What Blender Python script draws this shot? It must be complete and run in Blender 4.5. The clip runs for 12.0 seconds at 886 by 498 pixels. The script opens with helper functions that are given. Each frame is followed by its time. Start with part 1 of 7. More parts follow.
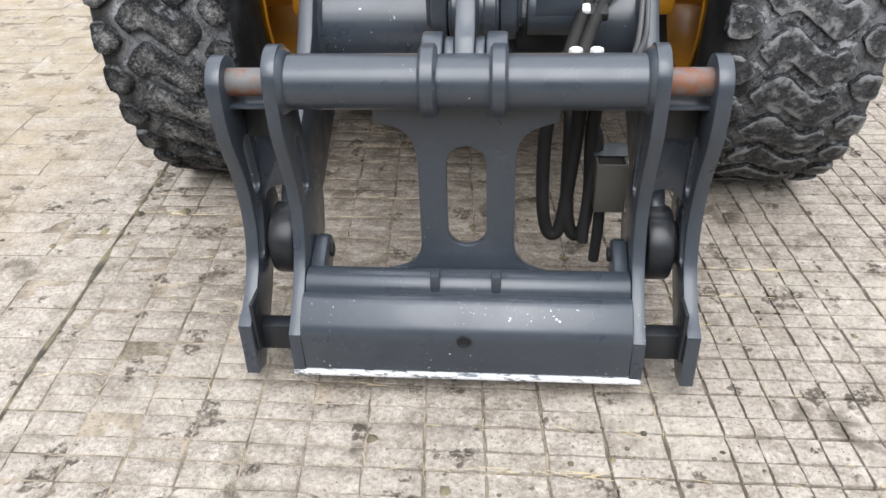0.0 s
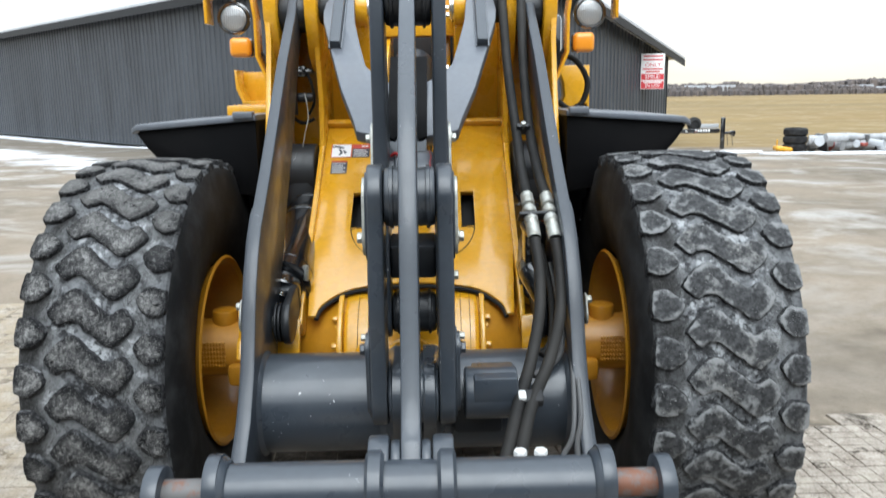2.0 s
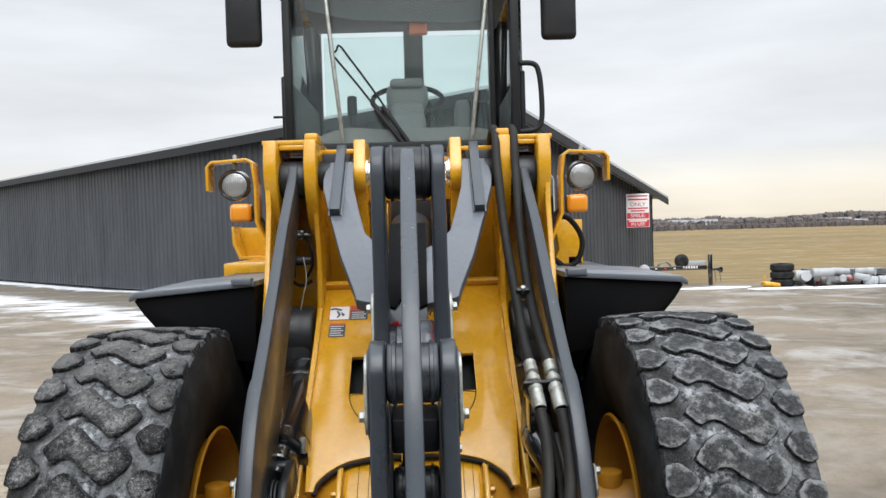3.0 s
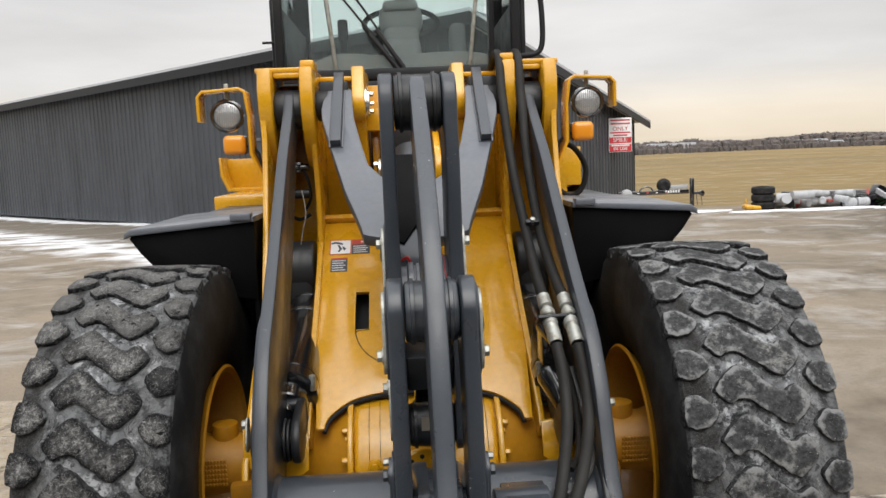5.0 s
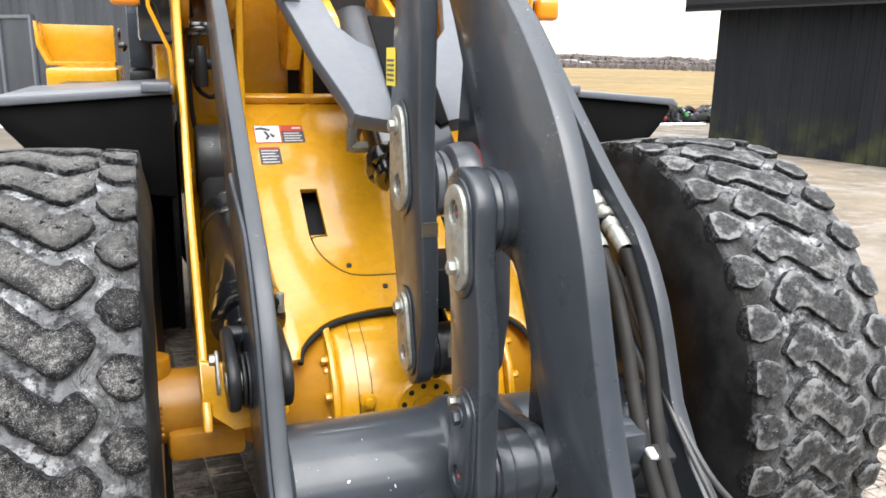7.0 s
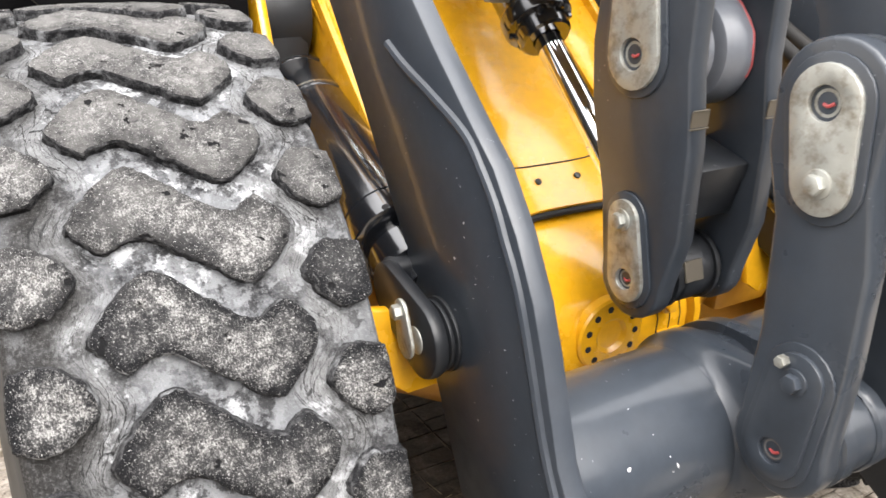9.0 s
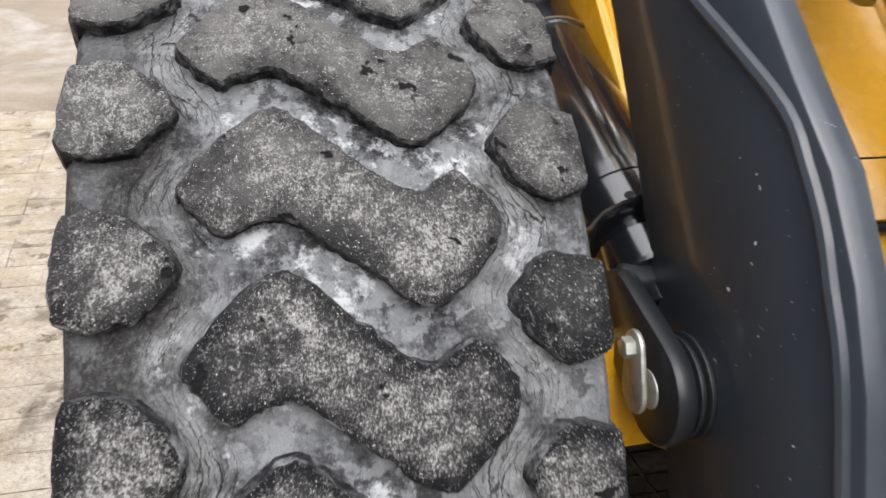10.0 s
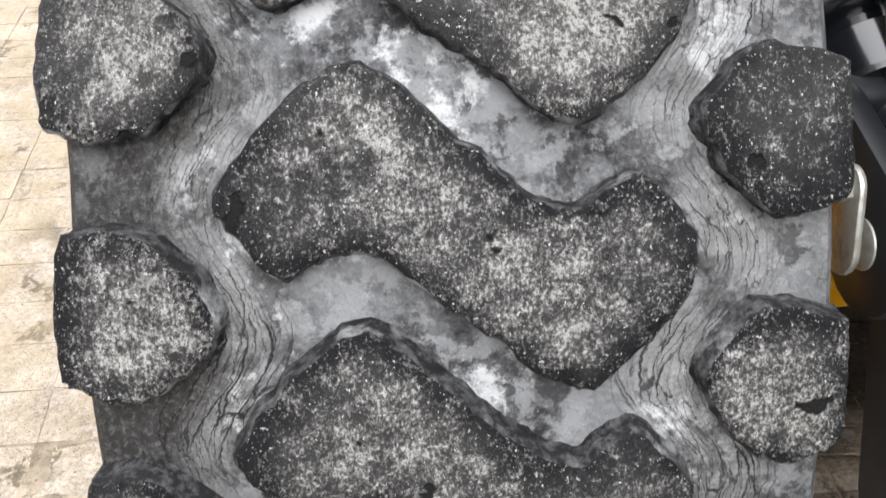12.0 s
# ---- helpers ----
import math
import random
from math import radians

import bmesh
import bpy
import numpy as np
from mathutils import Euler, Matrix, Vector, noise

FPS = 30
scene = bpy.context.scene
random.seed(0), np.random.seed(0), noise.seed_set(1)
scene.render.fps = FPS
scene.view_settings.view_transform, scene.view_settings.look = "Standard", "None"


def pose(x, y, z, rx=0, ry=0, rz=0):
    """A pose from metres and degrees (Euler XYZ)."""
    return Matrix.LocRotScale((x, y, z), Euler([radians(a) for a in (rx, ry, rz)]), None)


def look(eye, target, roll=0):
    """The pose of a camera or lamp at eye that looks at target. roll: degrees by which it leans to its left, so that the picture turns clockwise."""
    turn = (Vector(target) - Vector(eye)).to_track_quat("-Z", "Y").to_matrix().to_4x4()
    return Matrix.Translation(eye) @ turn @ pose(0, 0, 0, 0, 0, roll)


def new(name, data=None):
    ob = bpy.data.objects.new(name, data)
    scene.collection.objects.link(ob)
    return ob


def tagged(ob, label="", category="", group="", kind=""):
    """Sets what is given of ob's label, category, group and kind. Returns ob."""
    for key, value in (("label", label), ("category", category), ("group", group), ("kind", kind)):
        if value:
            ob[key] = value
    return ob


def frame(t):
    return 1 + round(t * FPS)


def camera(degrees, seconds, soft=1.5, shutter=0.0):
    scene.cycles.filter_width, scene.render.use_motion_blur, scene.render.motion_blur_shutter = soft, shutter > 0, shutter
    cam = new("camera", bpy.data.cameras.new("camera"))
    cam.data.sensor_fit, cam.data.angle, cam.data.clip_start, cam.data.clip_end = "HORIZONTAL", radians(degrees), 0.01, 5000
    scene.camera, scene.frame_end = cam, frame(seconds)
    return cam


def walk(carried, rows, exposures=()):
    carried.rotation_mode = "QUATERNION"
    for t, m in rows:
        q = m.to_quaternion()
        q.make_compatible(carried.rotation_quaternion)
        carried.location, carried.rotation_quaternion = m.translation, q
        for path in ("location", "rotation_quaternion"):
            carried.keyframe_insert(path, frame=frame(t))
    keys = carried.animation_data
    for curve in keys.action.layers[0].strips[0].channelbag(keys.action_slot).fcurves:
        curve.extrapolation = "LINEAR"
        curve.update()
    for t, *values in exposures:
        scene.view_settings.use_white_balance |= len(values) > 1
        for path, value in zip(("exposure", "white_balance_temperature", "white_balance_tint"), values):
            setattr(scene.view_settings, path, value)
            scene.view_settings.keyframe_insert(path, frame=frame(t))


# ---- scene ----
# seconds, stops, kelvin, tint
EXPOSURES = [(0.0, 0.48, 6250, 10), (0.5, 0.33, 6250, 10), (1.0, 0.40, 6200, 10), (1.5, 0.56, 6100, 7), (2.0, 0.30, 6000, 5), (2.7, 0.05, 6150, 7), (4.3, -0.42, 6680, 10), (4.6, -0.40, 6700, 10), (5.5, 0.17, 6700, 10), (6.5, 0.64, 6550, 10), (8.5, 1.36, 6540, 11), (9.0, 1.38, 6780, 12), (9.5, 0.96, 6780, 12), (10.0, 0.62, 6600, 12), (11.0, 0.63, 6570, 11), (11.5, 0.74, 6600, 11), (12.0, 0.85, 6600, 11)]
SKY, SUN = 1.0, 1.0

# camera and walk
cam = camera(58.8, 12.0, soft=1.5, shutter=0.25)
PATH = [
    (0, (0.183, -0.18, 1.545), (-0.012, 1.479, 0.444), -2.1),
    (0.5, (0.151, -0.175, 1.57), (0.045, 1.515, 0.506), -1.9),
    (1, (0.132, -0.157, 1.599), (0.112, 1.616, 0.674), -1.0),
    (1.5, (0.13, -0.125, 1.689), (0.125, 1.759, 1.02), -1.3),
    (2, (0.118, -0.105, 1.76), (0.123, 1.856, 1.366), -0.9),
    (2.5, (0.099, -0.08, 1.823), (0.118, 1.915, 1.671), -1.2),
    (2.7, (0.092, -0.073, 1.854), (0.122, 1.926, 1.802), -1.5),
    (4.3, (0.062, 0.0, 1.896), (0.108, 1.998, 1.814), -2.0),
    (4.5, (0.055, 0.015, 1.899), (0.103, 2.009, 1.752), -2.4),
    (5, (-0.024, 0.028, 1.894), (0.059, 2.012, 1.654), -2.4),
    (5.5, (-0.138, 0.199, 1.847), (0.03, 2.171, 1.556), -1.6),
    (6, (-0.264, 0.373, 1.799), (0.078, 2.317, 1.475), 0.2),
    (6.5, (-0.48, 0.521, 1.783), (0.061, 2.407, 1.396), 0.4),
    (6.7, (-0.575, 0.568, 1.786), (0.017, 2.432, 1.37), 0.5),
    (8.3, (-1.02, 1.238, 1.711), (-0.158, 2.878, 0.956), 3.1),
    (8.5, (-1.073, 1.326, 1.712), (-0.175, 2.936, 0.939), 2.4),
    (9, (-1.164, 1.501, 1.731), (-0.272, 3.078, 0.884), 2.1),
    (9.5, (-1.165, 1.664, 1.672), (-0.457, 3.289, 0.747), 2.8),
    (10, (-1.057, 1.873, 1.615), (-0.646, 3.572, 0.641), 3.2),
    (10.5, (-1.001, 2.003, 1.579), (-0.85, 3.696, 0.526), 1.2),
    (11, (-0.99, 2.055, 1.541), (-0.943, 3.672, 0.365), -1.0),
    (11.5, (-1.0, 2.062, 1.513), (-0.992, 3.608, 0.244), -2.0),
    (12, (-1.011, 2.045, 1.496), (-0.996, 3.52, 0.144), -2.1),
]
walk(cam, [(t, look(eye, target, roll)) for t, eye, target, roll in PATH], EXPOSURES)

# world: winter overcast with a paler band over the horizon
world = bpy.data.worlds.new("overcast_sky")
scene.world = world
world.use_nodes = True
wn, wl = world.node_tree.nodes, world.node_tree.links
wn.clear()
w_out = wn.new("ShaderNodeOutputWorld")
w_bg = wn.new("ShaderNodeBackground")
w_sky = wn.new("ShaderNodeTexSky")
w_sky.sky_type = "NISHITA"
w_sky.sun_disc = False
w_sky.sun_elevation, w_sky.sun_rotation = radians(55), radians(174)
w_geo = wn.new("ShaderNodeTexCoord")
w_sep = wn.new("ShaderNodeSeparateXYZ")
wl.new(w_geo.outputs["Generated"], w_sep.inputs[0])
w_ramp = wn.new("ShaderNodeValToRGB")
w_ramp.color_ramp.elements[0].position = 0.49
w_ramp.color_ramp.elements[0].color = (0.30, 0.27, 0.23, 1)
w_ramp.color_ramp.elements[1].position = 1.0
w_ramp.color_ramp.elements[1].color = (2.4, 2.47, 2.58, 1)
for pos, col in ((0.503, (1.02, 0.90, 0.73, 1)), (0.520, (1.05, 0.95, 0.81, 1)), (0.545, (0.93, 0.92, 0.92, 1)), (0.66, (0.86, 0.87, 0.90, 1)), (0.76, (0.98, 1.0, 1.04, 1)), (0.87, (1.5, 1.54, 1.61, 1))):
    e = w_ramp.color_ramp.elements.new(pos)
    e.color = col
w_half = wn.new("ShaderNodeMath")
w_half.operation = "MULTIPLY_ADD"
w_half.inputs[1].default_value = w_half.inputs[2].default_value = 0.5
wl.new(w_sep.outputs["Z"], w_half.inputs[0])
wl.new(w_half.outputs[0], w_ramp.inputs[0])
w_map = wn.new("ShaderNodeMapping")
w_map.inputs["Scale"].default_value = (1.4, 1.4, 7.0)
wl.new(w_geo.outputs["Generated"], w_map.inputs[0])
w_noise = wn.new("ShaderNodeTexNoise")
w_noise.inputs["Scale"].default_value, w_noise.inputs["Detail"].default_value = 1.6, 6
wl.new(w_map.outputs[0], w_noise.inputs["Vector"])
w_cl = wn.new("ShaderNodeMapRange")
w_cl.inputs[1].default_value, w_cl.inputs[2].default_value = 0.25, 0.75
w_cl.inputs[3].default_value, w_cl.inputs[4].default_value = 0.82, 1.20
wl.new(w_noise.outputs[0], w_cl.inputs[0])
w_mul = wn.new("ShaderNodeVectorMath")
w_mul.operation = "SCALE"
wl.new(w_ramp.outputs[0], w_mul.inputs[0])
wl.new(w_cl.outputs[0], w_mul.inputs["Scale"])
w_dim = wn.new("ShaderNodeVectorMath")
w_dim.operation = "SCALE"
w_dim.inputs["Scale"].default_value = 0.10
wl.new(w_sky.outputs[0], w_dim.inputs[0])
w_mix = wn.new("ShaderNodeMix")
w_mix.data_type = "RGBA"
w_mix.inputs[0].default_value = 0.93
wl.new(w_dim.outputs[0], w_mix.inputs[6])
# the cloud is thinnest and brightest round the hidden sun, high behind the camera
w_dot = wn.new("ShaderNodeVectorMath")
w_dot.operation = "DOT_PRODUCT"
w_dot.inputs[1].default_value = Vector((0.06, -0.62, 0.78)).normalized()
wl.new(w_geo.outputs["Generated"], w_dot.inputs[0])
w_pos = wn.new("ShaderNodeMath")
w_pos.operation = "MAXIMUM"
w_pos.inputs[1].default_value = 0.0
wl.new(w_dot.outputs["Value"], w_pos.inputs[0])
w_pow = wn.new("ShaderNodeMath")
w_pow.operation = "POWER"
w_pow.inputs[1].default_value = 6.0
wl.new(w_pos.outputs[0], w_pow.inputs[0])
w_glow = wn.new("ShaderNodeVectorMath")
w_glow.operation = "SCALE"
w_glow.inputs[0].default_value = (3.3, 3.3, 3.3)
wl.new(w_pow.outputs[0], w_glow.inputs["Scale"])
w_add = wn.new("ShaderNodeVectorMath")
wl.new(w_mul.outputs[0], w_add.inputs[0])
wl.new(w_glow.outputs[0], w_add.inputs[1])
wl.new(w_add.outputs[0], w_mix.inputs[7])
wl.new(w_mix.outputs[2], w_bg.inputs[0])
w_bg.inputs[1].default_value = SKY
wl.new(w_bg.outputs[0], w_out.inputs[0])

sun = new("sun", bpy.data.lights.new("sun", "SUN"))
sun.data.energy, sun.data.angle, sun.data.color = SUN, radians(42), (1.0, 0.97, 0.93)
sun.matrix_world = look((0.6, -4.5, 8.5), (0, 1.5, 0))


# ---------------------------------------------------------------- materials
def mat(name, base, rough=0.5, metal=0.0, coat=0.0, spec=0.5):
    m = bpy.data.materials.new(name)
    m.use_nodes = True
    b = m.node_tree.nodes["Principled BSDF"]
    b.inputs["Base Color"].default_value = (*base, 1)
    b.inputs["Roughness"].default_value, b.inputs["Metallic"].default_value = rough, metal
    b.inputs["Coat Weight"].default_value, b.inputs["Coat Roughness"].default_value = coat, 0.09
    b.inputs["Specular IOR Level"].default_value = spec
    return m


class Net:
    """Small helper round one material's node tree."""

    def __init__(self, m):
        self.m, self.n, self.l = m, m.node_tree.nodes, m.node_tree.links
        self.b = self.n["Principled BSDF"]
        self.co = self.n.new("ShaderNodeTexCoord").outputs["Object"]

    def put(self, sock, value):
        if isinstance(value, bpy.types.NodeSocket):
            self.l.new(value, sock)
        else:
            sock.default_value = value

    def noise(self, scale, detail=4, rough=0.55, co=None, stretch=None, dist=0.0):
        t = self.n.new("ShaderNodeTexNoise")
        t.inputs["Scale"].default_value, t.inputs["Detail"].default_value = scale, detail
        t.inputs["Roughness"].default_value, t.inputs["Distortion"].default_value = rough, dist
        self.l.new(self.stretch(co or self.co, stretch), t.inputs["Vector"])
        return t.outputs[0]

    def voronoi(self, scale, feature="F1", co=None, stretch=None, rand=1.0):
        t = self.n.new("ShaderNodeTexVoronoi")
        t.feature = feature
        t.inputs["Scale"].default_value, t.inputs["Randomness"].default_value = scale, rand
        self.l.new(self.stretch(co or self.co, stretch), t.inputs["Vector"])
        return t.outputs[0]

    def stretch(self, co, s):
        if not s:
            return co
        t = self.n.new("ShaderNodeMapping")
        t.inputs["Scale"].default_value = s
        self.l.new(co, t.inputs[0])
        return t.outputs[0]

    def shift(self, co, amount):
        """Moves a texture's space by a different amount for each object."""
        o = self.n.new("ShaderNodeObjectInfo").outputs["Random"]
        k = self.math("MULTIPLY", o, amount)
        c = self.n.new("ShaderNodeCombineXYZ")
        for i in range(3):
            self.l.new(k, c.inputs[i])
        a = self.n.new("ShaderNodeVectorMath")
        self.l.new(co, a.inputs[0])
        self.l.new(c.outputs[0], a.inputs[1])
        return a.outputs[0]

    def span(self, v, a, b, lo=0.0, hi=1.0):
        t = self.n.new("ShaderNodeMapRange")
        self.put(t.inputs[0], v)
        for i, x in zip((1, 2, 3, 4), (a, b, lo, hi)):
            t.inputs[i].default_value = x
        return t.outputs[0]

    def math(self, op, a, b=0.5):
        t = self.n.new("ShaderNodeMath")
        t.operation = op
        self.put(t.inputs[0], a), self.put(t.inputs[1], b)
        return t.outputs[0]

    def mix(self, f, a, b, blend="MIX"):
        t = self.n.new("ShaderNodeMix")
        t.data_type, t.blend_type = "RGBA", blend
        self.put(t.inputs[0], f)
        for i, c in ((6, a), (7, b)):
            self.put(t.inputs[i], c if isinstance(c, bpy.types.NodeSocket) else (*c, 1))
        return t.outputs[2]

    def bump(self, h, strength=0.3, dist=0.01, under=None):
        t = self.n.new("ShaderNodeBump")
        t.inputs["Strength"].default_value, t.inputs["Distance"].default_value = strength, dist
        self.l.new(h, t.inputs["Height"])
        if under:
            self.l.new(under, t.inputs["Normal"])
        self.l.new(t.outputs[0], self.b.inputs["Normal"])
        return t.outputs[0]

    def color(self, c):
        self.put(self.b.inputs["Base Color"], c)

    def rough(self, r):
        self.put(self.b.inputs["Roughness"], r)


def painted(name, base, rough, coat=0.0, dust=(0.30, 0.27, 0.23), dusty=0.25, spec=0.5, chips=None, chip=(0.75, 0.76, 0.78)):
    """Sprayed steel: slight orange peel, thin dust in patches, a few chips down to bright primer."""
    m = mat(name, base, rough, 0.0, coat, spec)
    k = Net(m)
    big, fine = k.noise(3.1, 5), k.noise(46, 3)
    f = k.math("MULTIPLY", k.span(big, 0.45, 0.75), dusty)
    tone = k.mix(k.span(fine, 0.3, 0.7), tuple(x * 0.93 for x in base), tuple(min(1, x * 1.06) for x in base))
    c = k.mix(f, tone, dust)
    if chips:
        spots = k.span(k.noise(chips * 3, 3, 0.7, stretch=(1.0, 0.6, 1.3)), 0.68, 0.70)
        where = k.math("MULTIPLY", spots, k.span(k.noise(4.3, 4), 0.58, 0.66))
        c = k.mix(where, c, chip)
    k.color(c)
    k.rough(k.span(k.noise(9, 4), 0.3, 0.7, max(0.05, rough - 0.07), rough + 0.12))
    k.bump(k.noise(160, 2), 0.05, 0.002)
    return m


M_YELLOW = painted("yellow_paint", (0.64, 0.318, 0.010), 0.24, 0.55, dusty=0.02)
# the same yellow, dustier, and darkened for the shade on rims and axle
M_YELLOW_SHADED = painted("dusty_shaded_yellow", (0.46, 0.205, 0.008), 0.42, 0.2, dusty=0.12)
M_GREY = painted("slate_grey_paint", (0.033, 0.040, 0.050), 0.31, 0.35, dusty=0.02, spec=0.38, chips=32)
M_CHIP = mat("bare_primer", (0.62, 0.63, 0.64), 0.5)
# same slate paint, darkened for the shaded boom, levers and tilt cylinder
M_GREY_SHADED = painted("slate_grey_shaded", (0.029, 0.035, 0.044), 0.36, 0.25, dusty=0.02, spec=0.36, chips=32)
M_DARK = painted("charcoal_paint", (0.012, 0.0135, 0.016), 0.40, 0.1, dusty=0.03, spec=0.35, chips=40)
M_LIGHTGREY = painted("light_grey_paint", (0.098, 0.108, 0.126), 0.36, 0.2, dusty=0.10)
M_BLACK = painted("black_paint", (0.007, 0.008, 0.010), 0.15, 1.0, dusty=0.01, spec=0.8)
M_FENDER = painted("black_moulding", (0.0035, 0.0035, 0.004), 0.5, 0.0, dusty=0.01, spec=0.06)
M_PLASTIC = painted("black_plastic", (0.012, 0.0125, 0.014), 0.5, dusty=0.06, spec=0.25)
M_HOSE = painted("rubber_hose", (0.012, 0.0116, 0.0112), 0.6, dusty=0.06, spec=0.2)
M_TUBE = mat("dull_steel_tube", (0.10, 0.10, 0.10), 0.45, 0.4)
M_BRIGHT = mat("bright_zinc", (0.72, 0.70, 0.62), 0.25, 0.95)
M_CHROME = mat("chrome", (0.85, 0.86, 0.88), 0.08, 1.0)
M_BRUSH = mat("white_plastic", (0.60, 0.60, 0.58), 0.4)
M_AMBER = mat("amber_lens", (0.72, 0.26, 0.015), 0.25, 0.0, 0.4)
M_RED = mat("red_plastic", (0.55, 0.03, 0.03), 0.4)
M_GREASE = mat("red_grease", (0.33, 0.055, 0.055), 0.35)
M_ORANGE = mat("orange_plastic", (0.75, 0.16, 0.03), 0.4)
M_INTERIOR = painted("grey_trim", (0.20, 0.205, 0.205), 0.7, dusty=0.1)
# near black that paints in the shade of holes, seams and openings
M_RECESS = mat("recess_shade", (0.006, 0.006, 0.007), 0.8)

M_ZINC = mat("zinc_steel", (0.50, 0.47, 0.40), 0.42, 0.6)
k = Net(M_ZINC)
k.color(k.mix(k.span(k.noise(28, 5, 0.7), 0.46, 0.70), (0.39, 0.395, 0.365), (0.19, 0.17, 0.13)))
k.rough(k.span(k.noise(40, 3), 0.3, 0.7, 0.3, 0.6))
k.bump(k.noise(70, 4), 0.25, 0.003)

M_PIN = mat("rusty_pin", (0.30, 0.20, 0.16), 0.6, 0.15)
k = Net(M_PIN)
k.color(k.mix(k.span(k.noise(9, 5, 0.7), 0.52, 0.62), (0.115, 0.110, 0.108), (0.15, 0.062, 0.035)))
k.bump(k.noise(60, 4), 0.2, 0.002)

M_SCRAPED = mat("scraped_edge", (0.7, 0.7, 0.7), 0.45, 0.2)
k = Net(M_SCRAPED)
k.color(k.mix(k.span(k.noise(22, 5, 0.75, stretch=(1, 3, 3)), 0.52, 0.58), (0.72, 0.73, 0.74), (0.13, 0.14, 0.155)))

M_GLASS = bpy.data.materials.new("tinted_glass")
M_GLASS.use_nodes = True
gn, gl = M_GLASS.node_tree.nodes, M_GLASS.node_tree.links
gn.clear()
g_out, g_mix = gn.new("ShaderNodeOutputMaterial"), gn.new("ShaderNodeMixShader")
g_tr, g_gl, g_fr = gn.new("ShaderNodeBsdfTransparent"), gn.new("ShaderNodeBsdfGlossy"), gn.new("ShaderNodeFresnel")
g_tr.inputs[0].default_value = (0.92, 0.972, 0.962, 1)
g_gl.inputs["Roughness"].default_value = 0.03
g_fr.inputs[0].default_value = 1.5
gl.new(g_fr.outputs[0], g_mix.inputs[0]), gl.new(g_tr.outputs[0], g_mix.inputs[1]), gl.new(g_gl.outputs[0], g_mix.inputs[2])
gl.new(g_mix.outputs[0], g_out.inputs[0])

M_LENS = mat("lamp_glass", (0.46, 0.47, 0.47), 0.14, 0.55, 0.5)

START, LUGS = 0.508 / 0.785, 32
# tyre rubber: chalky grey dust in the grooves, worn block tops with grit
M_CARCASS = mat("dusty_tyre_rubber", (0.1, 0.1, 0.1), 0.8, spec=0.12)
k = Net(M_CARCASS)
# unrolled tyre: across, along the tread
sx = k.n.new("ShaderNodeSeparateXYZ")
k.l.new(k.co, sx.inputs[0])
turn = k.math("ARCTAN2", sx.outputs[2], k.math("MULTIPLY", sx.outputs[1], -1.0))
pace = k.math("MULTIPLY", k.math("SUBTRACT", turn, START), float(LUGS))
sway = k.mix(k.span(sx.outputs[0], -0.03, 0.03), k.math("COSINE", k.math("SUBTRACT", pace, 0.9)), k.math("MULTIPLY", k.math("COSINE", k.math("ADD", pace, 0.73)), -1.0))
across = k.math("ADD", sx.outputs[0], k.math("MULTIPLY", sway, 0.016))
flat = k.n.new("ShaderNodeCombineXYZ")
k.l.new(across, flat.inputs[0])
k.l.new(k.math("MULTIPLY", turn, 0.77), flat.inputs[1])
flow = flat.outputs[0]
wob = k.n.new("ShaderNodeVectorMath")
wob.operation = "MULTIPLY_ADD"
nz = k.n.new("ShaderNodeTexNoise")
nz.inputs["Scale"].default_value, nz.inputs["Detail"].default_value, nz.inputs["Roughness"].default_value = 38, 5, 0.7
k.l.new(flow, nz.inputs["Vector"])
k.l.new(nz.outputs["Color"], wob.inputs[0])
wob.inputs[1].default_value = (0.013, 0.03, 0.0)
k.l.new(flow, wob.inputs[2])
wco = wob.outputs[0]
cloud, mid, fine = k.noise(11, 7, 0.68), k.noise(40, 6, 0.7), k.noise(260, 4, 0.7)
hair = k.span(k.voronoi(210, "DISTANCE_TO_EDGE", wco, (1.0, 0.13, 1.0)), 0.010, 0.038)
deep = k.span(k.voronoi(72, "DISTANCE_TO_EDGE", wco, (1.0, 0.17, 1.0)), 0.010, 0.028)
far = k.math("ABSOLUTE", across)
lane = k.math("MULTIPLY", k.span(far, 0.105, 0.135), k.span(far, 0.190, 0.165))
lane = k.math("MULTIPLY", lane, k.span(k.noise(15, 4, 0.6), 0.36, 0.50))
lane2 = k.math("MULTIPLY", k.math("MULTIPLY", k.span(far, 0.10, 0.12), k.span(far, 0.200, 0.17)), k.span(k.noise(9, 4, 0.6), 0.43, 0.52))
crack = k.math("MAXIMUM", k.math("MULTIPLY", k.math("SUBTRACT", 1.0, hair), k.math("MULTIPLY", lane, 0.85)), k.math("MULTIPLY", k.math("SUBTRACT", 1.0, deep), lane2))
c = k.mix(k.span(cloud, 0.43, 0.57), (0.018, 0.018, 0.0195), (0.130, 0.134, 0.140))
c = k.mix(k.math("MULTIPLY", k.span(mid, 0.49, 0.56), 0.62), c, (0.205, 0.21, 0.218))
c = k.mix(k.math("MULTIPLY", lane, 0.6), c, (0.165, 0.166, 0.166))
white = k.math("MULTIPLY", k.span(k.noise(16, 7, 0.75), 0.53, 0.60), k.span(far, 0.20, 0.13))
c = k.mix(k.math("MULTIPLY", white, 0.75), c, (0.44, 0.452, 0.462))
black = k.math("MULTIPLY", k.span(k.noise(24, 5, 0.7, stretch=(1.2, 1.0, 1.0)), 0.55, 0.585), k.math("SUBTRACT", 1.0, k.math("MULTIPLY", lane, 0.7)))
c = k.mix(k.math("MULTIPLY", black, 0.8), c, (0.022, 0.022, 0.023))
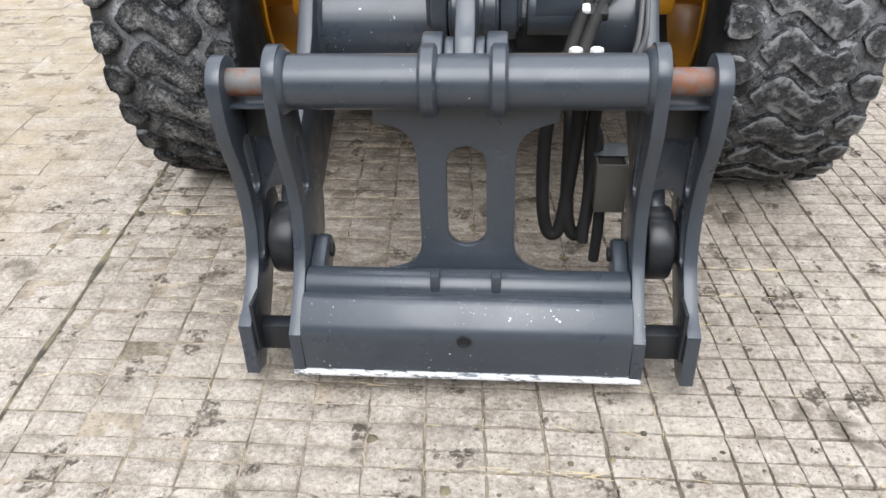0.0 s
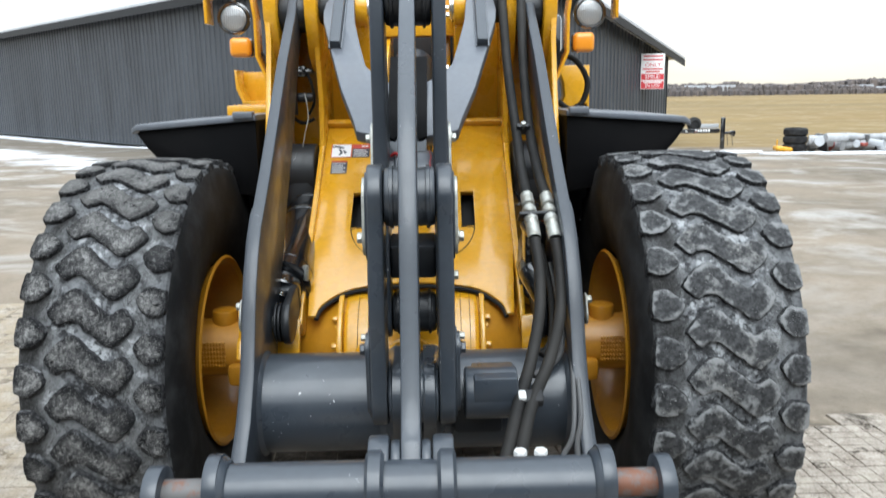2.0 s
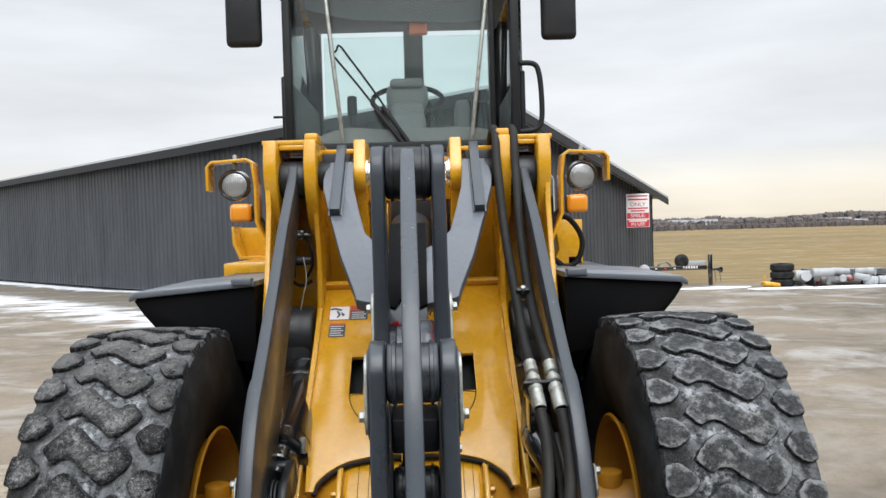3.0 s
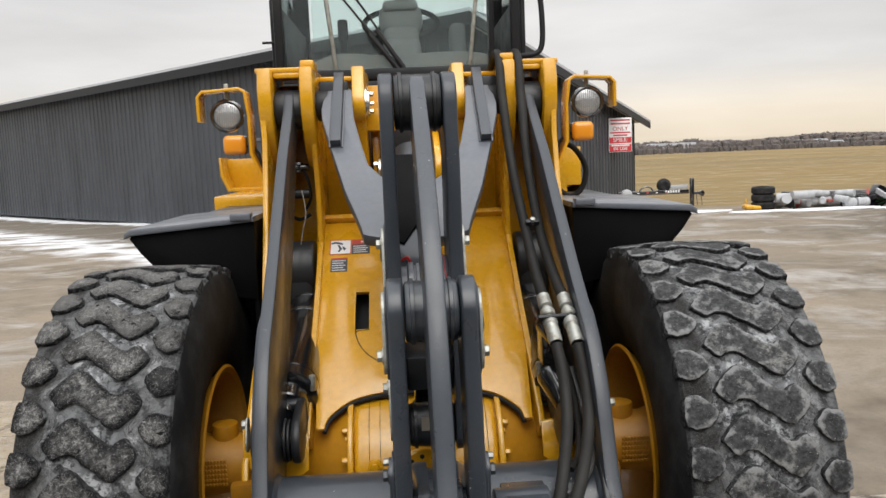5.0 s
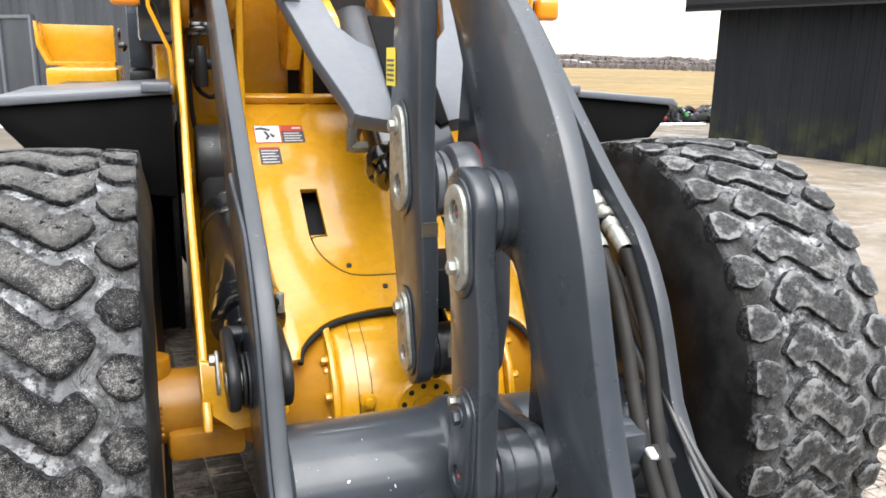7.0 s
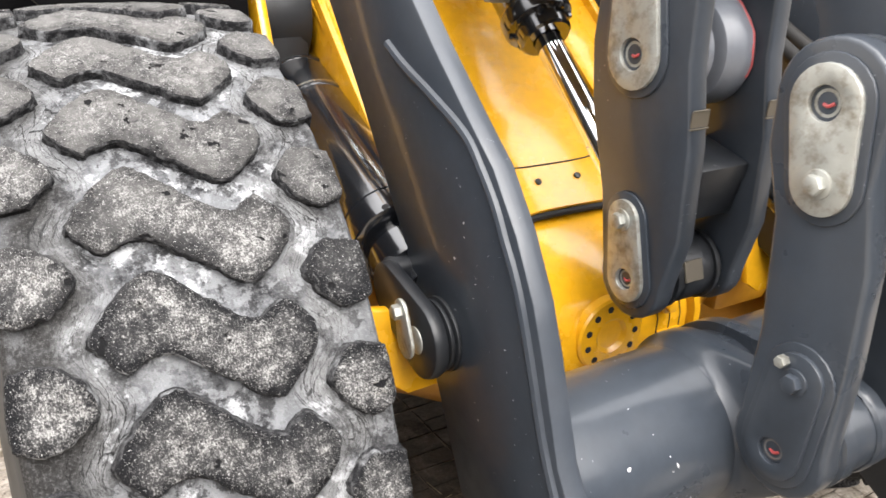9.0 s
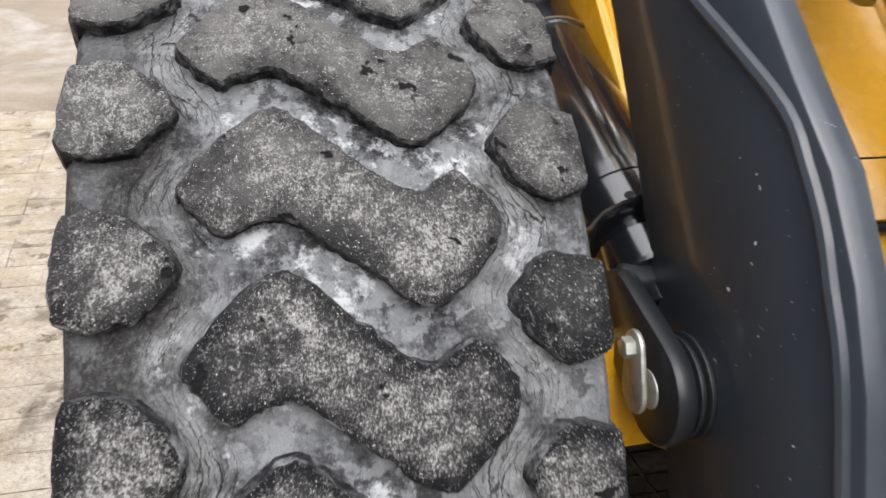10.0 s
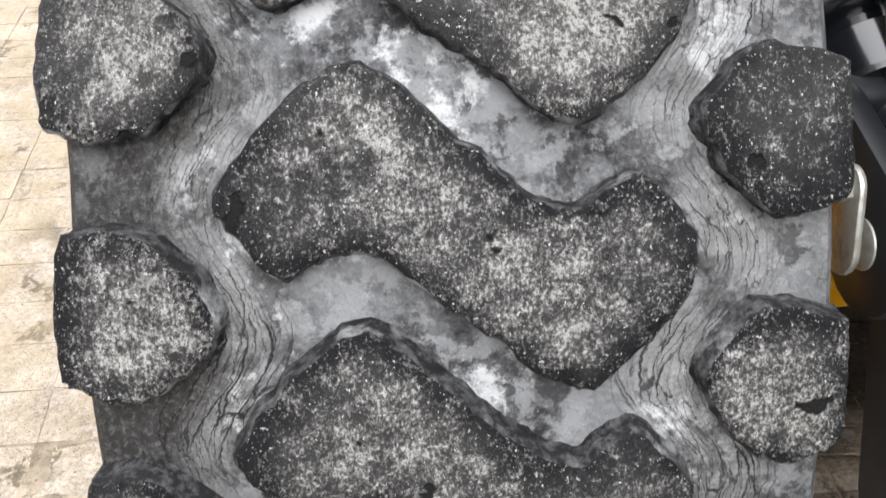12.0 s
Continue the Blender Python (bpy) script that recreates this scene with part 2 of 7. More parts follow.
c = k.mix(k.math("MULTIPLY", k.math("ADD", k.span(across, -0.128, -0.165), k.math("MULTIPLY", k.span(cloud, 0.45, 0.6), -0.35)), 0.92), c, (0.020, 0.019, 0.018))
c = k.mix(k.math("MULTIPLY", k.span(across, 0.165, 0.20), 0.35), c, (0.05, 0.05, 0.05))
c = k.mix(k.math("MULTIPLY", k.span(fine, 0.50, 0.70), 0.15), c, (0.40, 0.40, 0.40))
c = k.mix(k.math("MULTIPLY", crack, 0.95), c, (0.012, 0.012, 0.012))
k.color(c)
k.bump(k.math("ADD", k.math("MULTIPLY", crack, -0.35), k.math("ADD", mid, k.math("MULTIPLY", fine, 0.9))), 0.8, 0.005)

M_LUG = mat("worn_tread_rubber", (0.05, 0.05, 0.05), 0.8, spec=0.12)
k = Net(M_LUG)
oc = k.shift(k.co, 9.0)
worn = k.n.new("ShaderNodeAttribute")
worn.attribute_name = "wear"
cloud, mid = k.noise(14, 6, 0.68, oc), k.noise(78, 6, 0.72, oc)
speck, grain, spark = k.noise(900, 2, 0.6, oc), k.noise(440, 3, 0.7, oc, (1.0, 0.8, 0.8)), k.noise(420, 3, 0.7, oc)
lift = k.math("ADD", k.math("MULTIPLY", k.math("SUBTRACT", cloud, 0.5), 0.60), k.math("MULTIPLY", k.math("SUBTRACT", mid, 0.5), 0.85))
lift = k.math("ADD", lift, k.span(k.n.new("ShaderNodeObjectInfo").outputs["Random"], 0.0, 1.0, -0.07, 0.04))
lift = k.math("ADD", lift, k.span(worn.outputs["Fac"], 0.05, 0.95, -0.13, 0.01))
v = k.math("ADD", k.math("ADD", k.math("MULTIPLY", speck, 0.45), k.math("SUBTRACT", k.math("MULTIPLY", grain, 0.95), 0.2)), lift)
c = k.mix(k.span(k.math("ADD", worn.outputs["Fac"], k.math("MULTIPLY", k.math("SUBTRACT", cloud, 0.5), 2.2)), 0.15, 0.75), (0.012, 0.012, 0.0135), (0.042, 0.042, 0.043))
c = k.mix(k.span(v, 0.40, 0.49), c, (0.110, 0.108, 0.107))
c = k.mix(k.span(v, 0.505, 0.575), c, (0.21, 0.207, 0.202))
c = k.mix(k.math("MULTIPLY", k.span(v, 0.59, 0.66), 0.95), c, (0.44, 0.435, 0.42))
bald = k.math("MULTIPLY", k.span(k.noise(9.5, 5, 0.62, oc), 0.54, 0.60), k.span(k.noise(150, 3, 0.7, oc), 0.60, 0.50))
c = k.mix(k.math("MULTIPLY", bald, 0.80), c, (0.024, 0.024, 0.026))
tan_ = k.math("MULTIPLY", k.span(k.noise(17, 4, 0.7, oc), 0.60, 0.70), k.span(v, 0.46, 0.56))
c = k.mix(k.math("MULTIPLY", tan_, 0.25), c, (0.40, 0.36, 0.30))
# blocks turn paler with height, broken up by noise
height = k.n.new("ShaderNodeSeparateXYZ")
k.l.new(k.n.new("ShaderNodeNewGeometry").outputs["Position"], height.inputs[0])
pale_top = k.math("MULTIPLY", k.span(height.outputs[2], 1.24, 1.44), k.span(k.noise(21, 6, 0.75, oc), 0.34, 0.58))
c = k.mix(k.math("MULTIPLY", pale_top, 0.72), c, (0.215, 0.210, 0.202))
c = k.mix(k.span(spark, 0.645, 0.675), c, (0.62, 0.62, 0.60))
gouge = k.span(k.noise(34, 3, 0.55, oc), 0.66, 0.69)
c = k.mix(gouge, c, (0.012, 0.012, 0.013))
k.color(c)
h = k.math("ADD", k.math("MULTIPLY", mid, 1.4), k.math("ADD", k.math("MULTIPLY", k.math("ADD", grain, speck), 0.9), k.math("MULTIPLY", gouge, -1.8)))
h = k.math("ADD", h, k.math("MULTIPLY", k.noise(30, 4, 0.62, oc), 2.4))
k.bump(h, 1.0, 0.006)

# the other tyre's blocks: smooth black rubber with chalky dust along the edges
M_LUGDUST = mat("chalky_tread_rubber", (0.03, 0.03, 0.03), 0.65, spec=0.25)
k = Net(M_LUGDUST)
oc = k.shift(k.co, 5.0)
worn = k.n.new("ShaderNodeAttribute")
worn.attribute_name = "wear"
rim_dust = k.math("ADD", k.span(worn.outputs["Fac"], 0.75, 0.05, 0.0, 0.16), k.noise(17, 6, 0.7, oc))
c = k.mix(k.span(k.noise(60, 6, 0.75, oc), 0.42, 0.66), (0.013, 0.0132, 0.014), (0.060, 0.061, 0.063))
c = k.mix(k.math("MULTIPLY", k.span(rim_dust, 0.55, 0.68), 0.8), c, (0.21, 0.212, 0.212))
worn_top = k.math("MULTIPLY", k.span(k.noise(10, 5, 0.62, oc), 0.56, 0.64), k.span(k.noise(95, 5, 0.75, oc), 0.40, 0.60))
c = k.mix(k.math("MULTIPLY", worn_top, 0.7), c, (0.22, 0.217, 0.208))
c = k.mix(k.span(k.noise(170, 3, 0.7, oc), 0.68, 0.71), c, (0.40, 0.40, 0.40))
k.color(c)
k.bump(k.math("ADD", k.noise(62, 5, 0.72, oc), k.noise(18, 3, 0.6, oc)), 0.7, 0.006)

M_LUGSIDE = mat("tread_flank_rubber", (0.03, 0.03, 0.03), 0.75, spec=0.12)
k = Net(M_LUGSIDE)
oc = k.shift(k.co, 7.0)
c = k.mix(k.span(k.noise(75, 6, 0.75, oc), 0.46, 0.68), (0.012, 0.012, 0.013), (0.10, 0.10, 0.102))
k.color(k.mix(k.math("MULTIPLY", k.span(k.noise(14, 6, 0.7, oc), 0.55, 0.64), 0.7), c, (0.26, 0.265, 0.27)))
k.bump(k.noise(90, 5, 0.7, oc), 0.8, 0.006)

M_SIDEWALL = mat("sidewall_rubber", (0.028, 0.028, 0.029), 0.62, spec=0.2)
k = Net(M_SIDEWALL)
k.color(k.mix(k.span(k.noise(7, 6, 0.65), 0.42, 0.8), (0.011, 0.011, 0.0115), (0.050, 0.050, 0.050)))
k.bump(k.noise(45, 4), 0.2, 0.003)

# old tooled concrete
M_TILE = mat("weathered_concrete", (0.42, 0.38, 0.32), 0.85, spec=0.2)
k = Net(M_TILE)
geo = k.n.new("ShaderNodeNewGeometry")
pos = geo.outputs["Position"]
rnd = k.n.new("ShaderNodeObjectInfo").outputs["Random"]
big, midn, fine = k.noise(1.6, 5, 0.6, pos), k.noise(9, 5, 0.65, pos), k.noise(70, 5, 0.7, pos)
pit = k.span(k.voronoi(120, co=pos), 0.0, 0.32)
c = k.mix(k.span(midn, 0.32, 0.68), (0.215, 0.180, 0.145), (0.525, 0.467, 0.404))
c = k.mix(k.math("MULTIPLY", k.span(big, 0.40, 0.70), 0.7), c, (0.395, 0.350, 0.300))
c = k.mix(k.math("MULTIPLY", rnd, 0.25), c, (0.23, 0.195, 0.15))
c = k.mix(k.math("MULTIPLY", k.span(fine, 0.5, 0.70), 0.75), c, (0.14, 0.115, 0.085))
c = k.mix(k.math("MULTIPLY", k.span(fine, 0.48, 0.28), 0.6), c, (0.56, 0.515, 0.45))
grime = k.math("MULTIPLY", k.span(k.noise(20, 6, 0.75, pos), 0.50, 0.66), k.span(k.noise(1.1, 4, 0.6, pos), 0.35, 0.62))
c = k.mix(k.math("MULTIPLY", grime, 0.7), c, (0.12, 0.10, 0.075))
stain = k.span(k.noise(3.3, 3, 0.5, pos, dist=0.6), 0.60, 0.65)
wet = k.math("MULTIPLY", stain, k.span(k.noise(14, 3, 0.5, pos), 0.42, 0.55))
c = k.mix(k.math("MULTIPLY", wet, 0.72), c, (0.085, 0.07, 0.05))
spot = k.math("MULTIPLY", k.span(k.noise(6.5, 3, 0.6, pos), 0.600, 0.63), k.span(k.noise(45, 4, 0.7, pos), 0.42, 0.52))
c = k.mix(k.math("MULTIPLY", spot, 0.85), c, (0.05, 0.04, 0.03))
speckle = k.math("MULTIPLY", k.span(k.voronoi(46, co=pos), 0.16, 0.09), k.span(k.noise(60, 3, 0.6, pos), 0.44, 0.56))
c = k.mix(k.math("MULTIPLY", speckle, 0.92), c, (0.075, 0.06, 0.045))
patch = k.math("MULTIPLY", k.span(k.noise(2.4, 6, 0.7, pos), 0.53, 0.62), k.span(k.noise(32, 5, 0.7, pos), 0.36, 0.54))
c = k.mix(k.math("MULTIPLY", patch, 0.5), c, (0.50, 0.455, 0.375))
sxy = k.n.new("ShaderNodeSeparateXYZ")
k.l.new(pos, sxy.inputs[0])
# yellowish chaff trodden in beside the machine
chaff = k.math("MULTIPLY", k.span(k.math("ADD", sxy.outputs[0], big), -1.0, -1.6), k.span(k.noise(5.5, 6, 0.72, pos), 0.36, 0.58))
c = k.mix(k.math("MULTIPLY", chaff, 0.62), c, (0.33, 0.265, 0.170))
# browner mottling in a band between the wheels
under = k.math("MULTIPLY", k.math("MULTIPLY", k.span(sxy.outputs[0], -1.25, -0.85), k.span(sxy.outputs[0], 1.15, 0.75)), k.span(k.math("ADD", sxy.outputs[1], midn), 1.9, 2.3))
brown_mask = k.math("MULTIPLY", under, k.span(k.noise(24, 6, 0.75, pos, (0.6, 1.4, 1.0)), 0.42, 0.58))
c = k.mix(k.math("MULTIPLY", brown_mask, 0.55), c, (0.125, 0.098, 0.070))
# ragged darker patch round one spot under the machine
far_x, far_y = k.math("ADD", sxy.outputs[0], 0.2), k.math("SUBTRACT", sxy.outputs[1], 3.75)
patch_spread = k.math("ADD", k.math("ADD", k.math("MULTIPLY", far_x, far_x), k.math("MULTIPLY", far_y, far_y)), k.math("MULTIPLY", k.math("SUBTRACT", k.noise(2.6, 5, 0.65, pos), 0.5), 1.6))
dark_patch = k.math("MULTIPLY", k.span(patch_spread, 0.55, 0.30), k.span(midn, 0.30, 0.50, 0.45, 0.85))
c = k.mix(dark_patch, c, (0.030, 0.025, 0.020))
k.color(c)
k.rough(k.span(wet, 0, 1, 0.9, 0.5))
k.bump(k.math("ADD", k.math("MULTIPLY", pit, 0.5), k.math("ADD", k.math("MULTIPLY", fine, 1.3), k.math("MULTIPLY", midn, 1.5))), 1.0, 0.008)

# ground sheet: joint dirt near the machine, packed gravel with snow, dry field far away
M_GROUND = mat("winter_ground", (0.2, 0.17, 0.13), 0.9, spec=0.2)
k = Net(M_GROUND)
pos = k.n.new("ShaderNodeNewGeometry").outputs["Position"]
sep = k.n.new("ShaderNodeSeparateXYZ")
k.l.new(pos, sep.inputs[0])
px, py = sep.outputs[0], sep.outputs[1]
grit, midn, big = k.noise(38, 6, 0.7, pos), k.noise(2.2, 6, 0.6, pos), k.noise(0.35, 5, 0.6, pos)
yard = k.mix(k.span(midn, 0.3, 0.7), (0.125, 0.103, 0.077), (0.245, 0.207, 0.163))
yard = k.mix(k.span(big, 0.42, 0.66), yard, (0.26, 0.212, 0.16))
yard = k.mix(k.math("MULTIPLY", k.span(grit, 0.5, 0.7), 0.5), yard, (0.13, 0.11, 0.085))
streak = k.noise(0.75, 9, 0.70, pos, (0.75, 1.0, 1.0), 0.6)
ice = k.math("MULTIPLY", k.span(streak, 0.49, 0.63), k.span(py, 4.0, 9.0))
yard = k.mix(k.math("MULTIPLY", ice, 0.42), yard, (0.46, 0.45, 0.435))
# snow swept along the barn's foot
dist_w = k.math("ADD", k.math("MULTIPLY", px, 0.704), k.math("MULTIPLY", py, 0.71))
dist_w = k.math("ADD", dist_w, k.math("MULTIPLY", k.math("SUBTRACT", midn, 0.5), 1.6))
foot = k.math("MULTIPLY", k.span(dist_w, 12.0, 12.3), k.span(px, 2.0, 0.0))
bank = k.math("MULTIPLY", k.math("MULTIPLY", k.span(dist_w, 7.0, 7.8), k.span(dist_w, 9.6, 8.8)), k.span(px, -1.5, -3.5))
# dark mud in front of the barn
brown_mask = k.math("MULTIPLY", k.span(dist_w, 8.0, 9.2), k.span(px, 0.5, -1.0))
yard = k.mix(k.math("MULTIPLY", brown_mask, 0.7), yard, (0.13, 0.115, 0.095))
yard = k.mix(k.math("MULTIPLY", bank, k.span(k.noise(1.1, 5, 0.6, pos, (0.5, 1.4, 1)), 0.40, 0.52)), yard, (0.66, 0.67, 0.69))
yard = k.mix(foot, yard, (0.68, 0.69, 0.71))
joint = k.mix(k.span(k.noise(7, 5, 0.7, pos), 0.38, 0.62), (0.115, 0.095, 0.072), (0.31, 0.26, 0.20))
joint = k.mix(k.math("MULTIPLY", k.span(k.math("ADD", px, k.math("MULTIPLY", midn, 1.2)), 1.4, 0.5), 0.8), joint, (0.235, 0.195, 0.145))
near = k.math("MULTIPLY", k.span(py, 6.7, 6.5), k.math("MULTIPLY", k.span(px, -4.8, -4.6), k.span(px, 5.8, 5.6)))
near = k.math("MULTIPLY", near, k.math("MAXIMUM", k.span(px, 1.8, 1.6), k.span(py, 4.1, 3.7)))
yard = k.mix(near, yard, joint)
grass = k.mix(k.span(k.noise(0.06, 5, 0.6, pos, (1, 2.5, 1)), 0.35, 0.65), (0.215, 0.148, 0.062), (0.275, 0.200, 0.092))
grass = k.mix(k.math("MULTIPLY", k.span(k.noise(3.0, 6, 0.7, pos), 0.45, 0.7), 0.4), grass, (0.150, 0.108, 0.052))
grass = k.mix(k.span(k.noise(0.03, 3, 0.5, pos, (0.4, 3.2, 1)), 0.50, 0.60), grass, (0.185, 0.133, 0.063))
# soft shading of the field's swells, put into the colour as darker bands
swell_shade = k.noise(0.035, 4, 0.55, pos, (0.35, 2.2, 1), 0.8)
grass = k.mix(k.math("MULTIPLY", k.span(swell_shade, 0.42, 0.62), 0.55), grass, (0.155, 0.113, 0.050))
edge = k.math("ADD", py, k.math("ADD", k.math("MULTIPLY", px, 0.18), k.math("MULTIPLY", midn, 1.5)))
k.color(k.mix(k.math("MULTIPLY", k.span(edge, 25.2, 26.2), k.span(px, 2.5, 4.5)), yard, grass))
k.rough(k.span(ice, 0, 1, 0.9, 0.45))
k.bump(k.math("ADD", grit, k.math("MULTIPLY", midn, 2.0)), 0.6, 0.02)

M_DIRT = mat("joint_dirt", (0.06, 0.05, 0.035), 0.95)
k = Net(M_DIRT)
k.color(k.mix(k.span(k.noise(9, 5), 0.4, 0.62), (0.045, 0.038, 0.028), (0.20, 0.17, 0.10)))
k.bump(k.noise(60, 4), 0.6, 0.006)
M_SANDFILL = mat("joint_sand", (0.25, 0.21, 0.16), 0.95)
k = Net(M_SANDFILL)
pos = k.n.new("ShaderNodeNewGeometry").outputs["Position"]
c = k.mix(k.span(k.noise(6, 5, 0.7, pos), 0.40, 0.62), (0.30, 0.25, 0.19), (0.10, 0.080, 0.055))
sx = k.n.new("ShaderNodeSeparateXYZ")
k.l.new(pos, sx.inputs[0])
damp = k.math("MULTIPLY", k.span(k.math("ADD", sx.outputs[0], k.noise(2, 4, 0.6, pos)), 0.4, 1.3), k.span(k.noise(11, 4, 0.7, pos), 0.35, 0.5))
c = k.mix(k.math("MULTIPLY", damp, 0.85), c, (0.060, 0.046, 0.032))
k.color(k.mix(k.math("MULTIPLY", k.span(k.noise(40, 5, 0.75, pos), 0.52, 0.66), 0.8), c, (0.05, 0.04, 0.03)))
M_STRAW = mat("dry_straw", (0.50, 0.41, 0.25), 0.7)
M_SNOW = mat("snow", (0.82, 0.83, 0.86), 0.7)
M_BARN = mat("black_ribbed_steel", (0.03, 0.033, 0.037), 0.42, 0.0)
k = Net(M_BARN)
k.color(k.mix(k.span(k.noise(1.2, 5, 0.6, stretch=(1, 1, 0.25)), 0.35, 0.7), (0.030, 0.035, 0.043), (0.056, 0.064, 0.076)))
M_ROOF = mat("pale_roof_steel", (0.45, 0.465, 0.49), 0.5)
M_TRIM = mat("dark_trim_steel", (0.022, 0.023, 0.025), 0.5, spec=0.2)
M_MOSS = mat("mossy_shed_steel", (0.04, 0.042, 0.045), 0.6, spec=0.12)
k = Net(M_MOSS)
sz = k.n.new("ShaderNodeSeparateXYZ")
k.l.new(k.co, sz.inputs[0])
moss = k.math("MULTIPLY", k.span(sz.outputs[2], 0.9, 0.05), k.span(k.noise(1.4, 5, 0.65), 0.45, 0.62))
k.color(k.mix(moss, k.mix(k.span(k.noise(1.0, 4, 0.6, stretch=(1, 1, 0.2)), 0.35, 0.7), (0.013, 0.0155, 0.019), (0.024, 0.027, 0.031)), (0.058, 0.064, 0.03)))
M_WOODS = mat("bare_winter_woods", (0.12, 0.095, 0.085), 1.0)
k = Net(M_WOODS)
r = k.n.new("ShaderNodeNewGeometry").outputs["Random Per Island"]
k.color(k.mix(r, (0.095, 0.086, 0.086), (0.135, 0.114, 0.106)))
M_SIGNWHITE = mat("sign_white", (0.78, 0.77, 0.76), 0.5)
M_SIGNRED = mat("sign_red", (0.55, 0.035, 0.045), 0.5)
M_STICKER_Y = mat("yellow_sticker", (0.85, 0.68, 0.05), 0.45)
M_STICKER_K = mat("dark_sticker", (0.05, 0.055, 0.07), 0.45)
M_STICKER_R = mat("red_sticker", (0.50, 0.06, 0.04), 0.45)
M_GREEN = painted("green_paint", (0.02, 0.22, 0.05), 0.4)
M_WHITEPL = painted("weathered_white", (0.40, 0.41, 0.42), 0.5)
M_BARNRED = painted("red_oxide", (0.30, 0.05, 0.035), 0.6)
M_TAN = mat("tan_tag", (0.075, 0.063, 0.046), 0.5)


# ---------------------------------------------------------------- geometry helpers
def bevel(bm, edges, w, seg=2):
    edges = [e for e in edges if e.is_valid]
    if w > 0 and edges:
        bmesh.ops.bevel(bm, geom=edges, offset=w, segments=seg, profile=0.5, affect="EDGES", clamp_overlap=True)
    return bm


def box(c, s, w=0.004, seg=2, m=None):
    """A bevelled block: centre, size, edge radius, and a pose to turn it by."""
    bm = bmesh.new()
    bmesh.ops.create_cube(bm, size=1.0)
    bmesh.ops.scale(bm, vec=s, verts=bm.verts)
    bevel(bm, list(bm.edges), min(w, min(s) * 0.45), seg)
    bmesh.ops.transform(bm, matrix=Matrix.Translation(c) @ (m or Matrix()), verts=bm.verts)
    return bm


def axis_pose(a, b):
    a, b = Vector(a), Vector(b)
    return Matrix.Translation(a) @ (b - a).to_track_quat("Z", "Y").to_matrix().to_4x4(), (b - a).length


def lathe(profile, a, b, seg=32, closed=False):
    """Turns (along, radius) pairs round the axis from a to b; 'along' is in metres from a."""
    m, _ = axis_pose(a, b)
    bm = bmesh.new()
    rings = []
    for z, r in profile:
        if r < 1e-6:
            rings.append([bm.verts.new(m @ Vector((0, 0, z)))])
        else:
            rings.append([bm.verts.new(m @ Vector((r * math.cos(2 * math.pi * i / seg), r * math.sin(2 * math.pi * i / seg), z))) for i in range(seg)])
    pairs = list(zip(rings, rings[1:]))
    if closed:
        pairs.append((rings[-1], rings[0]))
    for p, q in pairs:
        for i in range(seg):
            j = (i + 1) % seg
            if len(p) == 1 and len(q) == 1:
                continue
            if len(p) == 1:
                bm.faces.new((p[0], q[j], q[i]))
            elif len(q) == 1:
                bm.faces.new((p[i], p[j], q[0]))
            else:
                bm.faces.new((p[i], p[j], q[j], q[i]))
    bmesh.ops.recalc_face_normals(bm, faces=bm.faces)
    return bm


def rod(a, b, r, w=0.004, seg=28):
    """A solid round bar with rounded ends' edges."""
    n = (Vector(b) - Vector(a)).length
    w = min(w, r * 0.5, n * 0.3)
    return lathe([(0, 0), (0, r - w), (w * 0.3, r - w * 0.3), (w, r), (n - w, r), (n - w * 0.3, r - w * 0.3), (n, r - w), (n, 0)], a, b, seg)


def smooth_line(pts, n=6, closed=False):
    """Points on a Catmull-Rom curve through pts."""
    p = [Vector(x) for x in pts]
    out, c = [], len(p)
    for i in range(c if closed else c - 1):
        if closed:
            a, b, d, e = p[i - 1], p[i], p[(i + 1) % c], p[(i + 2) % c]
        else:
            a, b, d, e = p[max(i - 1, 0)], p[i], p[i + 1], p[min(i + 2, c - 1)]
        for j in range(n):
            t = j / n
            out.append(0.5 * ((2 * b) + (d - a) * t + (2 * a - 5 * b + 4 * d - e) * t * t + (3 * b - a - 3 * d + e) * t ** 3))
    if not closed:
        out.append(p[-1])
    return out


def pipe(pts, r, n=6, seg=12):
    """A hose or cable along a smooth line through pts."""
    line = smooth_line(pts, n)
    bm = bmesh.new()
    side = None
    rings = []
    for i, q in enumerate(line):
        d = (line[min(i + 1, len(line) - 1)] - line[max(i - 1, 0)]).normalized()
        if side is None:
            side = d.orthogonal().normalized()
        side = (side - d * side.dot(d)).normalized()
        up = d.cross(side)
        rings.append([bm.verts.new(q + r * (math.cos(2 * math.pi * s / seg) * side + math.sin(2 * math.pi * s / seg) * up)) for s in range(seg)])
    for a, b in zip(rings, rings[1:]):
        for s in range(seg):
            bm.faces.new((a[s], a[(s + 1) % seg], b[(s + 1) % seg], b[s]))
    bm.faces.new(rings[0][::-1]), bm.faces.new(rings[-1])
    bmesh.ops.recalc_face_normals(bm, faces=bm.faces)
    return bm


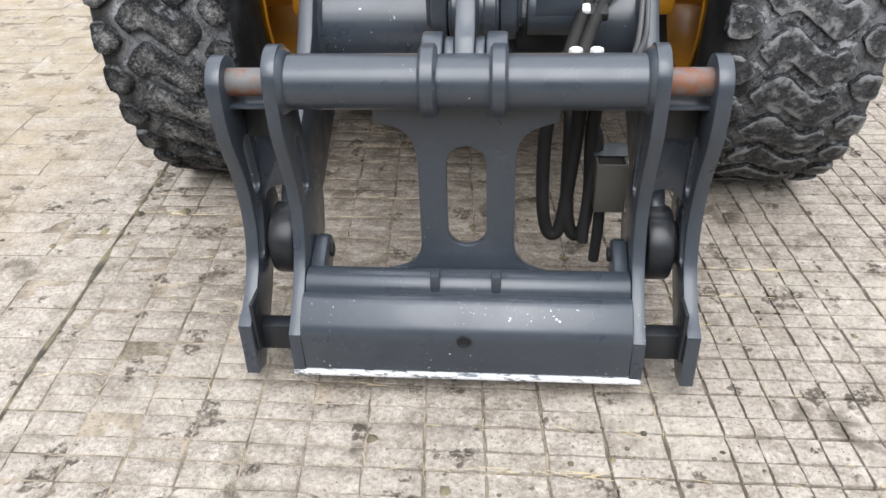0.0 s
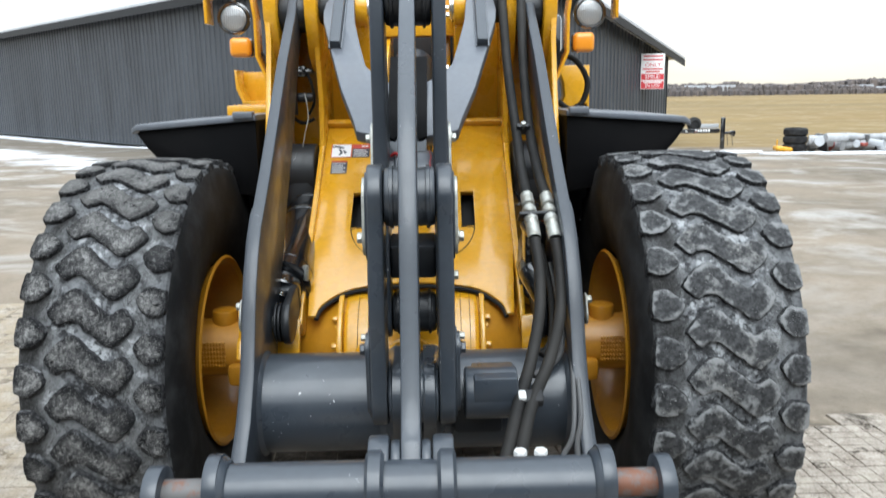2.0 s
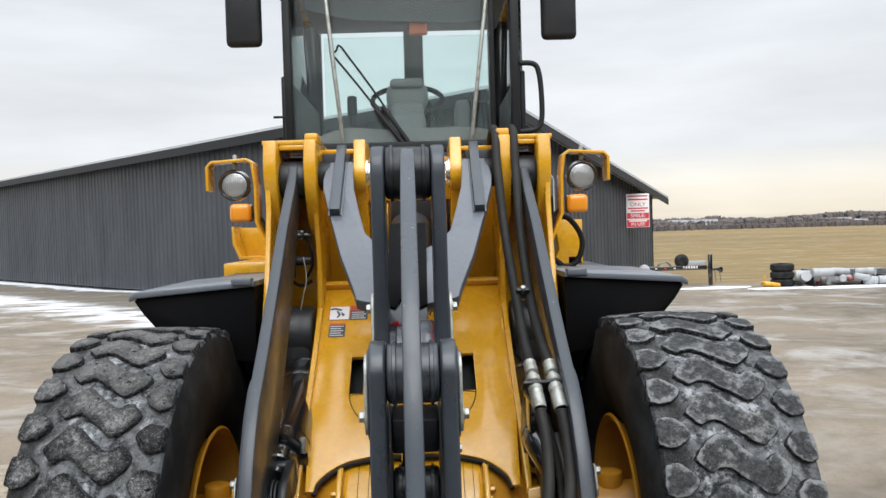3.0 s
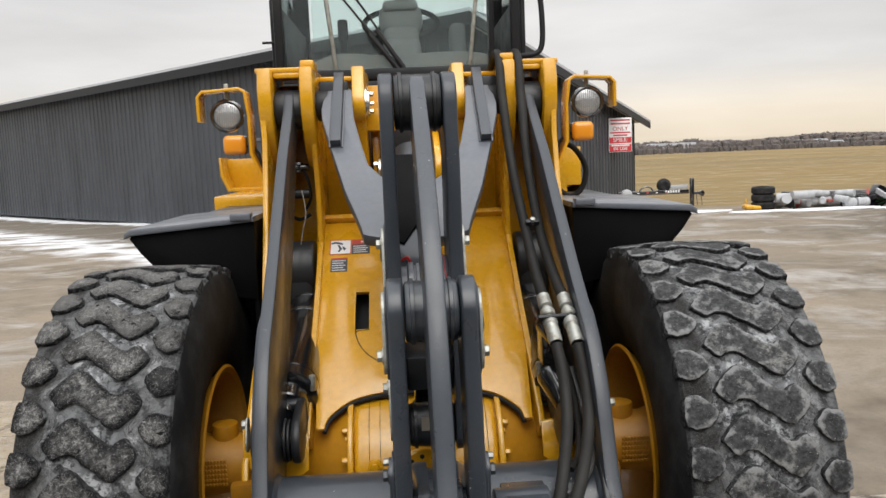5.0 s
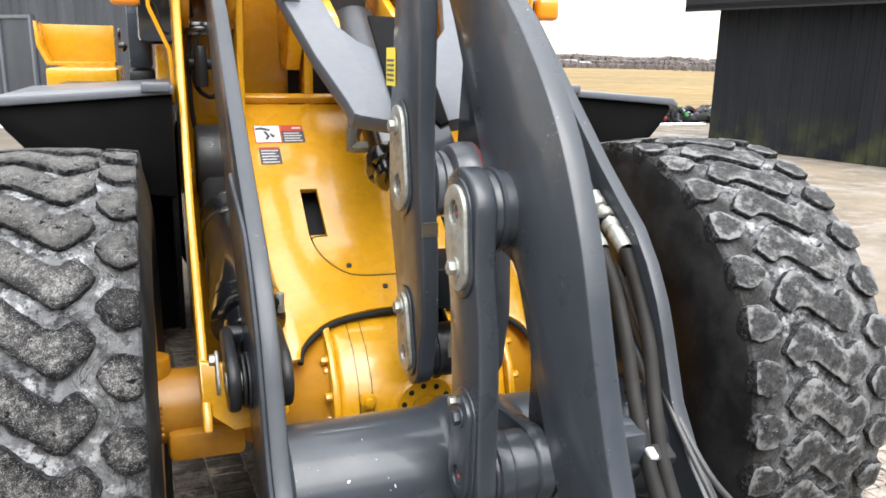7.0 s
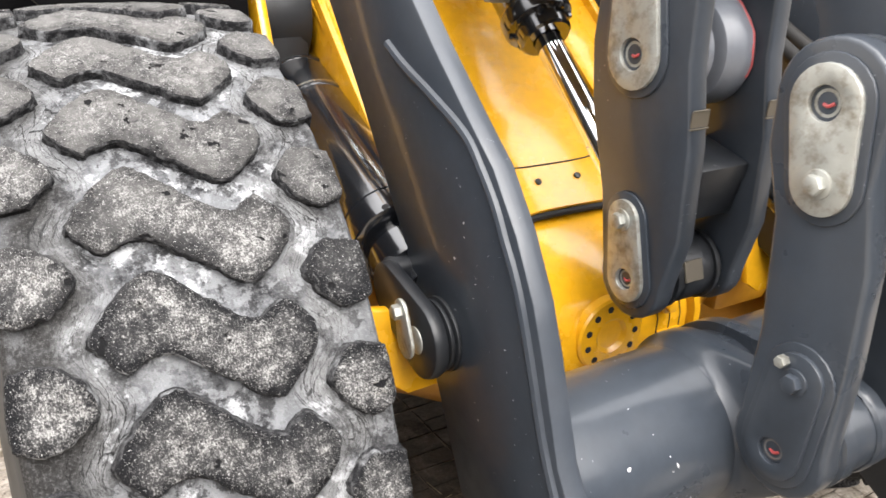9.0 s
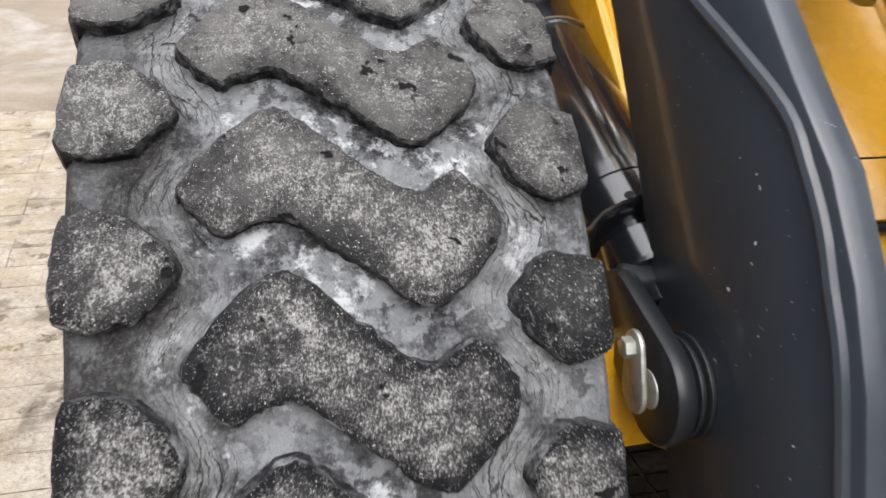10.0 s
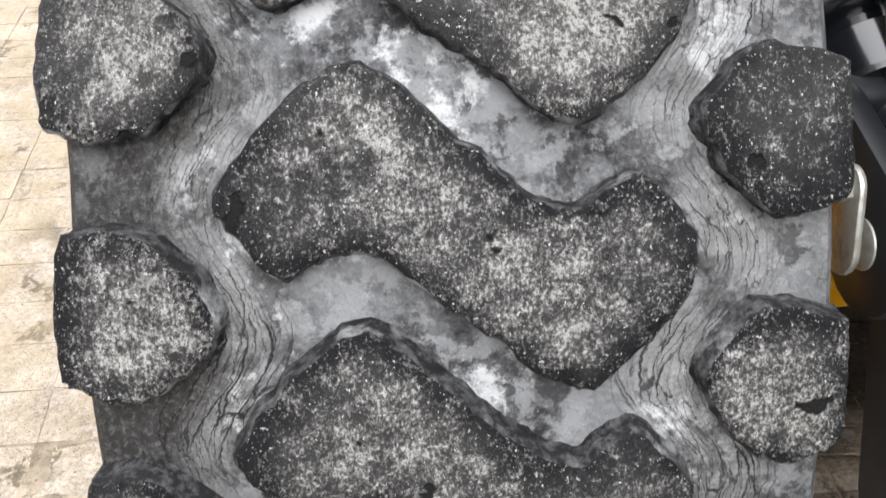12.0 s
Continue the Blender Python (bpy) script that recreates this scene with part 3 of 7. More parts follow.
def plate(outline, depth, holes=(), w=0.004, m=None, seg=2):
    """A flat plate with thickness: its outline and holes in its own plane (a, b), from 0 to depth in its third axis."""
    bm = bmesh.new()
    edges = []
    for loop in (outline, *holes):
        vs = [bm.verts.new((a, b, 0)) for a, b in loop]
        edges += [bm.edges.new((vs[i], vs[(i + 1) % len(vs)])) for i in range(len(vs))]
    if holes:
        bmesh.ops.triangle_fill(bm, use_beauty=True, use_dissolve=False, edges=edges)
    else:
        bm.faces.new([v for v in bm.verts])
    rim = [e for e in bm.edges if len(e.link_faces) == 1]
    front = list(bm.faces)
    res = bmesh.ops.extrude_face_region(bm, geom=front)
    vs = [g for g in res["geom"] if isinstance(g, bmesh.types.BMVert)]
    bmesh.ops.translate(bm, vec=(0, 0, depth), verts=vs)
    bm.normal_update()
    bmesh.ops.recalc_face_normals(bm, faces=bm.faces)
    sharp = [e for e in bm.edges if len(e.link_faces) == 2 and abs(e.link_faces[0].normal.z) > 0.9 and abs(e.link_faces[1].normal.z) < 0.1 or len(e.link_faces) == 2 and abs(e.link_faces[1].normal.z) > 0.9 and abs(e.link_faces[0].normal.z) < 0.1]
    bevel(bm, sharp, w, seg)
    if m:
        bmesh.ops.transform(bm, matrix=m, verts=bm.verts)
        if m.determinant() < 0:
            bmesh.ops.reverse_faces(bm, faces=bm.faces)
    return bm


def side_plate(outline, x0, x1, holes=(), w=0.004, seg=2):
    """A plate that stands in the y-z plane, from x0 to x1."""
    m = Matrix(((0, 0, 1, x0), (1, 0, 0, 0), (0, 1, 0, 0), (0, 0, 0, 1)))
    return plate(outline, x1 - x0, holes, w, m, seg)


def circle(c, r, n=20, a0=0.0, a1=2 * math.pi, ends=False):
    k = n if not ends else n + 1
    return [(c[0] + r * math.cos(a0 + (a1 - a0) * i / n), c[1] + r * math.sin(a0 + (a1 - a0) * i / n)) for i in range(k)]


def pill(a, b, ra, rb, n=12):
    """The outline round two circles and the straight edges between them."""
    a, b = Vector(a), Vector(b)
    d = b - a
    base = math.atan2(d.y, d.x)
    off = math.acos(max(-1, min(1, (ra - rb) / d.length)))
    return circle(a, ra, n, base + off, base + 2 * math.pi - off, True) + circle(b, rb, n, base - off, base + off, True)


def curve2(pts, n=5):
    return [(p.x, p.y) for p in smooth_line([(a, b, 0) for a, b in pts], n)]


def join(*bms):
    out = bmesh.new()
    for b in bms:
        me = bpy.data.meshes.new("tmp")
        b.to_mesh(me)
        b.free()
        out.from_mesh(me)
        bpy.data.meshes.remove(me)
    return out


def moved(bm, m):
    bmesh.ops.transform(bm, matrix=m, verts=bm.verts)
    return bm


def mirror_x(bm):
    bmesh.ops.scale(bm, vec=(-1, 1, 1), verts=bm.verts)
    bmesh.ops.reverse_faces(bm, faces=bm.faces)
    return bm


def mirrored(bm, s):
    return mirror_x(bm) if s < 0 else bm


def mesh_of(bm, name, material, angle=35):
    me = bpy.data.meshes.new(name)
    bm.to_mesh(me)
    bm.free()
    for x in material if isinstance(material, (list, tuple)) else [material]:
        me.materials.append(x)
    me.shade_smooth()
    me.set_sharp_from_angle(angle=radians(angle))
    return me


def part(name, bm, material, parent, label="", turn=None, kind=""):
    """Links a bmesh as one mesh object under a thing or a part."""
    if turn is not None:
        bmesh.ops.transform(bm, matrix=turn, verts=bm.verts)
    if parent is not None:
        bmesh.ops.transform(bm, matrix=PLACES[parent.name].inverted(), verts=bm.verts)
    ob = new(name, mesh_of(bm, name, material))
    PLACES[ob.name] = PLACES[parent.name] if parent is not None else Matrix()
    if parent is not None:
        ob.parent = parent
    return tagged(ob, label, "", "", kind)


PLACES = {}


def thing(name, m, label, category, group="", kind=""):
    ob = new(name)
    ob.empty_display_size = 0.1
    ob.matrix_world = m
    PLACES[ob.name] = m.copy()
    return tagged(ob, label, category, group, kind)


def solid(name, bm, material, label, category="", group="", kind="", origin=(0, 0, 0)):
    """A top-level thing that is one mesh, modelled in world places."""
    bmesh.ops.translate(bm, vec=[-x for x in origin], verts=bm.verts)
    ob = new(name, mesh_of(bm, name, material))
    ob.location = origin
    PLACES[ob.name] = Matrix.Translation(origin)
    return tagged(ob, label, category, group, kind)

# ---------------------------------------------------------------- ground
def ground_sheet():
    """One sheet to the horizon: flat yard, then a gently rolling field."""
    xs = sorted({*range(-60, 61, 3), *(int(math.copysign(60 * 1.28 ** i, s)) for s in (-1, 1) for i in range(1, 17))})
    ys = sorted({*range(-45, 100, 3), *(int(100 * 1.25 ** i) for i in range(1, 17)), *(int(-45 * 1.3 ** i) for i in range(1, 15))})
    bm = bmesh.new()
    grid = []
    for y in ys:
        row = []
        for x in xs:
            far = max(0.0, y + 0.18 * x - 27.0)
            roll = min(1.0, far / 90) * (0.30 + 0.45 * math.sin(x * 0.021 + 1.3) * math.sin(y * 0.013) + 0.25 * math.sin(y * 0.05 + x * 0.011)) * min(1.0, 260 / max(y, 1))
            dip = -0.10 - 1.5 * min(1.0, far / 230) if far > 0 else 0.0
            row.append(bm.verts.new((x, y, -0.012 + (roll + dip if far > 0 else 0.0))))
        grid.append(row)
    for a, b in zip(grid, grid[1:]):
        for i in range(len(xs) - 1):
            bm.faces.new((a[i], a[i + 1], b[i + 1], b[i]))
    return bm


ground = solid("ground", ground_sheet(), M_GROUND, "packed yard with icy streaks running into a dry winter field", "ground", "", "structure")

# ---------------------------------------------------------------- the wheel loader
loader = thing("wheel_loader", Matrix(), "yellow wheel loader with slate grey boom parked on old concrete", "wheel loader")
# the boom hangs a degree off the machine's middle line
BOOM = Matrix.Translation((0, 3.7, 0)) @ Matrix.Rotation(radians(1.06), 4, "Z") @ Matrix.Translation((0, -3.7, 0))
AXLE_Y, AXLE_Z = 3.0, 0.730
R_TOP, R_BASE = 0.787, 0.766


# wheels
def lug_mesh(outline, height, seed, face, crown=0.012):
    """A tread block: a worn, rounded top on a steep flank, bent round the tyre."""
    rng = random.Random(seed)
    edge = [Vector((p.x, p.y)) for p in smooth_line([(a, b, 0) for a, b in outline], 5, True)]
    crumble = [Vector((noise.noise(Vector((p.x * 70, p.y * 70, seed + 0.5))), noise.noise(Vector((p.x * 70, p.y * 70, seed + 9.5))))) * 0.0026 for p in edge]
    edge = [p + c + Vector((rng.uniform(-1, 1), rng.uniform(-1, 1))) * 0.0009 for p, c in zip(edge, crumble)]
    n = len(edge)
    area = sum(edge[i].x * edge[(i + 1) % n].y - edge[(i + 1) % n].x * edge[i].y for i in range(n))
    if area < 0:
        edge.reverse()
    normals = []
    for i in range(n):
        d = (edge[(i + 1) % n] - edge[i - 1]).normalized()
        normals.append(Vector((d.y, -d.x)))
    inner = [edge[i] - normals[i] * 0.0042 for i in range(n)]

    def gap(q):
        return min((q - p).length for p in edge)

    def inside(q):
        hit = False
        for i in range(n):
            a, b = inner[i], inner[i - 1]
            if (a.y > q.y) != (b.y > q.y) and q.x < (b.x - a.x) * (q.y - a.y) / (b.y - a.y) + a.x:
                hit = not hit
        return hit

    pts = list(inner)
    x0, x1 = min(p.x for p in edge), max(p.x for p in edge)
    y0, y1 = min(p.y for p in edge), max(p.y for p in edge)
    step = 0.011
    x = x0
    while x < x1:
        y = y0
        while y < y1:
            q = Vector((x + rng.uniform(-0.3, 0.3) * step, y + rng.uniform(-0.3, 0.3) * step))
            if inside(q) and gap(q) > 0.0095:
                pts.append(q)
            y += step
        x += step
    from mathutils.geometry import delaunay_2d_cdt
    vs, _, faces, *_ = delaunay_2d_cdt(pts, [(i, (i + 1) % n) for i in range(n)], [], 1, 1e-5)
    bm = bmesh.new()
    wear = bm.verts.layers.float.new("wear")

    def bend(q, h):
        r = R_BASE + h - crown * (q.x / 0.235) ** 2
        t = q.y / R_TOP
        return Vector((q.x, -r * math.cos(t), r * math.sin(t)))

    top = []
    for q in vs:
        worn = noise.noise(Vector((q.x * 45 + seed, q.y * 45, seed))) * 0.0022
        lip = max(0.0, 1 - gap(q) / 0.016) ** 2 * 0.0016
        v = bm.verts.new(bend(q, height + worn - lip))
        v[wear] = min(1.0, gap(q) / 0.03)
        top.append(v)
    for f in faces:
        bm.faces.new([top[i] for i in f]).material_index = 0
    rim = {}
    for i, q in enumerate(vs):
        for j in range(n):
            if (q - inner[j]).length < 1e-5:
                rim[j] = top[i]
    out = [abs(edge[i].x) > 0.215 and normals[i].x * edge[i].x > 0.7 * abs(edge[i].x) for i in range(n)]
    chip = [abs(noise.noise(Vector((p.x * 110, p.y * 110, seed + 4.4)))) for p in edge]
    under = [max(0.0, -normals[i].y) for i in range(n)]
    lip = [bm.verts.new(bend(edge[i] - normals[i] * (0.0010 + 0.0022 * chip[i]), height - 0.0020 - 0.0024 * chip[i])) for i in range(n)]
    mid = [bm.verts.new(bend(edge[i] + normals[i] * 0.0004, height - 0.0065)) for i in range(n)]
    low = [bm.verts.new(bend(edge[i] + normals[i] * (0.001 if out[i] else 0.0012 - 0.0060 * under[i]), -0.016 if out[i] else 0.005)) for i in range(n)]
    foot = [bm.verts.new(bend(edge[i] + normals[i] * (-0.001 if out[i] else 0.0045 - 0.0075 * under[i]), -0.046 if out[i] else -0.004)) for i in range(n)]
    for i in range(n):
        j = (i + 1) % n
        if i in rim and j in rim:
            bm.faces.new((rim[i], lip[i], lip[j], rim[j])).material_index = 0
        bm.faces.new((lip[i], mid[i], mid[j], lip[j])).material_index = 1
        bm.faces.new((mid[i], low[i], low[j], mid[j])).material_index = 1
        bm.faces.new((low[i], foot[i], foot[j], low[j])).material_index = 2 if out[i] and out[j] else 1
    bmesh.ops.recalc_face_normals(bm, faces=bm.faces)
    return mesh_of(bm, "tread_block", [face, M_LUGSIDE, M_SIDEWALL], 50)


CENTRE = [(-0.051, 0.101), (-0.032, 0.090), (-0.006, 0.064), (0.018, 0.044), (0.037, 0.027), (0.054, 0.016), (0.072, 0.014), (0.088, 0.026), (0.104, 0.031), (0.121, 0.016), (0.137, -0.006), (0.138, -0.028), (0.124, -0.052), (0.098, -0.077), (0.078, -0.093), (0.058, -0.091), (0.041, -0.079), (0.022, -0.061), (-0.004, -0.043), (-0.029, -0.022), (-0.048, -0.009), (-0.067, -0.009), (-0.084, -0.014), (-0.099, -0.022), (-0.117, -0.007), (-0.132, 0.013), (-0.137, 0.026), (-0.121, 0.051), (-0.098, 0.077), (-0.073, 0.097)]
OUTER = [(-0.230, 0.004), (-0.220, 0.010), (-0.189, 0.012), (-0.170, -0.001), (-0.147, -0.024), (-0.139, -0.046), (-0.144, -0.062), (-0.163, -0.079), (-0.177, -0.090), (-0.204, -0.093), (-0.222, -0.088), (-0.235, -0.078), (-0.236, -0.040)]
INNER = [(0.142, 0.064), (0.158, 0.087), (0.176, 0.105), (0.200, 0.103), (0.224, 0.096), (0.231, 0.088), (0.232, 0.050), (0.231, 0.018), (0.223, 0.010), (0.206, 0.004), (0.187, 0.003), (0.166, 0.017), (0.151, 0.039)]
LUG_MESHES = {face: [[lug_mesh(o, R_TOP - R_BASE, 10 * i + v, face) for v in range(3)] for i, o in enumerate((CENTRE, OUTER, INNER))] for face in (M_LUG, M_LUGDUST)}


def carcass():
    """The tyre's body: nearly flat tread base, rounded shoulders, bulged flanks, beads; flat where it stands."""
    prof = [(-0.185, 0.355), (-0.215, 0.385), (-0.238, 0.45), (-0.254, 0.545), (-0.256, 0.62), (-0.248, 0.675), (-0.241, 0.705), (-0.232, 0.744)]
    prof += [(u / 100.0, R_BASE - 0.012 * (u / 23.5) ** 2) for u in (-22.4, -21, *range(-20, 21, 2), 21, 22.4)]
    prof += [(-a, r) for a, r in prof[7::-1]]
    bm = lathe([(a + 0.3, r) for a, r in prof], (-0.3, 0, 0), (0.3, 0, 0), 160)
    for v in bm.verts:
        r = math.hypot(v.co.y, v.co.z)
        if r > 0.715:
            th = math.atan2(v.co.z, -v.co.y)
            bump = 0.0022 * noise.noise(Vector((v.co.x * 30, th * 22, 3)))
            v.co.y *= 1 + bump / r
            v.co.z *= 1 + bump / r
        if v.co.z < -AXLE_Z + 0.006:
            v.co.z = -AXLE_Z + 0.006
    for f in bm.faces:
        c = f.calc_center_median()
        f.material_index = 0 if math.hypot(c.y, c.z) > 0.730 else 1
    return bm


def rim_bm(s):
    """Rim seen from the machine's side: flange, deep barrel, disc far in. s: +1 when the barrel opens to +x."""
    prof = [(0.215, 0.372), (0.232, 0.388), (0.238, 0.378), (0.226, 0.358), (0.19, 0.345), (0.10, 0.330), (-0.02, 0.322), (-0.03, 0.26), (-0.045, 0.22), (-0.05, 0.0)]
    bm = lathe([(a + 0.3, r) for a, r in prof], (-0.3 * s, 0, 0), (0.3 * s, 0, 0), 72)
    out = [(-0.09, 0.0), (-0.09, 0.2), (-0.06, 0.29), (-0.2, 0.31), (-0.222, 0.335), (-0.232, 0.352), (-0.228, 0.362), (-0.2, 0.352)]
    return join(bm, lathe([(a + 0.3, r) for a, r in out], (-0.3 * s, 0, 0), (0.3 * s, 0, 0), 72))


def wheel(x, y, s, start, face):
    m = Matrix.Translation((x, y, AXLE_Z))
    w = new("wheel", mesh_of(rim_bm(s), "wheel", M_YELLOW_SHADED))
    w.parent, w.location = loader, (x, y, AXLE_Z)
    tagged(w, "yellow steel rim with a chunky earthmover tyre")
    tyre = new("tyre", mesh_of(carcass(), "tyre", [M_CARCASS, M_SIDEWALL]))
    tyre.parent = w
    tagged(tyre, "dusty black earthmover tyre with cracked grooves")
    for i in range(LUGS):
        th = start + 2 * math.pi * i / LUGS
        if math.cos(th + math.pi / 2) > 0.925:
            continue
        for j, meshes in enumerate(LUG_MESHES[face]):
            lug = new("tread_block", meshes[(i * 7 + j) % 3])
            lug.parent = w
            lug.rotation_euler = (-th, 0, 0)
    return w


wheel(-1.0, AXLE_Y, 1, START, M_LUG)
wheel(1.036, AXLE_Y, -1, START + 0.07, M_LUGDUST).scale.x = 1.05

# axle and differential
axle = part("axle_housing", join(
    lathe([(0, 0), (0, 0.24), (0.03, 0.25), (0.05, 0.235), (0.11, 0.215), (0.20, 0.17), (0.30, 0.125), (0.36, 0.11), (0.44, 0.108), (0.62, 0.118), (0.70, 0.15), (0.72, 0.15), (0.72, 0)], (0.24, AXLE_Y, 0.74), (1.0, AXLE_Y, 0.74), 40),
    lathe([(0, 0), (0, 0.24), (0.03, 0.25), (0.05, 0.235), (0.11, 0.215), (0.20, 0.17), (0.30, 0.125), (0.36, 0.11), (0.44, 0.108), (0.62, 0.118), (0.70, 0.15), (0.72, 0.15), (0.72, 0)], (-0.24, AXLE_Y, 0.74), (-1.0, AXLE_Y, 0.74), 40),
    lathe([(0, 0), (0, 0.2), (0.04, 0.23), (0.12, 0.235), (0.36, 0.235), (0.44, 0.23), (0.48, 0.2), (0.48, 0)], (-0.24, AXLE_Y, 0.74), (0.24, AXLE_Y, 0.74), 40)), M_YELLOW_SHADED, loader, "yellow cast axle housing")
for s in (-1, 1):
    for i in range(5):
        a = radians(20 + 35 * i)
        part("bolt", rod((s * 0.295, AXLE_Y - 0.232 * math.sin(a), 0.74 + 0.232 * math.cos(a)), (s * 0.255, AXLE_Y - 0.232 * math.sin(a), 0.74 + 0.232 * math.cos(a)), 0.011, 0.002, 6), M_YELLOW, axle)
    part("filler_plug", rod((s * 0.77, AXLE_Y, 0.83), (s * 0.77, AXLE_Y, 0.90), 0.05, 0.008), M_YELLOW_SHADED, axle)
    part("axle_bracket", box((s * 0.63, AXLE_Y - 0.06, 0.66), (0.22, 0.16, 0.09), 0.02), M_YELLOW_SHADED, axle)

# front cover of the differential with cast seams and a bolted flange
cover_line = [(3.02, 1.000), (2.92, 0.978), (2.82, 0.925), (2.755, 0.85), (2.725, 0.76), (2.72, 0.52), (3.0, 0.50)]
diff = part("differential_cover", side_plate(cover_line, -0.262, 0.262, (), 0.020, 3), M_YELLOW, axle, "broad yellow differential cover")
for x in (-0.205, -0.165, 0.150, 0.190, 0.225):
    part("cast_seam", side_plate([(y - 0.0025, z + 0.0020) for y, z in cover_line[1:6]] + [(y + 0.004, z - 0.004) for y, z in cover_line[5:0:-1]], x - 0.0008, x + 0.0008, (), 0), M_RECESS, diff)
for s in (-1, 1):
    rim_line = [(3.02, 1.018), (2.91, 0.995), (2.808, 0.938), (2.742, 0.86), (2.710, 0.765), (2.706, 0.52), (3.0, 0.50)]
    bm = side_plate(rim_line, 0.262, 0.284, (), 0.005)
    part("cover_flange", mirror_x(bm) if s < 0 else bm, M_YELLOW, diff)
    for y, z in ((2.90, 0.975), (2.80, 0.918), (2.735, 0.83), (2.705, 0.72), (2.70, 0.62)):
        part("flange_bolt", rod((s * 0.282, y + 0.012, z - 0.012), (s * 0.304, y + 0.012, z - 0.012), 0.012, 0.002, 6), M_YELLOW, diff)
    part("cast_pad", box((s * 0.19, 2.722, 0.70), (0.08, 0.012, 0.05), 0.005), M_YELLOW, diff)
    part("cast_pattern", join(*[box((s * 0.80 + 0.012 * (i - 4), AXLE_Y - 0.116, 0.70 + 0.018 * j), (0.009, 0.012, 0.010), 0.002, 1) for i in range(9) for j in range(6)]), M_YELLOW_SHADED, axle, "", None, "stuff")

face_m = Matrix(((1, 0, 0, -0.006), (0, 0.05, -1, 2.722), (0, 1, 0.05, 0.758), (0, 0, 0, 1)))
disc = part("cover_disc", moved(lathe([(-0.02, 0), (-0.02, 0.097), (0.004, 0.097), (0.009, 0.091), (0.010, 0.046), (0.006, 0.042), (0.001, 0.036), (0.002, 0)], (0, 0, 0), (0, 0, 1), 48), face_m), M_YELLOW, diff)
for i in range(11):
    a = 2 * math.pi * i / 11
    part("bolt_hole", moved(lathe([(0.004, 0.0085), (0.0108, 0.0085), (0.0108, 0)], (0, 0, 0), (0, 0, 1), 12), face_m @ Matrix.Translation((0.072 * math.cos(a), 0.072 * math.sin(a), 0))), M_RECESS, disc)

for s in (-1, 1):
    part("drain_plug", join(rod((s * 0.175 - 0.01, 2.724, 0.805), (s * 0.175 - 0.01, 2.706, 0.805), 0.024, 0.003, 20), rod((s * 0.175 - 0.01, 2.708, 0.805), (s * 0.175 - 0.01, 2.692, 0.805), 0.016, 0.002, 6)), M_YELLOW, diff)

# front frame: sloped middle panel between pairs of tall side plates
ramp = Matrix(((1, 0, 0, 0), (0, 0.819, -0.574, 3.61), (0, 0.574, 0.819, 1.5), (0, 0, 0, 1)))


def rect(x0, x1, y0, y1):
    return [(x0, y0), (x1, y0), (x1, y1), (x0, y1)]


arch = curve2([(-0.365, -1.00), (-0.345, -0.945), (-0.26, -0.875), (-0.13, -0.845), (0, -0.84), (0.13, -0.845), (0.26, -0.875), (0.345, -0.945), (0.365, -1.00)], 4)
panel = part("front_panel", plate([(0.395, -1.0), (0.425, -0.5), (0.455, 0.16), (-0.455, 0.16), (-0.425, -0.5), (-0.395, -1.0)] + arch, -0.02, [rect(-0.264, -0.208, -0.522, -0.306), rect(0.208, 0.264, -0.522, -0.306)], 0.004, ramp), M_YELLOW, loader, "sloped glossy yellow front frame panel")
cover = curve2([(-0.262, -0.526), (-0.258, -0.56), (-0.240, -0.614), (-0.202, -0.668), (-0.14, -0.705), (0, -0.712), (0.14, -0.705), (0.202, -0.668), (0.240, -0.614), (0.258, -0.56), (0.262, -0.526)], 4)
part("panel_seam", join(*[pipe([ramp @ Vector((a, b, 0.0005)) for a, b in line], 0.0022, 1, 6) for line in (cover, [(-0.205, -0.528), (-0.25, -0.531), (-0.262, -0.54)], [(0.205, -0.528), (0.25, -0.531), (0.262, -0.54)])]), M_RECESS, panel)
# near-black strip that paints in the shaded gap below the arch
part("arch_shade_strip", pipe([ramp @ Vector((a, b - 0.006, -0.016)) for a, b in arch], 0.009, 1, 8), M_RECESS, panel, "dark strip for the shaded gap under the arch")
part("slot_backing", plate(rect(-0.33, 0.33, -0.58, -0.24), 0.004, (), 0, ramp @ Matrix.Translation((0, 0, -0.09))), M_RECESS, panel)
for x, v in ((-0.16, -0.665), (0.16, -0.665), (0.06, -0.76), (-0.06, -0.76)):
    part("screw", rod(ramp @ Vector((x, v, 0)), ramp @ Vector((x, v, 0.006)), 0.009, 0.002, 10), M_DARK, panel)
part("panel_lip", plate([(-0.455, 0.16), (0.455, 0.16), (0.455, 0.19), (-0.455, 0.19)], 0.03, (), 0.006, ramp), M_YELLOW, panel)
part("recess_wall", box((0, 3.96, 1.85), (0.88, 0.02, 0.78), 0.004), M_YELLOW, loader)
# dark plate on the wall, coloured as the shade of an opening
part("opening_shade_plate", box((0, 3.945, 1.80), (0.42, 0.008, 0.46), 0.003), M_RECESS, loader)
for s in (-1, 1):
    part("recess_post", box((s * 0.16, 3.80, 1.78), (0.035, 0.12, 0.5), 0.006), M_YELLOW, loader)
part("recess_bar", box((0, 3.70, 2.06), (0.40, 0.10, 0.10), 0.008), M_YELLOW, loader)

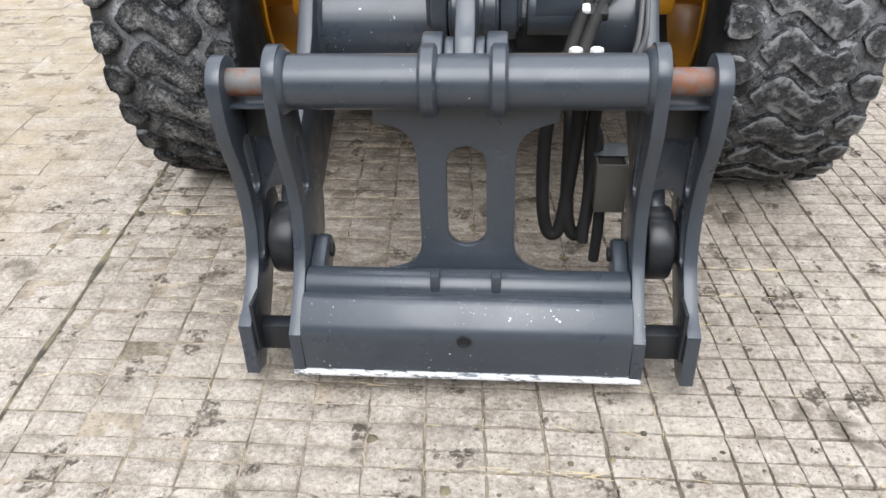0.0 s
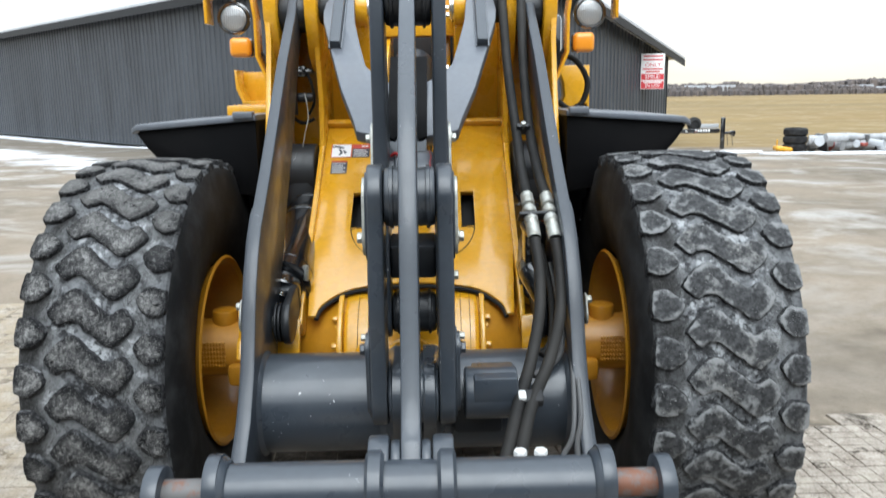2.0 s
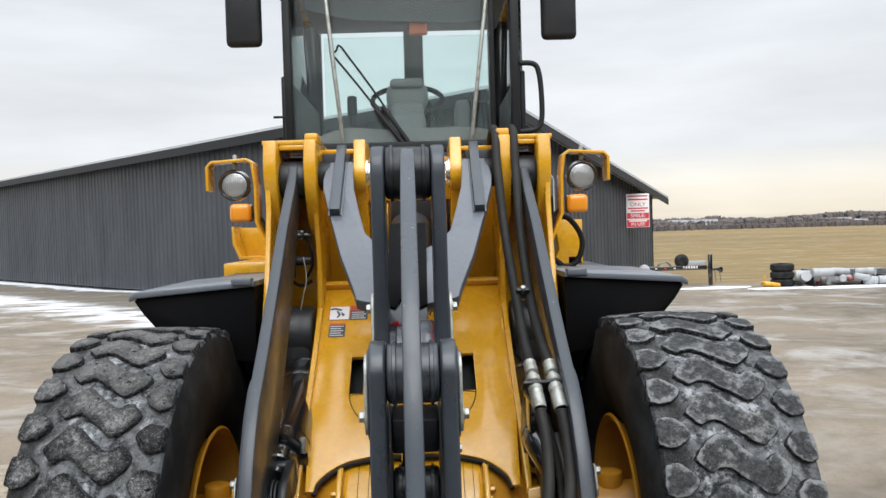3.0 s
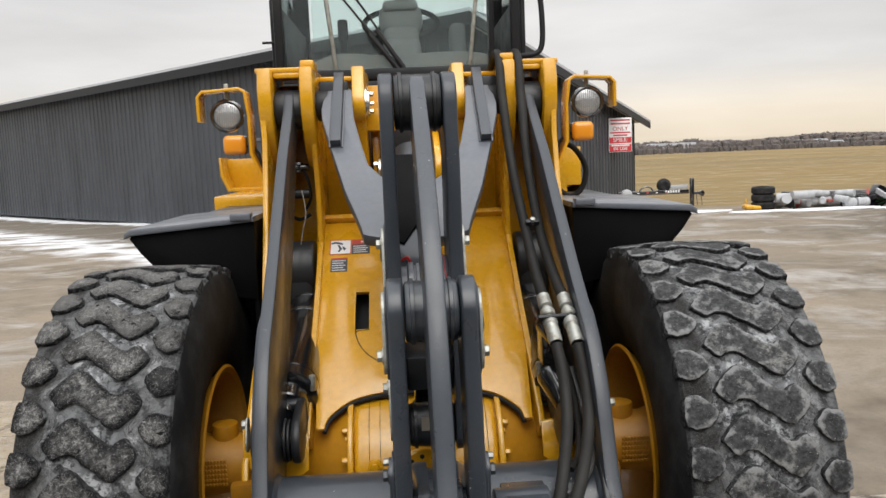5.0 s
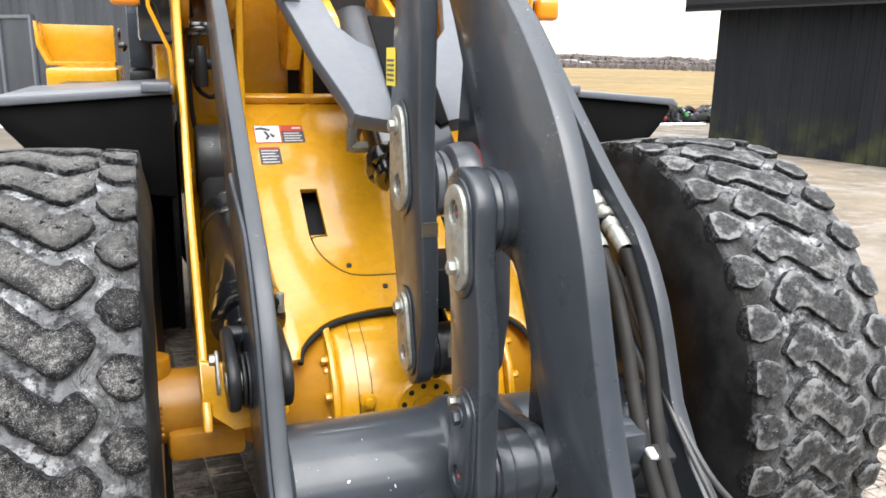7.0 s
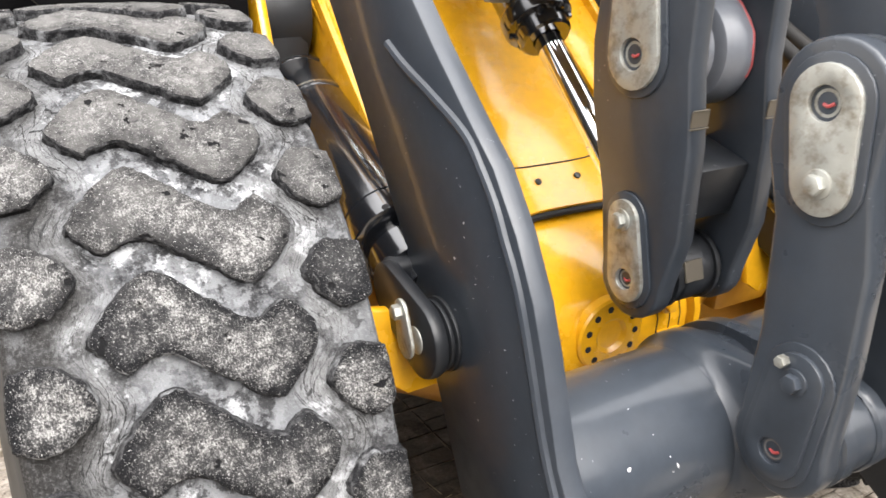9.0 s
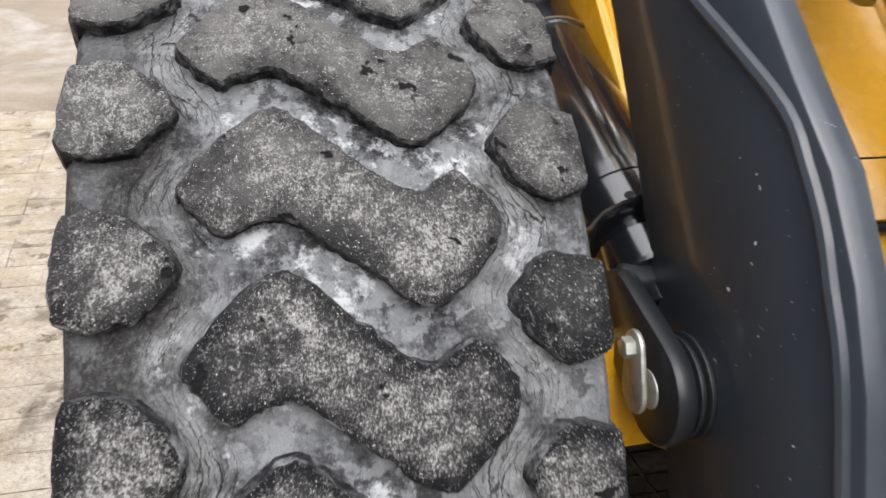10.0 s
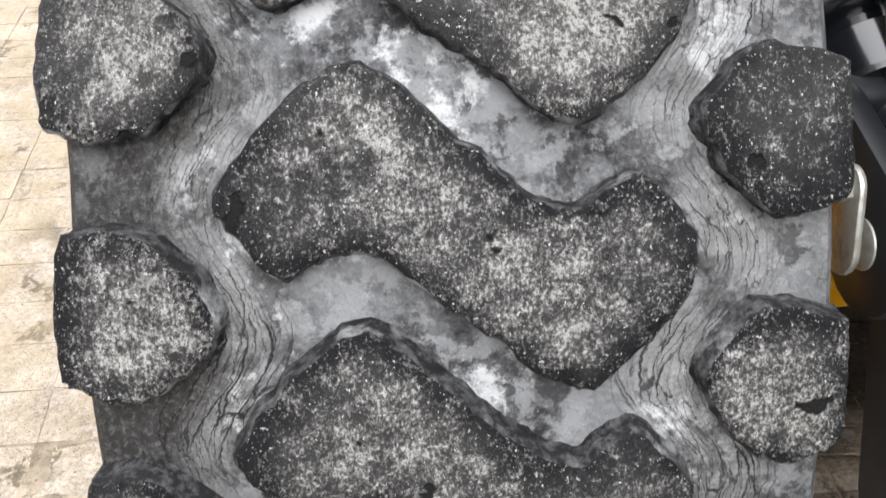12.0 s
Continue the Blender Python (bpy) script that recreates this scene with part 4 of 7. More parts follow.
outer_line = [(3.52, 2.29), (3.49, 2.12), (3.50, 1.98), (3.45, 1.80), (3.37, 1.58), (3.24, 1.30), (2.97, 1.105), (2.78, 0.95), (2.765, 0.905), (2.68, 0.85), (2.66, 0.80), (2.95, 0.80), (3.5, 0.80), (4.1, 1.3), (4.1, 2.29)]
inner_line = [(3.52, 2.29), (3.49, 2.12), (3.54, 1.98), (3.60, 1.72), (3.58, 1.52), (3.30, 1.305), (3.00, 1.09), (2.82, 0.955), (2.77, 0.90), (2.82, 0.84), (3.0, 0.86), (3.5, 0.90), (4.1, 1.3), (4.1, 2.29)]
for s in (-1, 1):
    def side(line, x0, x1, w=0.006):
        bm = side_plate(line, x0, x1, (), w)
        return mirror_x(bm) if s < 0 else bm
    label = "tall yellow boom tower plate"
    part("tower_plate", side(outer_line, 0.620, 0.645), M_YELLOW, loader, label)
    part("tower_plate", side(inner_line, 0.414, 0.438), M_YELLOW, loader, label)
    part("tower_gusset", mirrored(plate([(0.414, 0.815), (0.450, 0.790), (0.565, 0.785), (0.642, 0.845), (0.645, 0.97), (0.414, 0.93)], 0.022, (), 0.005, Matrix(((1, 0, 0, 0), (0, 0.3, 1, 2.445), (0, 1, 0, 0), (0, 0, 0, 1)))), s), M_YELLOW, loader)
    part("tower_back", box((s * 0.53, 3.93, 1.75), (0.17, 0.02, 1.0), 0.003), M_YELLOW, loader)
    part("tower_cap", box((s * 0.54, 3.80, 2.285), (0.25, 0.5, 0.022), 0.005), M_YELLOW, loader)
    part("tower_lug", box((s * 0.435, 3.60, 2.30), (0.06, 0.16, 0.045), 0.008), M_YELLOW, loader)
    part("tower_cap", box((s * 0.32, 3.915, 2.265), (0.19, 0.20, 0.022), 0.005), M_YELLOW, loader)
    ear = [(3.55, 2.29)] + circle((3.58, 2.13), 0.085, 10, math.pi * 0.75, math.pi * 1.45, True) + [(3.62, 1.97), (3.66, 1.82), (3.74, 1.72), (3.9, 1.72), (4.0, 1.95), (4.0, 2.29)]
    part("tower_ear", side(ear, 0.192, 0.246), M_YELLOW, loader)
    pin_plate = part("pin_plate", join(rod((s * 0.195, 3.575, 2.13), (s * 0.182, 3.575, 2.13), 0.068, 0.004), rod((s * 0.184, 3.575, 2.13), (s * 0.172, 3.575, 2.13), 0.058, 0.004)), M_BRIGHT, loader, "bright zinc pin retainer disc")
    for a in (60, 180, 300):
        c = (3.575 - 0.043 * math.cos(radians(a)), 2.13 + 0.043 * math.sin(radians(a)))
        part("retainer_bolt", rod((s * 0.172, *c), (s * 0.156, *c), 0.011, 0.002, 6), M_BRIGHT, pin_plate)
    part("pivot_pin", rod((s * 0.175, 3.585, 2.13), (s * 0.62, 3.585, 2.13), 0.052, 0.006), M_DARK, loader)
    # boom pivot boss
    for x0, x1 in ((0.588, 0.648), (0.410, 0.468)):
        nose = [(3.50, 2.29), (3.475, 2.20), (3.48, 2.10), (3.515, 2.02), (3.56, 1.93), (3.66, 1.86), (3.8, 1.9), (3.8, 2.29)]
        part("tower_nose", side(nose, x0, x1, 0.010), M_YELLOW, loader)
    part("tower_notch", box((s * 0.527, 3.60, 2.262), (0.12, 0.10, 0.024), 0.006), M_YELLOW, loader)
    part("pivot_boss", rod((s * 0.468, 3.60, 2.115), (s * 0.586, 3.60, 2.115), 0.088, 0.010), M_DARK, loader, "charcoal boom pivot boss")

# boom arms
arms = []
arm_front = [(3.47, 2.10), (3.19, 1.895), (2.95, 1.69), (2.70, 1.480), (2.59, 1.395), (2.495, 1.325), (2.42, 1.238), (2.362, 1.146), (2.325, 1.063), (2.262, 0.90), (2.17, 0.77), (2.035, 0.655), (1.88, 0.56), (1.78, 0.47)]
arm_back = [(1.74, 0.228), (1.87, 0.235), (2.10, 0.30), (2.36, 0.44), (2.54, 0.64), (2.66, 0.85), (2.80, 1.08), (3.02, 1.34), (3.28, 1.62), (3.52, 1.93), (3.66, 2.06)]
arm_line = circle((3.60, 2.115), 0.085, 8, radians(-20), radians(140), True) + arm_front + circle((1.72, 0.325), 0.098, 10, radians(80), radians(260), True) + arm_back
for s in (-1, 1):
    bm = side_plate(arm_line, 0.503, 0.545, (), 0.006)
    arm = part("boom_arm", mirror_x(bm) if s < 0 else bm, M_GREY_SHADED, loader, "slate grey curved boom arm, paint darkened as in shade", BOOM)
    arms.append(arm)
    weld = [(s * 0.545, y, z) for y, z in ((2.870, 1.452), (2.800, 1.425), (2.695, 1.395), (2.580, 1.357), (2.526, 1.315), (2.480, 1.269), (2.448, 1.223), (2.416, 1.179), (2.389, 1.131), (2.352, 1.048), (2.285, 0.892), (2.19, 0.758), (2.05, 0.64))]
    part("doubler_plate", pipe([BOOM @ Vector(p) for p in weld], 0.010, 4, 8), M_GREY_SHADED, arm)
    # lift cylinder: its fork straddles the arm
    pin, up = Vector((s * 0.521, 2.630, 0.952)), Vector((s * 0.496, 3.46, 1.195))
    d = (up - pin).normalized()
    rise = Vector((0, -d.z, d.y))
    cyl = part("lift_cylinder", lathe([(0, 0), (0, 0.050), (0.052, 0.052), (0.054, 0.074), (0.059, 0.079), (0.118, 0.080), (0.122, 0.076), (0.126, 0.066), (0.142, 0.066), (0.144, 0.1005), (0.148, 0.107), (0.205, 0.107), (0.207, 0.104), (0.211, 0.104), (0.213, 0.107), (0.245, 0.107), (0.252, 0.101), (0.66, 0.101), (0.662, 0.104), (0.670, 0.104), (0.672, 0.1005), (0.80, 0.100), (0.802, 0.104), (0.812, 0.104), (0.814, 0.090), (0.90, 0.080), (0.90, 0)], pin + d * 0.120, pin + d * 2, 40), M_BLACK, loader, "glossy black lift cylinder with welded collar", BOOM)
    part("end_ring", lathe([(0, 0.100), (0, 0.1045), (0.006, 0.1045), (0.006, 0.100)], pin + d * 0.79, pin + d * 2, 36), M_BRIGHT, cyl, "bright bare steel ring", BOOM)
    part("cylinder_eye", join(rod((s * 0.452, 3.60, 1.40), (s * 0.596, 3.60, 1.40), 0.128, 0.012, 32), box((s * 0.524, 3.565, 1.25), (0.134, 0.17, 0.42), 0.03)), M_DARK, cyl)
    hole = (Vector((s * 0.36, 0, 0)) + rise * 0.93).normalized()
    part("vent_hole", rod(pin + d * 0.276 + hole * 0.097, pin + d * 0.276 + hole * 0.1078, 0.008, 0.001, 12), M_RECESS, cyl, "", BOOM)
    part("fork_bridge", moved(box((0, 0, 0), (0.160, 0.105, 0.050), 0.018, 3), Matrix.Translation(pin + d * 0.168) @ Matrix(((1, 0, 0, 0), (0, -d.z, d.y, 0), (0, d.y, d.z, 0), (0, 0, 0, 1)))), M_DARK, cyl, "", BOOM)
    for t in (-1, 1):
        o = Vector((t * 0.066, 0, 0))
        fork = plate(pill((0, 0), (0.0, 0.140), 0.078, 0.060), 0.032, (), 0.010)
        q = Matrix.Translation(pin + o + Vector((0.016, 0, 0))) @ Matrix(((0, 0, -1, 0), (d.z, d.y, 0, 0), (-d.y, d.z, 0, 0), (0, 0, 0, 1)))
        part("fork", moved(fork, q), M_DARK, cyl, "", BOOM)
        for k2, (x0, x1, r) in enumerate(((0.024, 0.032, 0.074), (0.036, 0.044, 0.070))):
            part("seal_ring", rod(pin + Vector((t * x0, 0, 0)), pin + Vector((t * x1, 0, 0)), r, 0.002), M_DARK, cyl, "", BOOM)
    ret = plate(pill((0, 0), (0.020, 0.058), 0.031, 0.024), 0.009, (), 0.004)
    x = s * 0.524 + (-0.104 if s < 0 else 0.092)
    ret = part("retainer", moved(ret, Matrix.Translation((x, 2.630, 0.952)) @ Matrix(((0, 0, 1, 0), (1, 0, 0, 0), (0, 1, 0, 0), (0, 0, 0, 1)))), M_ZINC, cyl, "weathered zinc pin retainer", BOOM)
    part("pin_stub", rod((s * 0.45, 2.630, 0.952), (s * 0.606, 2.630, 0.952), 0.028, 0.004), M_ZINC, cyl, "", BOOM)
    part("retainer_bolt", rod((s * 0.622, 2.650, 1.010), (s * 0.643, 2.650, 1.010), 0.015, 0.003, 6), M_ZINC, cyl, "", BOOM)
    a = pin + d * 0.30 + Vector((-s * 0.055, -0.02, 0.02))
    part("grease_elbow", join(rod(a, a + Vector((-s * 0.035, -0.02, 0.02)), 0.014), rod(a + Vector((-s * 0.035, -0.02, -0.01)), a + Vector((-s * 0.035, -0.02, 0.05)), 0.012)), M_ZINC, cyl, "", BOOM)

# cross tube with its ears
def ear_flare(s):
    """The tube widens smoothly into the ear that carries the front link."""
    bm = bmesh.new()
    centre, tip, n = Vector((2.42, 0.733)), Vector((2.177, 0.849)), 72
    reach = []
    for i in range(n):
        d = Vector((math.cos(2 * math.pi * i / n), math.sin(2 * math.pi * i / n)))
        best = 0.184
        for j in range(25):
            f = j / 24
            c, r = (tip - centre) * f, 0.184 + (0.094 - 0.184) * f
            b = c.dot(d)
            h = b * b - c.dot(c) + r * r
            if h > 0:
                best = max(best, b + math.sqrt(h))
        reach.append((d, best))
    rings = []
    for x, f in ((0.114, 0.0), (0.105, 0.05), (0.097, 0.15), (0.089, 0.32), (0.081, 0.55), (0.073, 0.80), (0.067, 0.96), (0.063, 1.0), (0.034, 1.0), (0.028, 0.97)):
        rings.append([bm.verts.new((s * x, *(centre + d * (0.1645 + (r - 0.1645) * f)))) for d, r in reach])
    for p, q in zip(rings, rings[1:]):
        for i in range(n):
            bm.faces.new((p[i], p[(i + 1) % n], q[(i + 1) % n], q[i]))
    bm.faces.new(rings[-1])
    bmesh.ops.recalc_face_normals(bm, faces=bm.faces)
    return bm


tube = part("cross_tube", lathe([(0, 0.0), (0, 0.164), (1.01, 0.164), (1.01, 0.0)], (-0.505, 2.42, 0.733), (0.505, 2.42, 0.733), 64), M_GREY, loader, "thick slate grey boom cross tube", BOOM)
for s in (-1, 1):
    part("weld_bead", lathe([(0, 0.150), (0, 0.176), (0.012, 0.168), (0.016, 0.160)], (s * 0.503, 2.42, 0.733), (s * 0.3, 2.42, 0.733), 48), M_GREY, tube, "", BOOM)
ear_line = [(2.46, 0.893), (2.30, 0.93)] + circle((2.177, 0.849), 0.092, 12, radians(75), radians(280), True) + [(2.26, 0.68), (2.40, 0.60)]
for s in (-1, 1):
    for x0, x1 in ((0.030, 0.066),):
        bm = side_plate(ear_line, x0, x1, (), 0.006)
        part("tube_ear", mirror_x(bm) if s < 0 else bm, M_GREY, tube, "", BOOM)
    part("ear_flare", ear_flare(s), M_GREY, tube, "", BOOM)
part("hydraulic_pin_box", join(rod((0.155, 2.177, 0.849), (0.315, 2.177, 0.849), 0.080, 0.008, 30), box((0.245, 2.17, 0.885), (0.13, 0.15, 0.075), 0.006)), M_GREY, tube, "", BOOM)
part("lock_tongue", box((0.20, 2.27, 0.74), (0.16, 0.10, 0.10), 0.02), M_DARK, tube, "", BOOM)


# linkage
def link_pair(name, label, line, x0, x1, mat_):
    obs = []
    for s in (-1, 1):
        bm = side_plate(line, x0, x1, (), 0.008, 3)
        obs.append(part(name, mirror_x(bm) if s < 0 else bm, mat_, loader, label, BOOM))
    return obs


front_line = circle((2.233, 1.452), 0.098, 14, radians(-12), radians(192), True) + [(2.135, 1.34), (2.105, 1.22), (2.092, 1.05)] + circle((2.177, 0.849), 0.092, 14, radians(160), radians(380), True) + [(2.262, 1.05), (2.285, 1.25), (2.325, 1.36)]
fl = link_pair("front_link", "slate grey forged link between boom and tilt lever", front_line, 0.078, 0.126, M_GREY)
rear_line = circle((2.63, 2.065), 0.095, 12, radians(-5), radians(185), True) + [(2.52, 1.85), (2.525, 1.62), (2.515, 1.45), (2.485, 1.30), (2.475, 1.12)] + circle((2.588, 0.995), 0.088, 12, radians(175), radians(365), True) + [(2.705, 1.15), (2.765, 1.32), (2.785, 1.45), (2.775, 1.60), (2.74, 1.85)]
rl = link_pair("rear_link", "long slate grey lever plate with three pivots, darkened as in shade", rear_line, 0.078, 0.124, M_GREY_SHADED)


def pivot(y, z, half, r, material, owner, collar=True):
    ob = part("pivot_hub", rod((-half, y, z), (half, y, z), r, 0.012, 40), material, owner, "round steel pivot hub", BOOM)
    if collar:
        for s in (-1, 1):
            part("hub_collar", lathe([(0, r - 0.01), (0, r + 0.007), (0.010, r + 0.007), (0.014, r - 0.01)], (s * (half - 0.028), y, z), (s * half, y, z), 40), material, owner, "", BOOM)
    return ob


pivot(2.233, 1.452, 0.077, 0.088, M_GREY, loader)
pivot(2.177, 0.849, 0.077, 0.086, M_GREY, loader)
pivot(2.588, 0.995, 0.077, 0.072, M_DARK, loader)
hub = part("pivot_hub", lathe([(0, 0), (0, 0.106), (0.010, 0.112), (0.040, 0.112), (0.062, 0.106), (0.074, 0.104), (0.078, 0.098), (0.081, 0.076), (0.088, 0.074), (0.090, 0.088), (0.104, 0.088), (0.106, 0.080), (0.112, 0.080), (0.114, 0.092), (0.130, 0.092), (0.136, 0.078), (0.154, 0.078), (0.154, 0)], (0.077, 2.652, 1.445), (-0.077, 2.652, 1.445), 48), M_LIGHTGREY, loader, "stepped light grey pivot hub", BOOM)
part("grease_seam", pipe([(0.066 + 0.002 * math.sin(5 * i), 2.652 + (0.1105 + 0.001 * math.sin(3.1 * i)) * math.cos(radians(95 + 7 * i)), 1.445 + (0.1105 + 0.001 * math.sin(2.3 * i)) * math.sin(radians(95 + 7 * i))) for i in range(16)], 0.003, 2, 6), M_GREASE, hub, "smeared red grease", BOOM)
for x0, x1 in ((-0.1245, -0.0775), (0.0775, 0.1245)):
    part("tape_band", join(box(((x0 + x1) / 2, 2.4935, 1.356), (x1 - x0 - 0.004, 0.003, 0.030), 0.0005, 1, pose(0, 0, 0)), box(((x0 + x1) / 2, 2.4925, 1.338), (x1 - x0, 0.004, 0.003), 0.0005, 1), box(((x0 + x1) / 2, 2.4925, 1.372), (x1 - x0 - 0.008, 0.004, 0.0025), 0.0005, 1)), M_TAN, loader, "remains of tan tape", BOOM)
pivot(2.63, 2.065, 0.077, 0.090, M_DARK, loader)
part("lever_block", box((0, 2.58, 1.20), (0.155, 0.13, 0.12), 0.008, 2, pose(0, 0, 0, 12, 0, 0)), M_DARK, loader, "", BOOM)
part("tag_plate", lathe([(0, 0.074), (0.05, 0.074)], (-0.03, 2.588, 0.995), (0.03, 2.588, 0.995), 36), M_DARK, loader, "", BOOM)
part("tan_tag", box((-0.012, 2.520, 1.018), (0.05, 0.006, 0.045), 0.001, 1, pose(0, 0, 0, -20, 0, 0)), M_TAN, loader, "small tan metal tag", BOOM)


def retainer(owner, y, z, by, bz, s, x=0.126, finish=M_ZINC, ra=0.056, rb=0.048):
    m = Matrix.Translation((s * x, 0, 0)) @ Matrix(((0, 0, s, 0), (1, 0, 0, 0), (0, 1, 0, 0), (0, 0, 0, 1)))
    hole = circle((y, z), ra * 0.46, 20)
    ob = part("pin_retainer", plate(pill((y, z), (by, bz), ra, rb), 0.015, [hole], 0.004, m), finish, owner, "weathered zinc pin retainer plate", BOOM)
    part("washer_plate", plate(pill((y, z), (by, bz), ra + 0.016, rb + 0.016), 0.007, (), 0.003, Matrix.Translation((s * (x - 0.0), 0, 0)) @ Matrix(((0, 0, s * 0.9, 0), (1, 0, 0, 0), (0, 1, 0, 0), (0, 0, 0, 1)))), M_GREY, owner, "", BOOM)
    part("pin_end", lathe([(0, ra * 0.45), (0.006, ra * 0.45), (0.008, ra * 0.32), (0.005, ra * 0.16), (0.007, 0)], (s * (x - 0.001), y, z), (s * (x + 0.1), y, z), 20), M_ZINC if finish is M_ZINC else M_PIN, owner, "", BOOM)
    part("grease_dab", pipe([(s * (x + 0.006), y - 0.012, z + 0.002), (s * (x + 0.008), y - 0.004, z - 0.004), (s * (x + 0.006), y + 0.006, z - 0.003)], 0.003, 3, 6), M_GREASE, owner, "dab of red grease", BOOM)
    part("retainer_bolt", join(rod((s * (x + 0.014), by, bz), (s * (x + 0.019), by, bz), 0.024, 0.002, 18), rod((s * (x + 0.018), by, bz), (s * (x + 0.034), by, bz), 0.017, 0.003, 6)), finish, owner, "", BOOM)
    return ob


for s, f, r in ((-1, fl[0], rl[0]), (1, fl[1], rl[1])):
    retainer(f, 2.233, 1.452, 2.211, 1.333, s, 0.126, M_ZINC, 0.060, 0.052)
    retainer(f, 2.177, 0.849, 2.165, 1.000, s, 0.126, M_GREY, 0.054, 0.050)
    part("lock_bolt", rod((s * 0.140, 2.192, 1.028), (s * 0.158, 2.192, 1.028), 0.011, 0.002, 6), M_ZINC, f, "", BOOM)
    retainer(r, 2.652, 1.445, 2.672, 1.600, s, 0.124, M_ZINC, 0.068, 0.054)
    retainer(r, 2.588, 0.995, 2.616, 1.118, s, 0.124, M_ZINC, 0.050, 0.042)
part("yellow_label", plate(rect(2.72, 2.80, 1.70, 1.80), 0.0015, (), 0, Matrix.Translation((-0.1245, 0, 0)) @ Matrix(((0, 0, -1, 0), (1, 0, 0, 0), (0, 1, 0, 0), (0, 0, 0, 1)))), M_STICKER_Y, rl[0], "small yellow warning label", BOOM)
for i in range(5):
    part("label_line", plate(rect(2.728, 2.792, 1.712 + 0.013 * i, 1.718 + 0.013 * i), 0.0008, (), 0, Matrix.Translation((-0.1262, 0, 0)) @ Matrix(((0, 0, -1, 0), (1, 0, 0, 0), (0, 1, 0, 0), (0, 0, 0, 1)))), M_STICKER_K, rl[0], "", BOOM)

crank_front = curve2([(2.58, 2.14), (2.46, 2.05), (2.34, 1.965), (2.20, 1.86), (2.06, 1.725), (1.96, 1.59), (1.88, 1.43), (1.825, 1.27), (1.765, 1.11), (1.70, 0.98), (1.645, 0.93)], 3)
crank_back = curve2([(1.74, 0.80), (1.86, 0.86), (1.95, 0.97), (2.05, 1.14), (2.12, 1.27), (2.17, 1.345), (2.27, 1.365), (2.325, 1.43), (2.36, 1.55), (2.48, 1.74), (2.60, 1.92), (2.72, 2.02)], 3)
crank = part("tilt_lever", side_plate(circle((2.63, 2.065), 0.09, 8, radians(-10), radians(120), True) + crank_front + circle((1.672, 0.868), 0.062, 8, radians(120), radians(300), True) + crank_back, -0.0245, 0.0245, (), 0.006, 2), M_GREY, loader, "tall curved slate grey tilt lever plate", BOOM)
for s in (-1, 1):
    part("lever_boss", rod((s * 0.0245, 1.672, 0.868), (s * 0.05, 1.672, 0.868), 0.06, 0.008, 28), M_GREY, crank, "", BOOM)

# guide yoke between the towers' ears and the rear link
yoke_m = Matrix(((1, 0, 0, 0), (0, 0.770, -0.638, 2.652), (0, 0.638, 0.770, 1.468), (0, 0, 0, 1)))
half = [(0.0, -0.06), (0.068, -0.06), (0.068, 0.205), (0.168, 0.230), (0.190, 0.240), (0.205, 0.30), (0.262, 0.480), (0.338, 0.800), (0.366, 0.927), (0.372, 1.00), (0.366, 1.06), (0.350, 1.10), (0.350, 1.13), (0.245, 1.13), (0.243, 1.055), (0.232, 0.92), (0.203, 0.764), (0.173, 0.625), (0.125, 0.555), (0.07, 0.515), (0.0, 0.50)]
yoke_line = half + [(-x, v) for x, v in half[-2:0:-1]]
yoke = part("guide_yoke", plate([(x, v) for x, v in yoke_line], -0.055, (), 0.006, yoke_m), [M_LIGHTGREY], loader, "light grey forked guide link", Matrix())
for s in (-1, 1):
    part("yoke_bar", plate(rect(s * 0.302 - 0.021, s * 0.302 + 0.021, 0.738, 1.215), 0.036, (), 0.004, yoke_m), M_GREY, yoke)
    part("yoke_clevis", rod((s * 0.250, 3.585, 2.13), (s * 0.405, 3.585, 2.13), 0.070, 0.008, 30), M_DARK, yoke)
    part("clevis_block", box((s * 0.327, 3.60, 2.165), (0.13, 0.11, 0.13), 0.010), M_DARK, yoke)

for s in (-1, 1):
    part("yoke_weld", pipe([yoke_m @ Vector((s * 0.302 + dx, v, 0.001)) for dx, v in ((-0.025, 1.12), (-0.025, 0.734), (0.025, 0.734), (0.025, 1.12))], 0.005, 1, 6), M_LIGHTGREY, yoke)
    eye = part("tilt_ear", moved(plate(pill((3.50, 1.83), (3.80, 1.95), 0.085, 0.10, 12), 0.03, (), 0.006), Matrix.Translation((s * 0.115 - 0.015, 0, 0)) @ Matrix(((0, 0, 1, 0), (1, 0, 0, 0), (0, 1, 0, 0), (0, 0, 0, 1)))), M_YELLOW, loader, "yellow eye of the tilt cylinder")
    part("pin_plate", rod((s * 0.132, 3.50, 1.83), (s * 0.148, 3.50, 1.83), 0.055, 0.004), M_BRIGHT, eye)
    part("retainer_bolt", rod((s * 0.148, 3.47, 1.86), (s * 0.166, 3.47, 1.86), 0.013, 0.002, 6), M_BRIGHT, eye)
part("red_tie", pipe([(-0.055, 2.72, 1.535), (-0.035, 2.71, 1.545), (-0.028, 2.715, 1.52), (-0.045, 2.71, 1.50), (-0.055, 2.72, 1.51)], 0.006, 4, 6), M_RED, loader, "dark red tie")
# added plate; its black stands for the shade between the levers
part("link_shade_plate", plate([(-0.074, 0.19), (-0.045, 0.175), (0.0, 0.26), (0.045, 0.175), (0.074, 0.19), (0.074, 0.66), (-0.074, 0.66)], 0.012, (), 0.003, yoke_m @ Matrix.Translation((0, 0, 0.002))), M_FENDER, yoke, "plate between the lever plates, blackened for their shade")
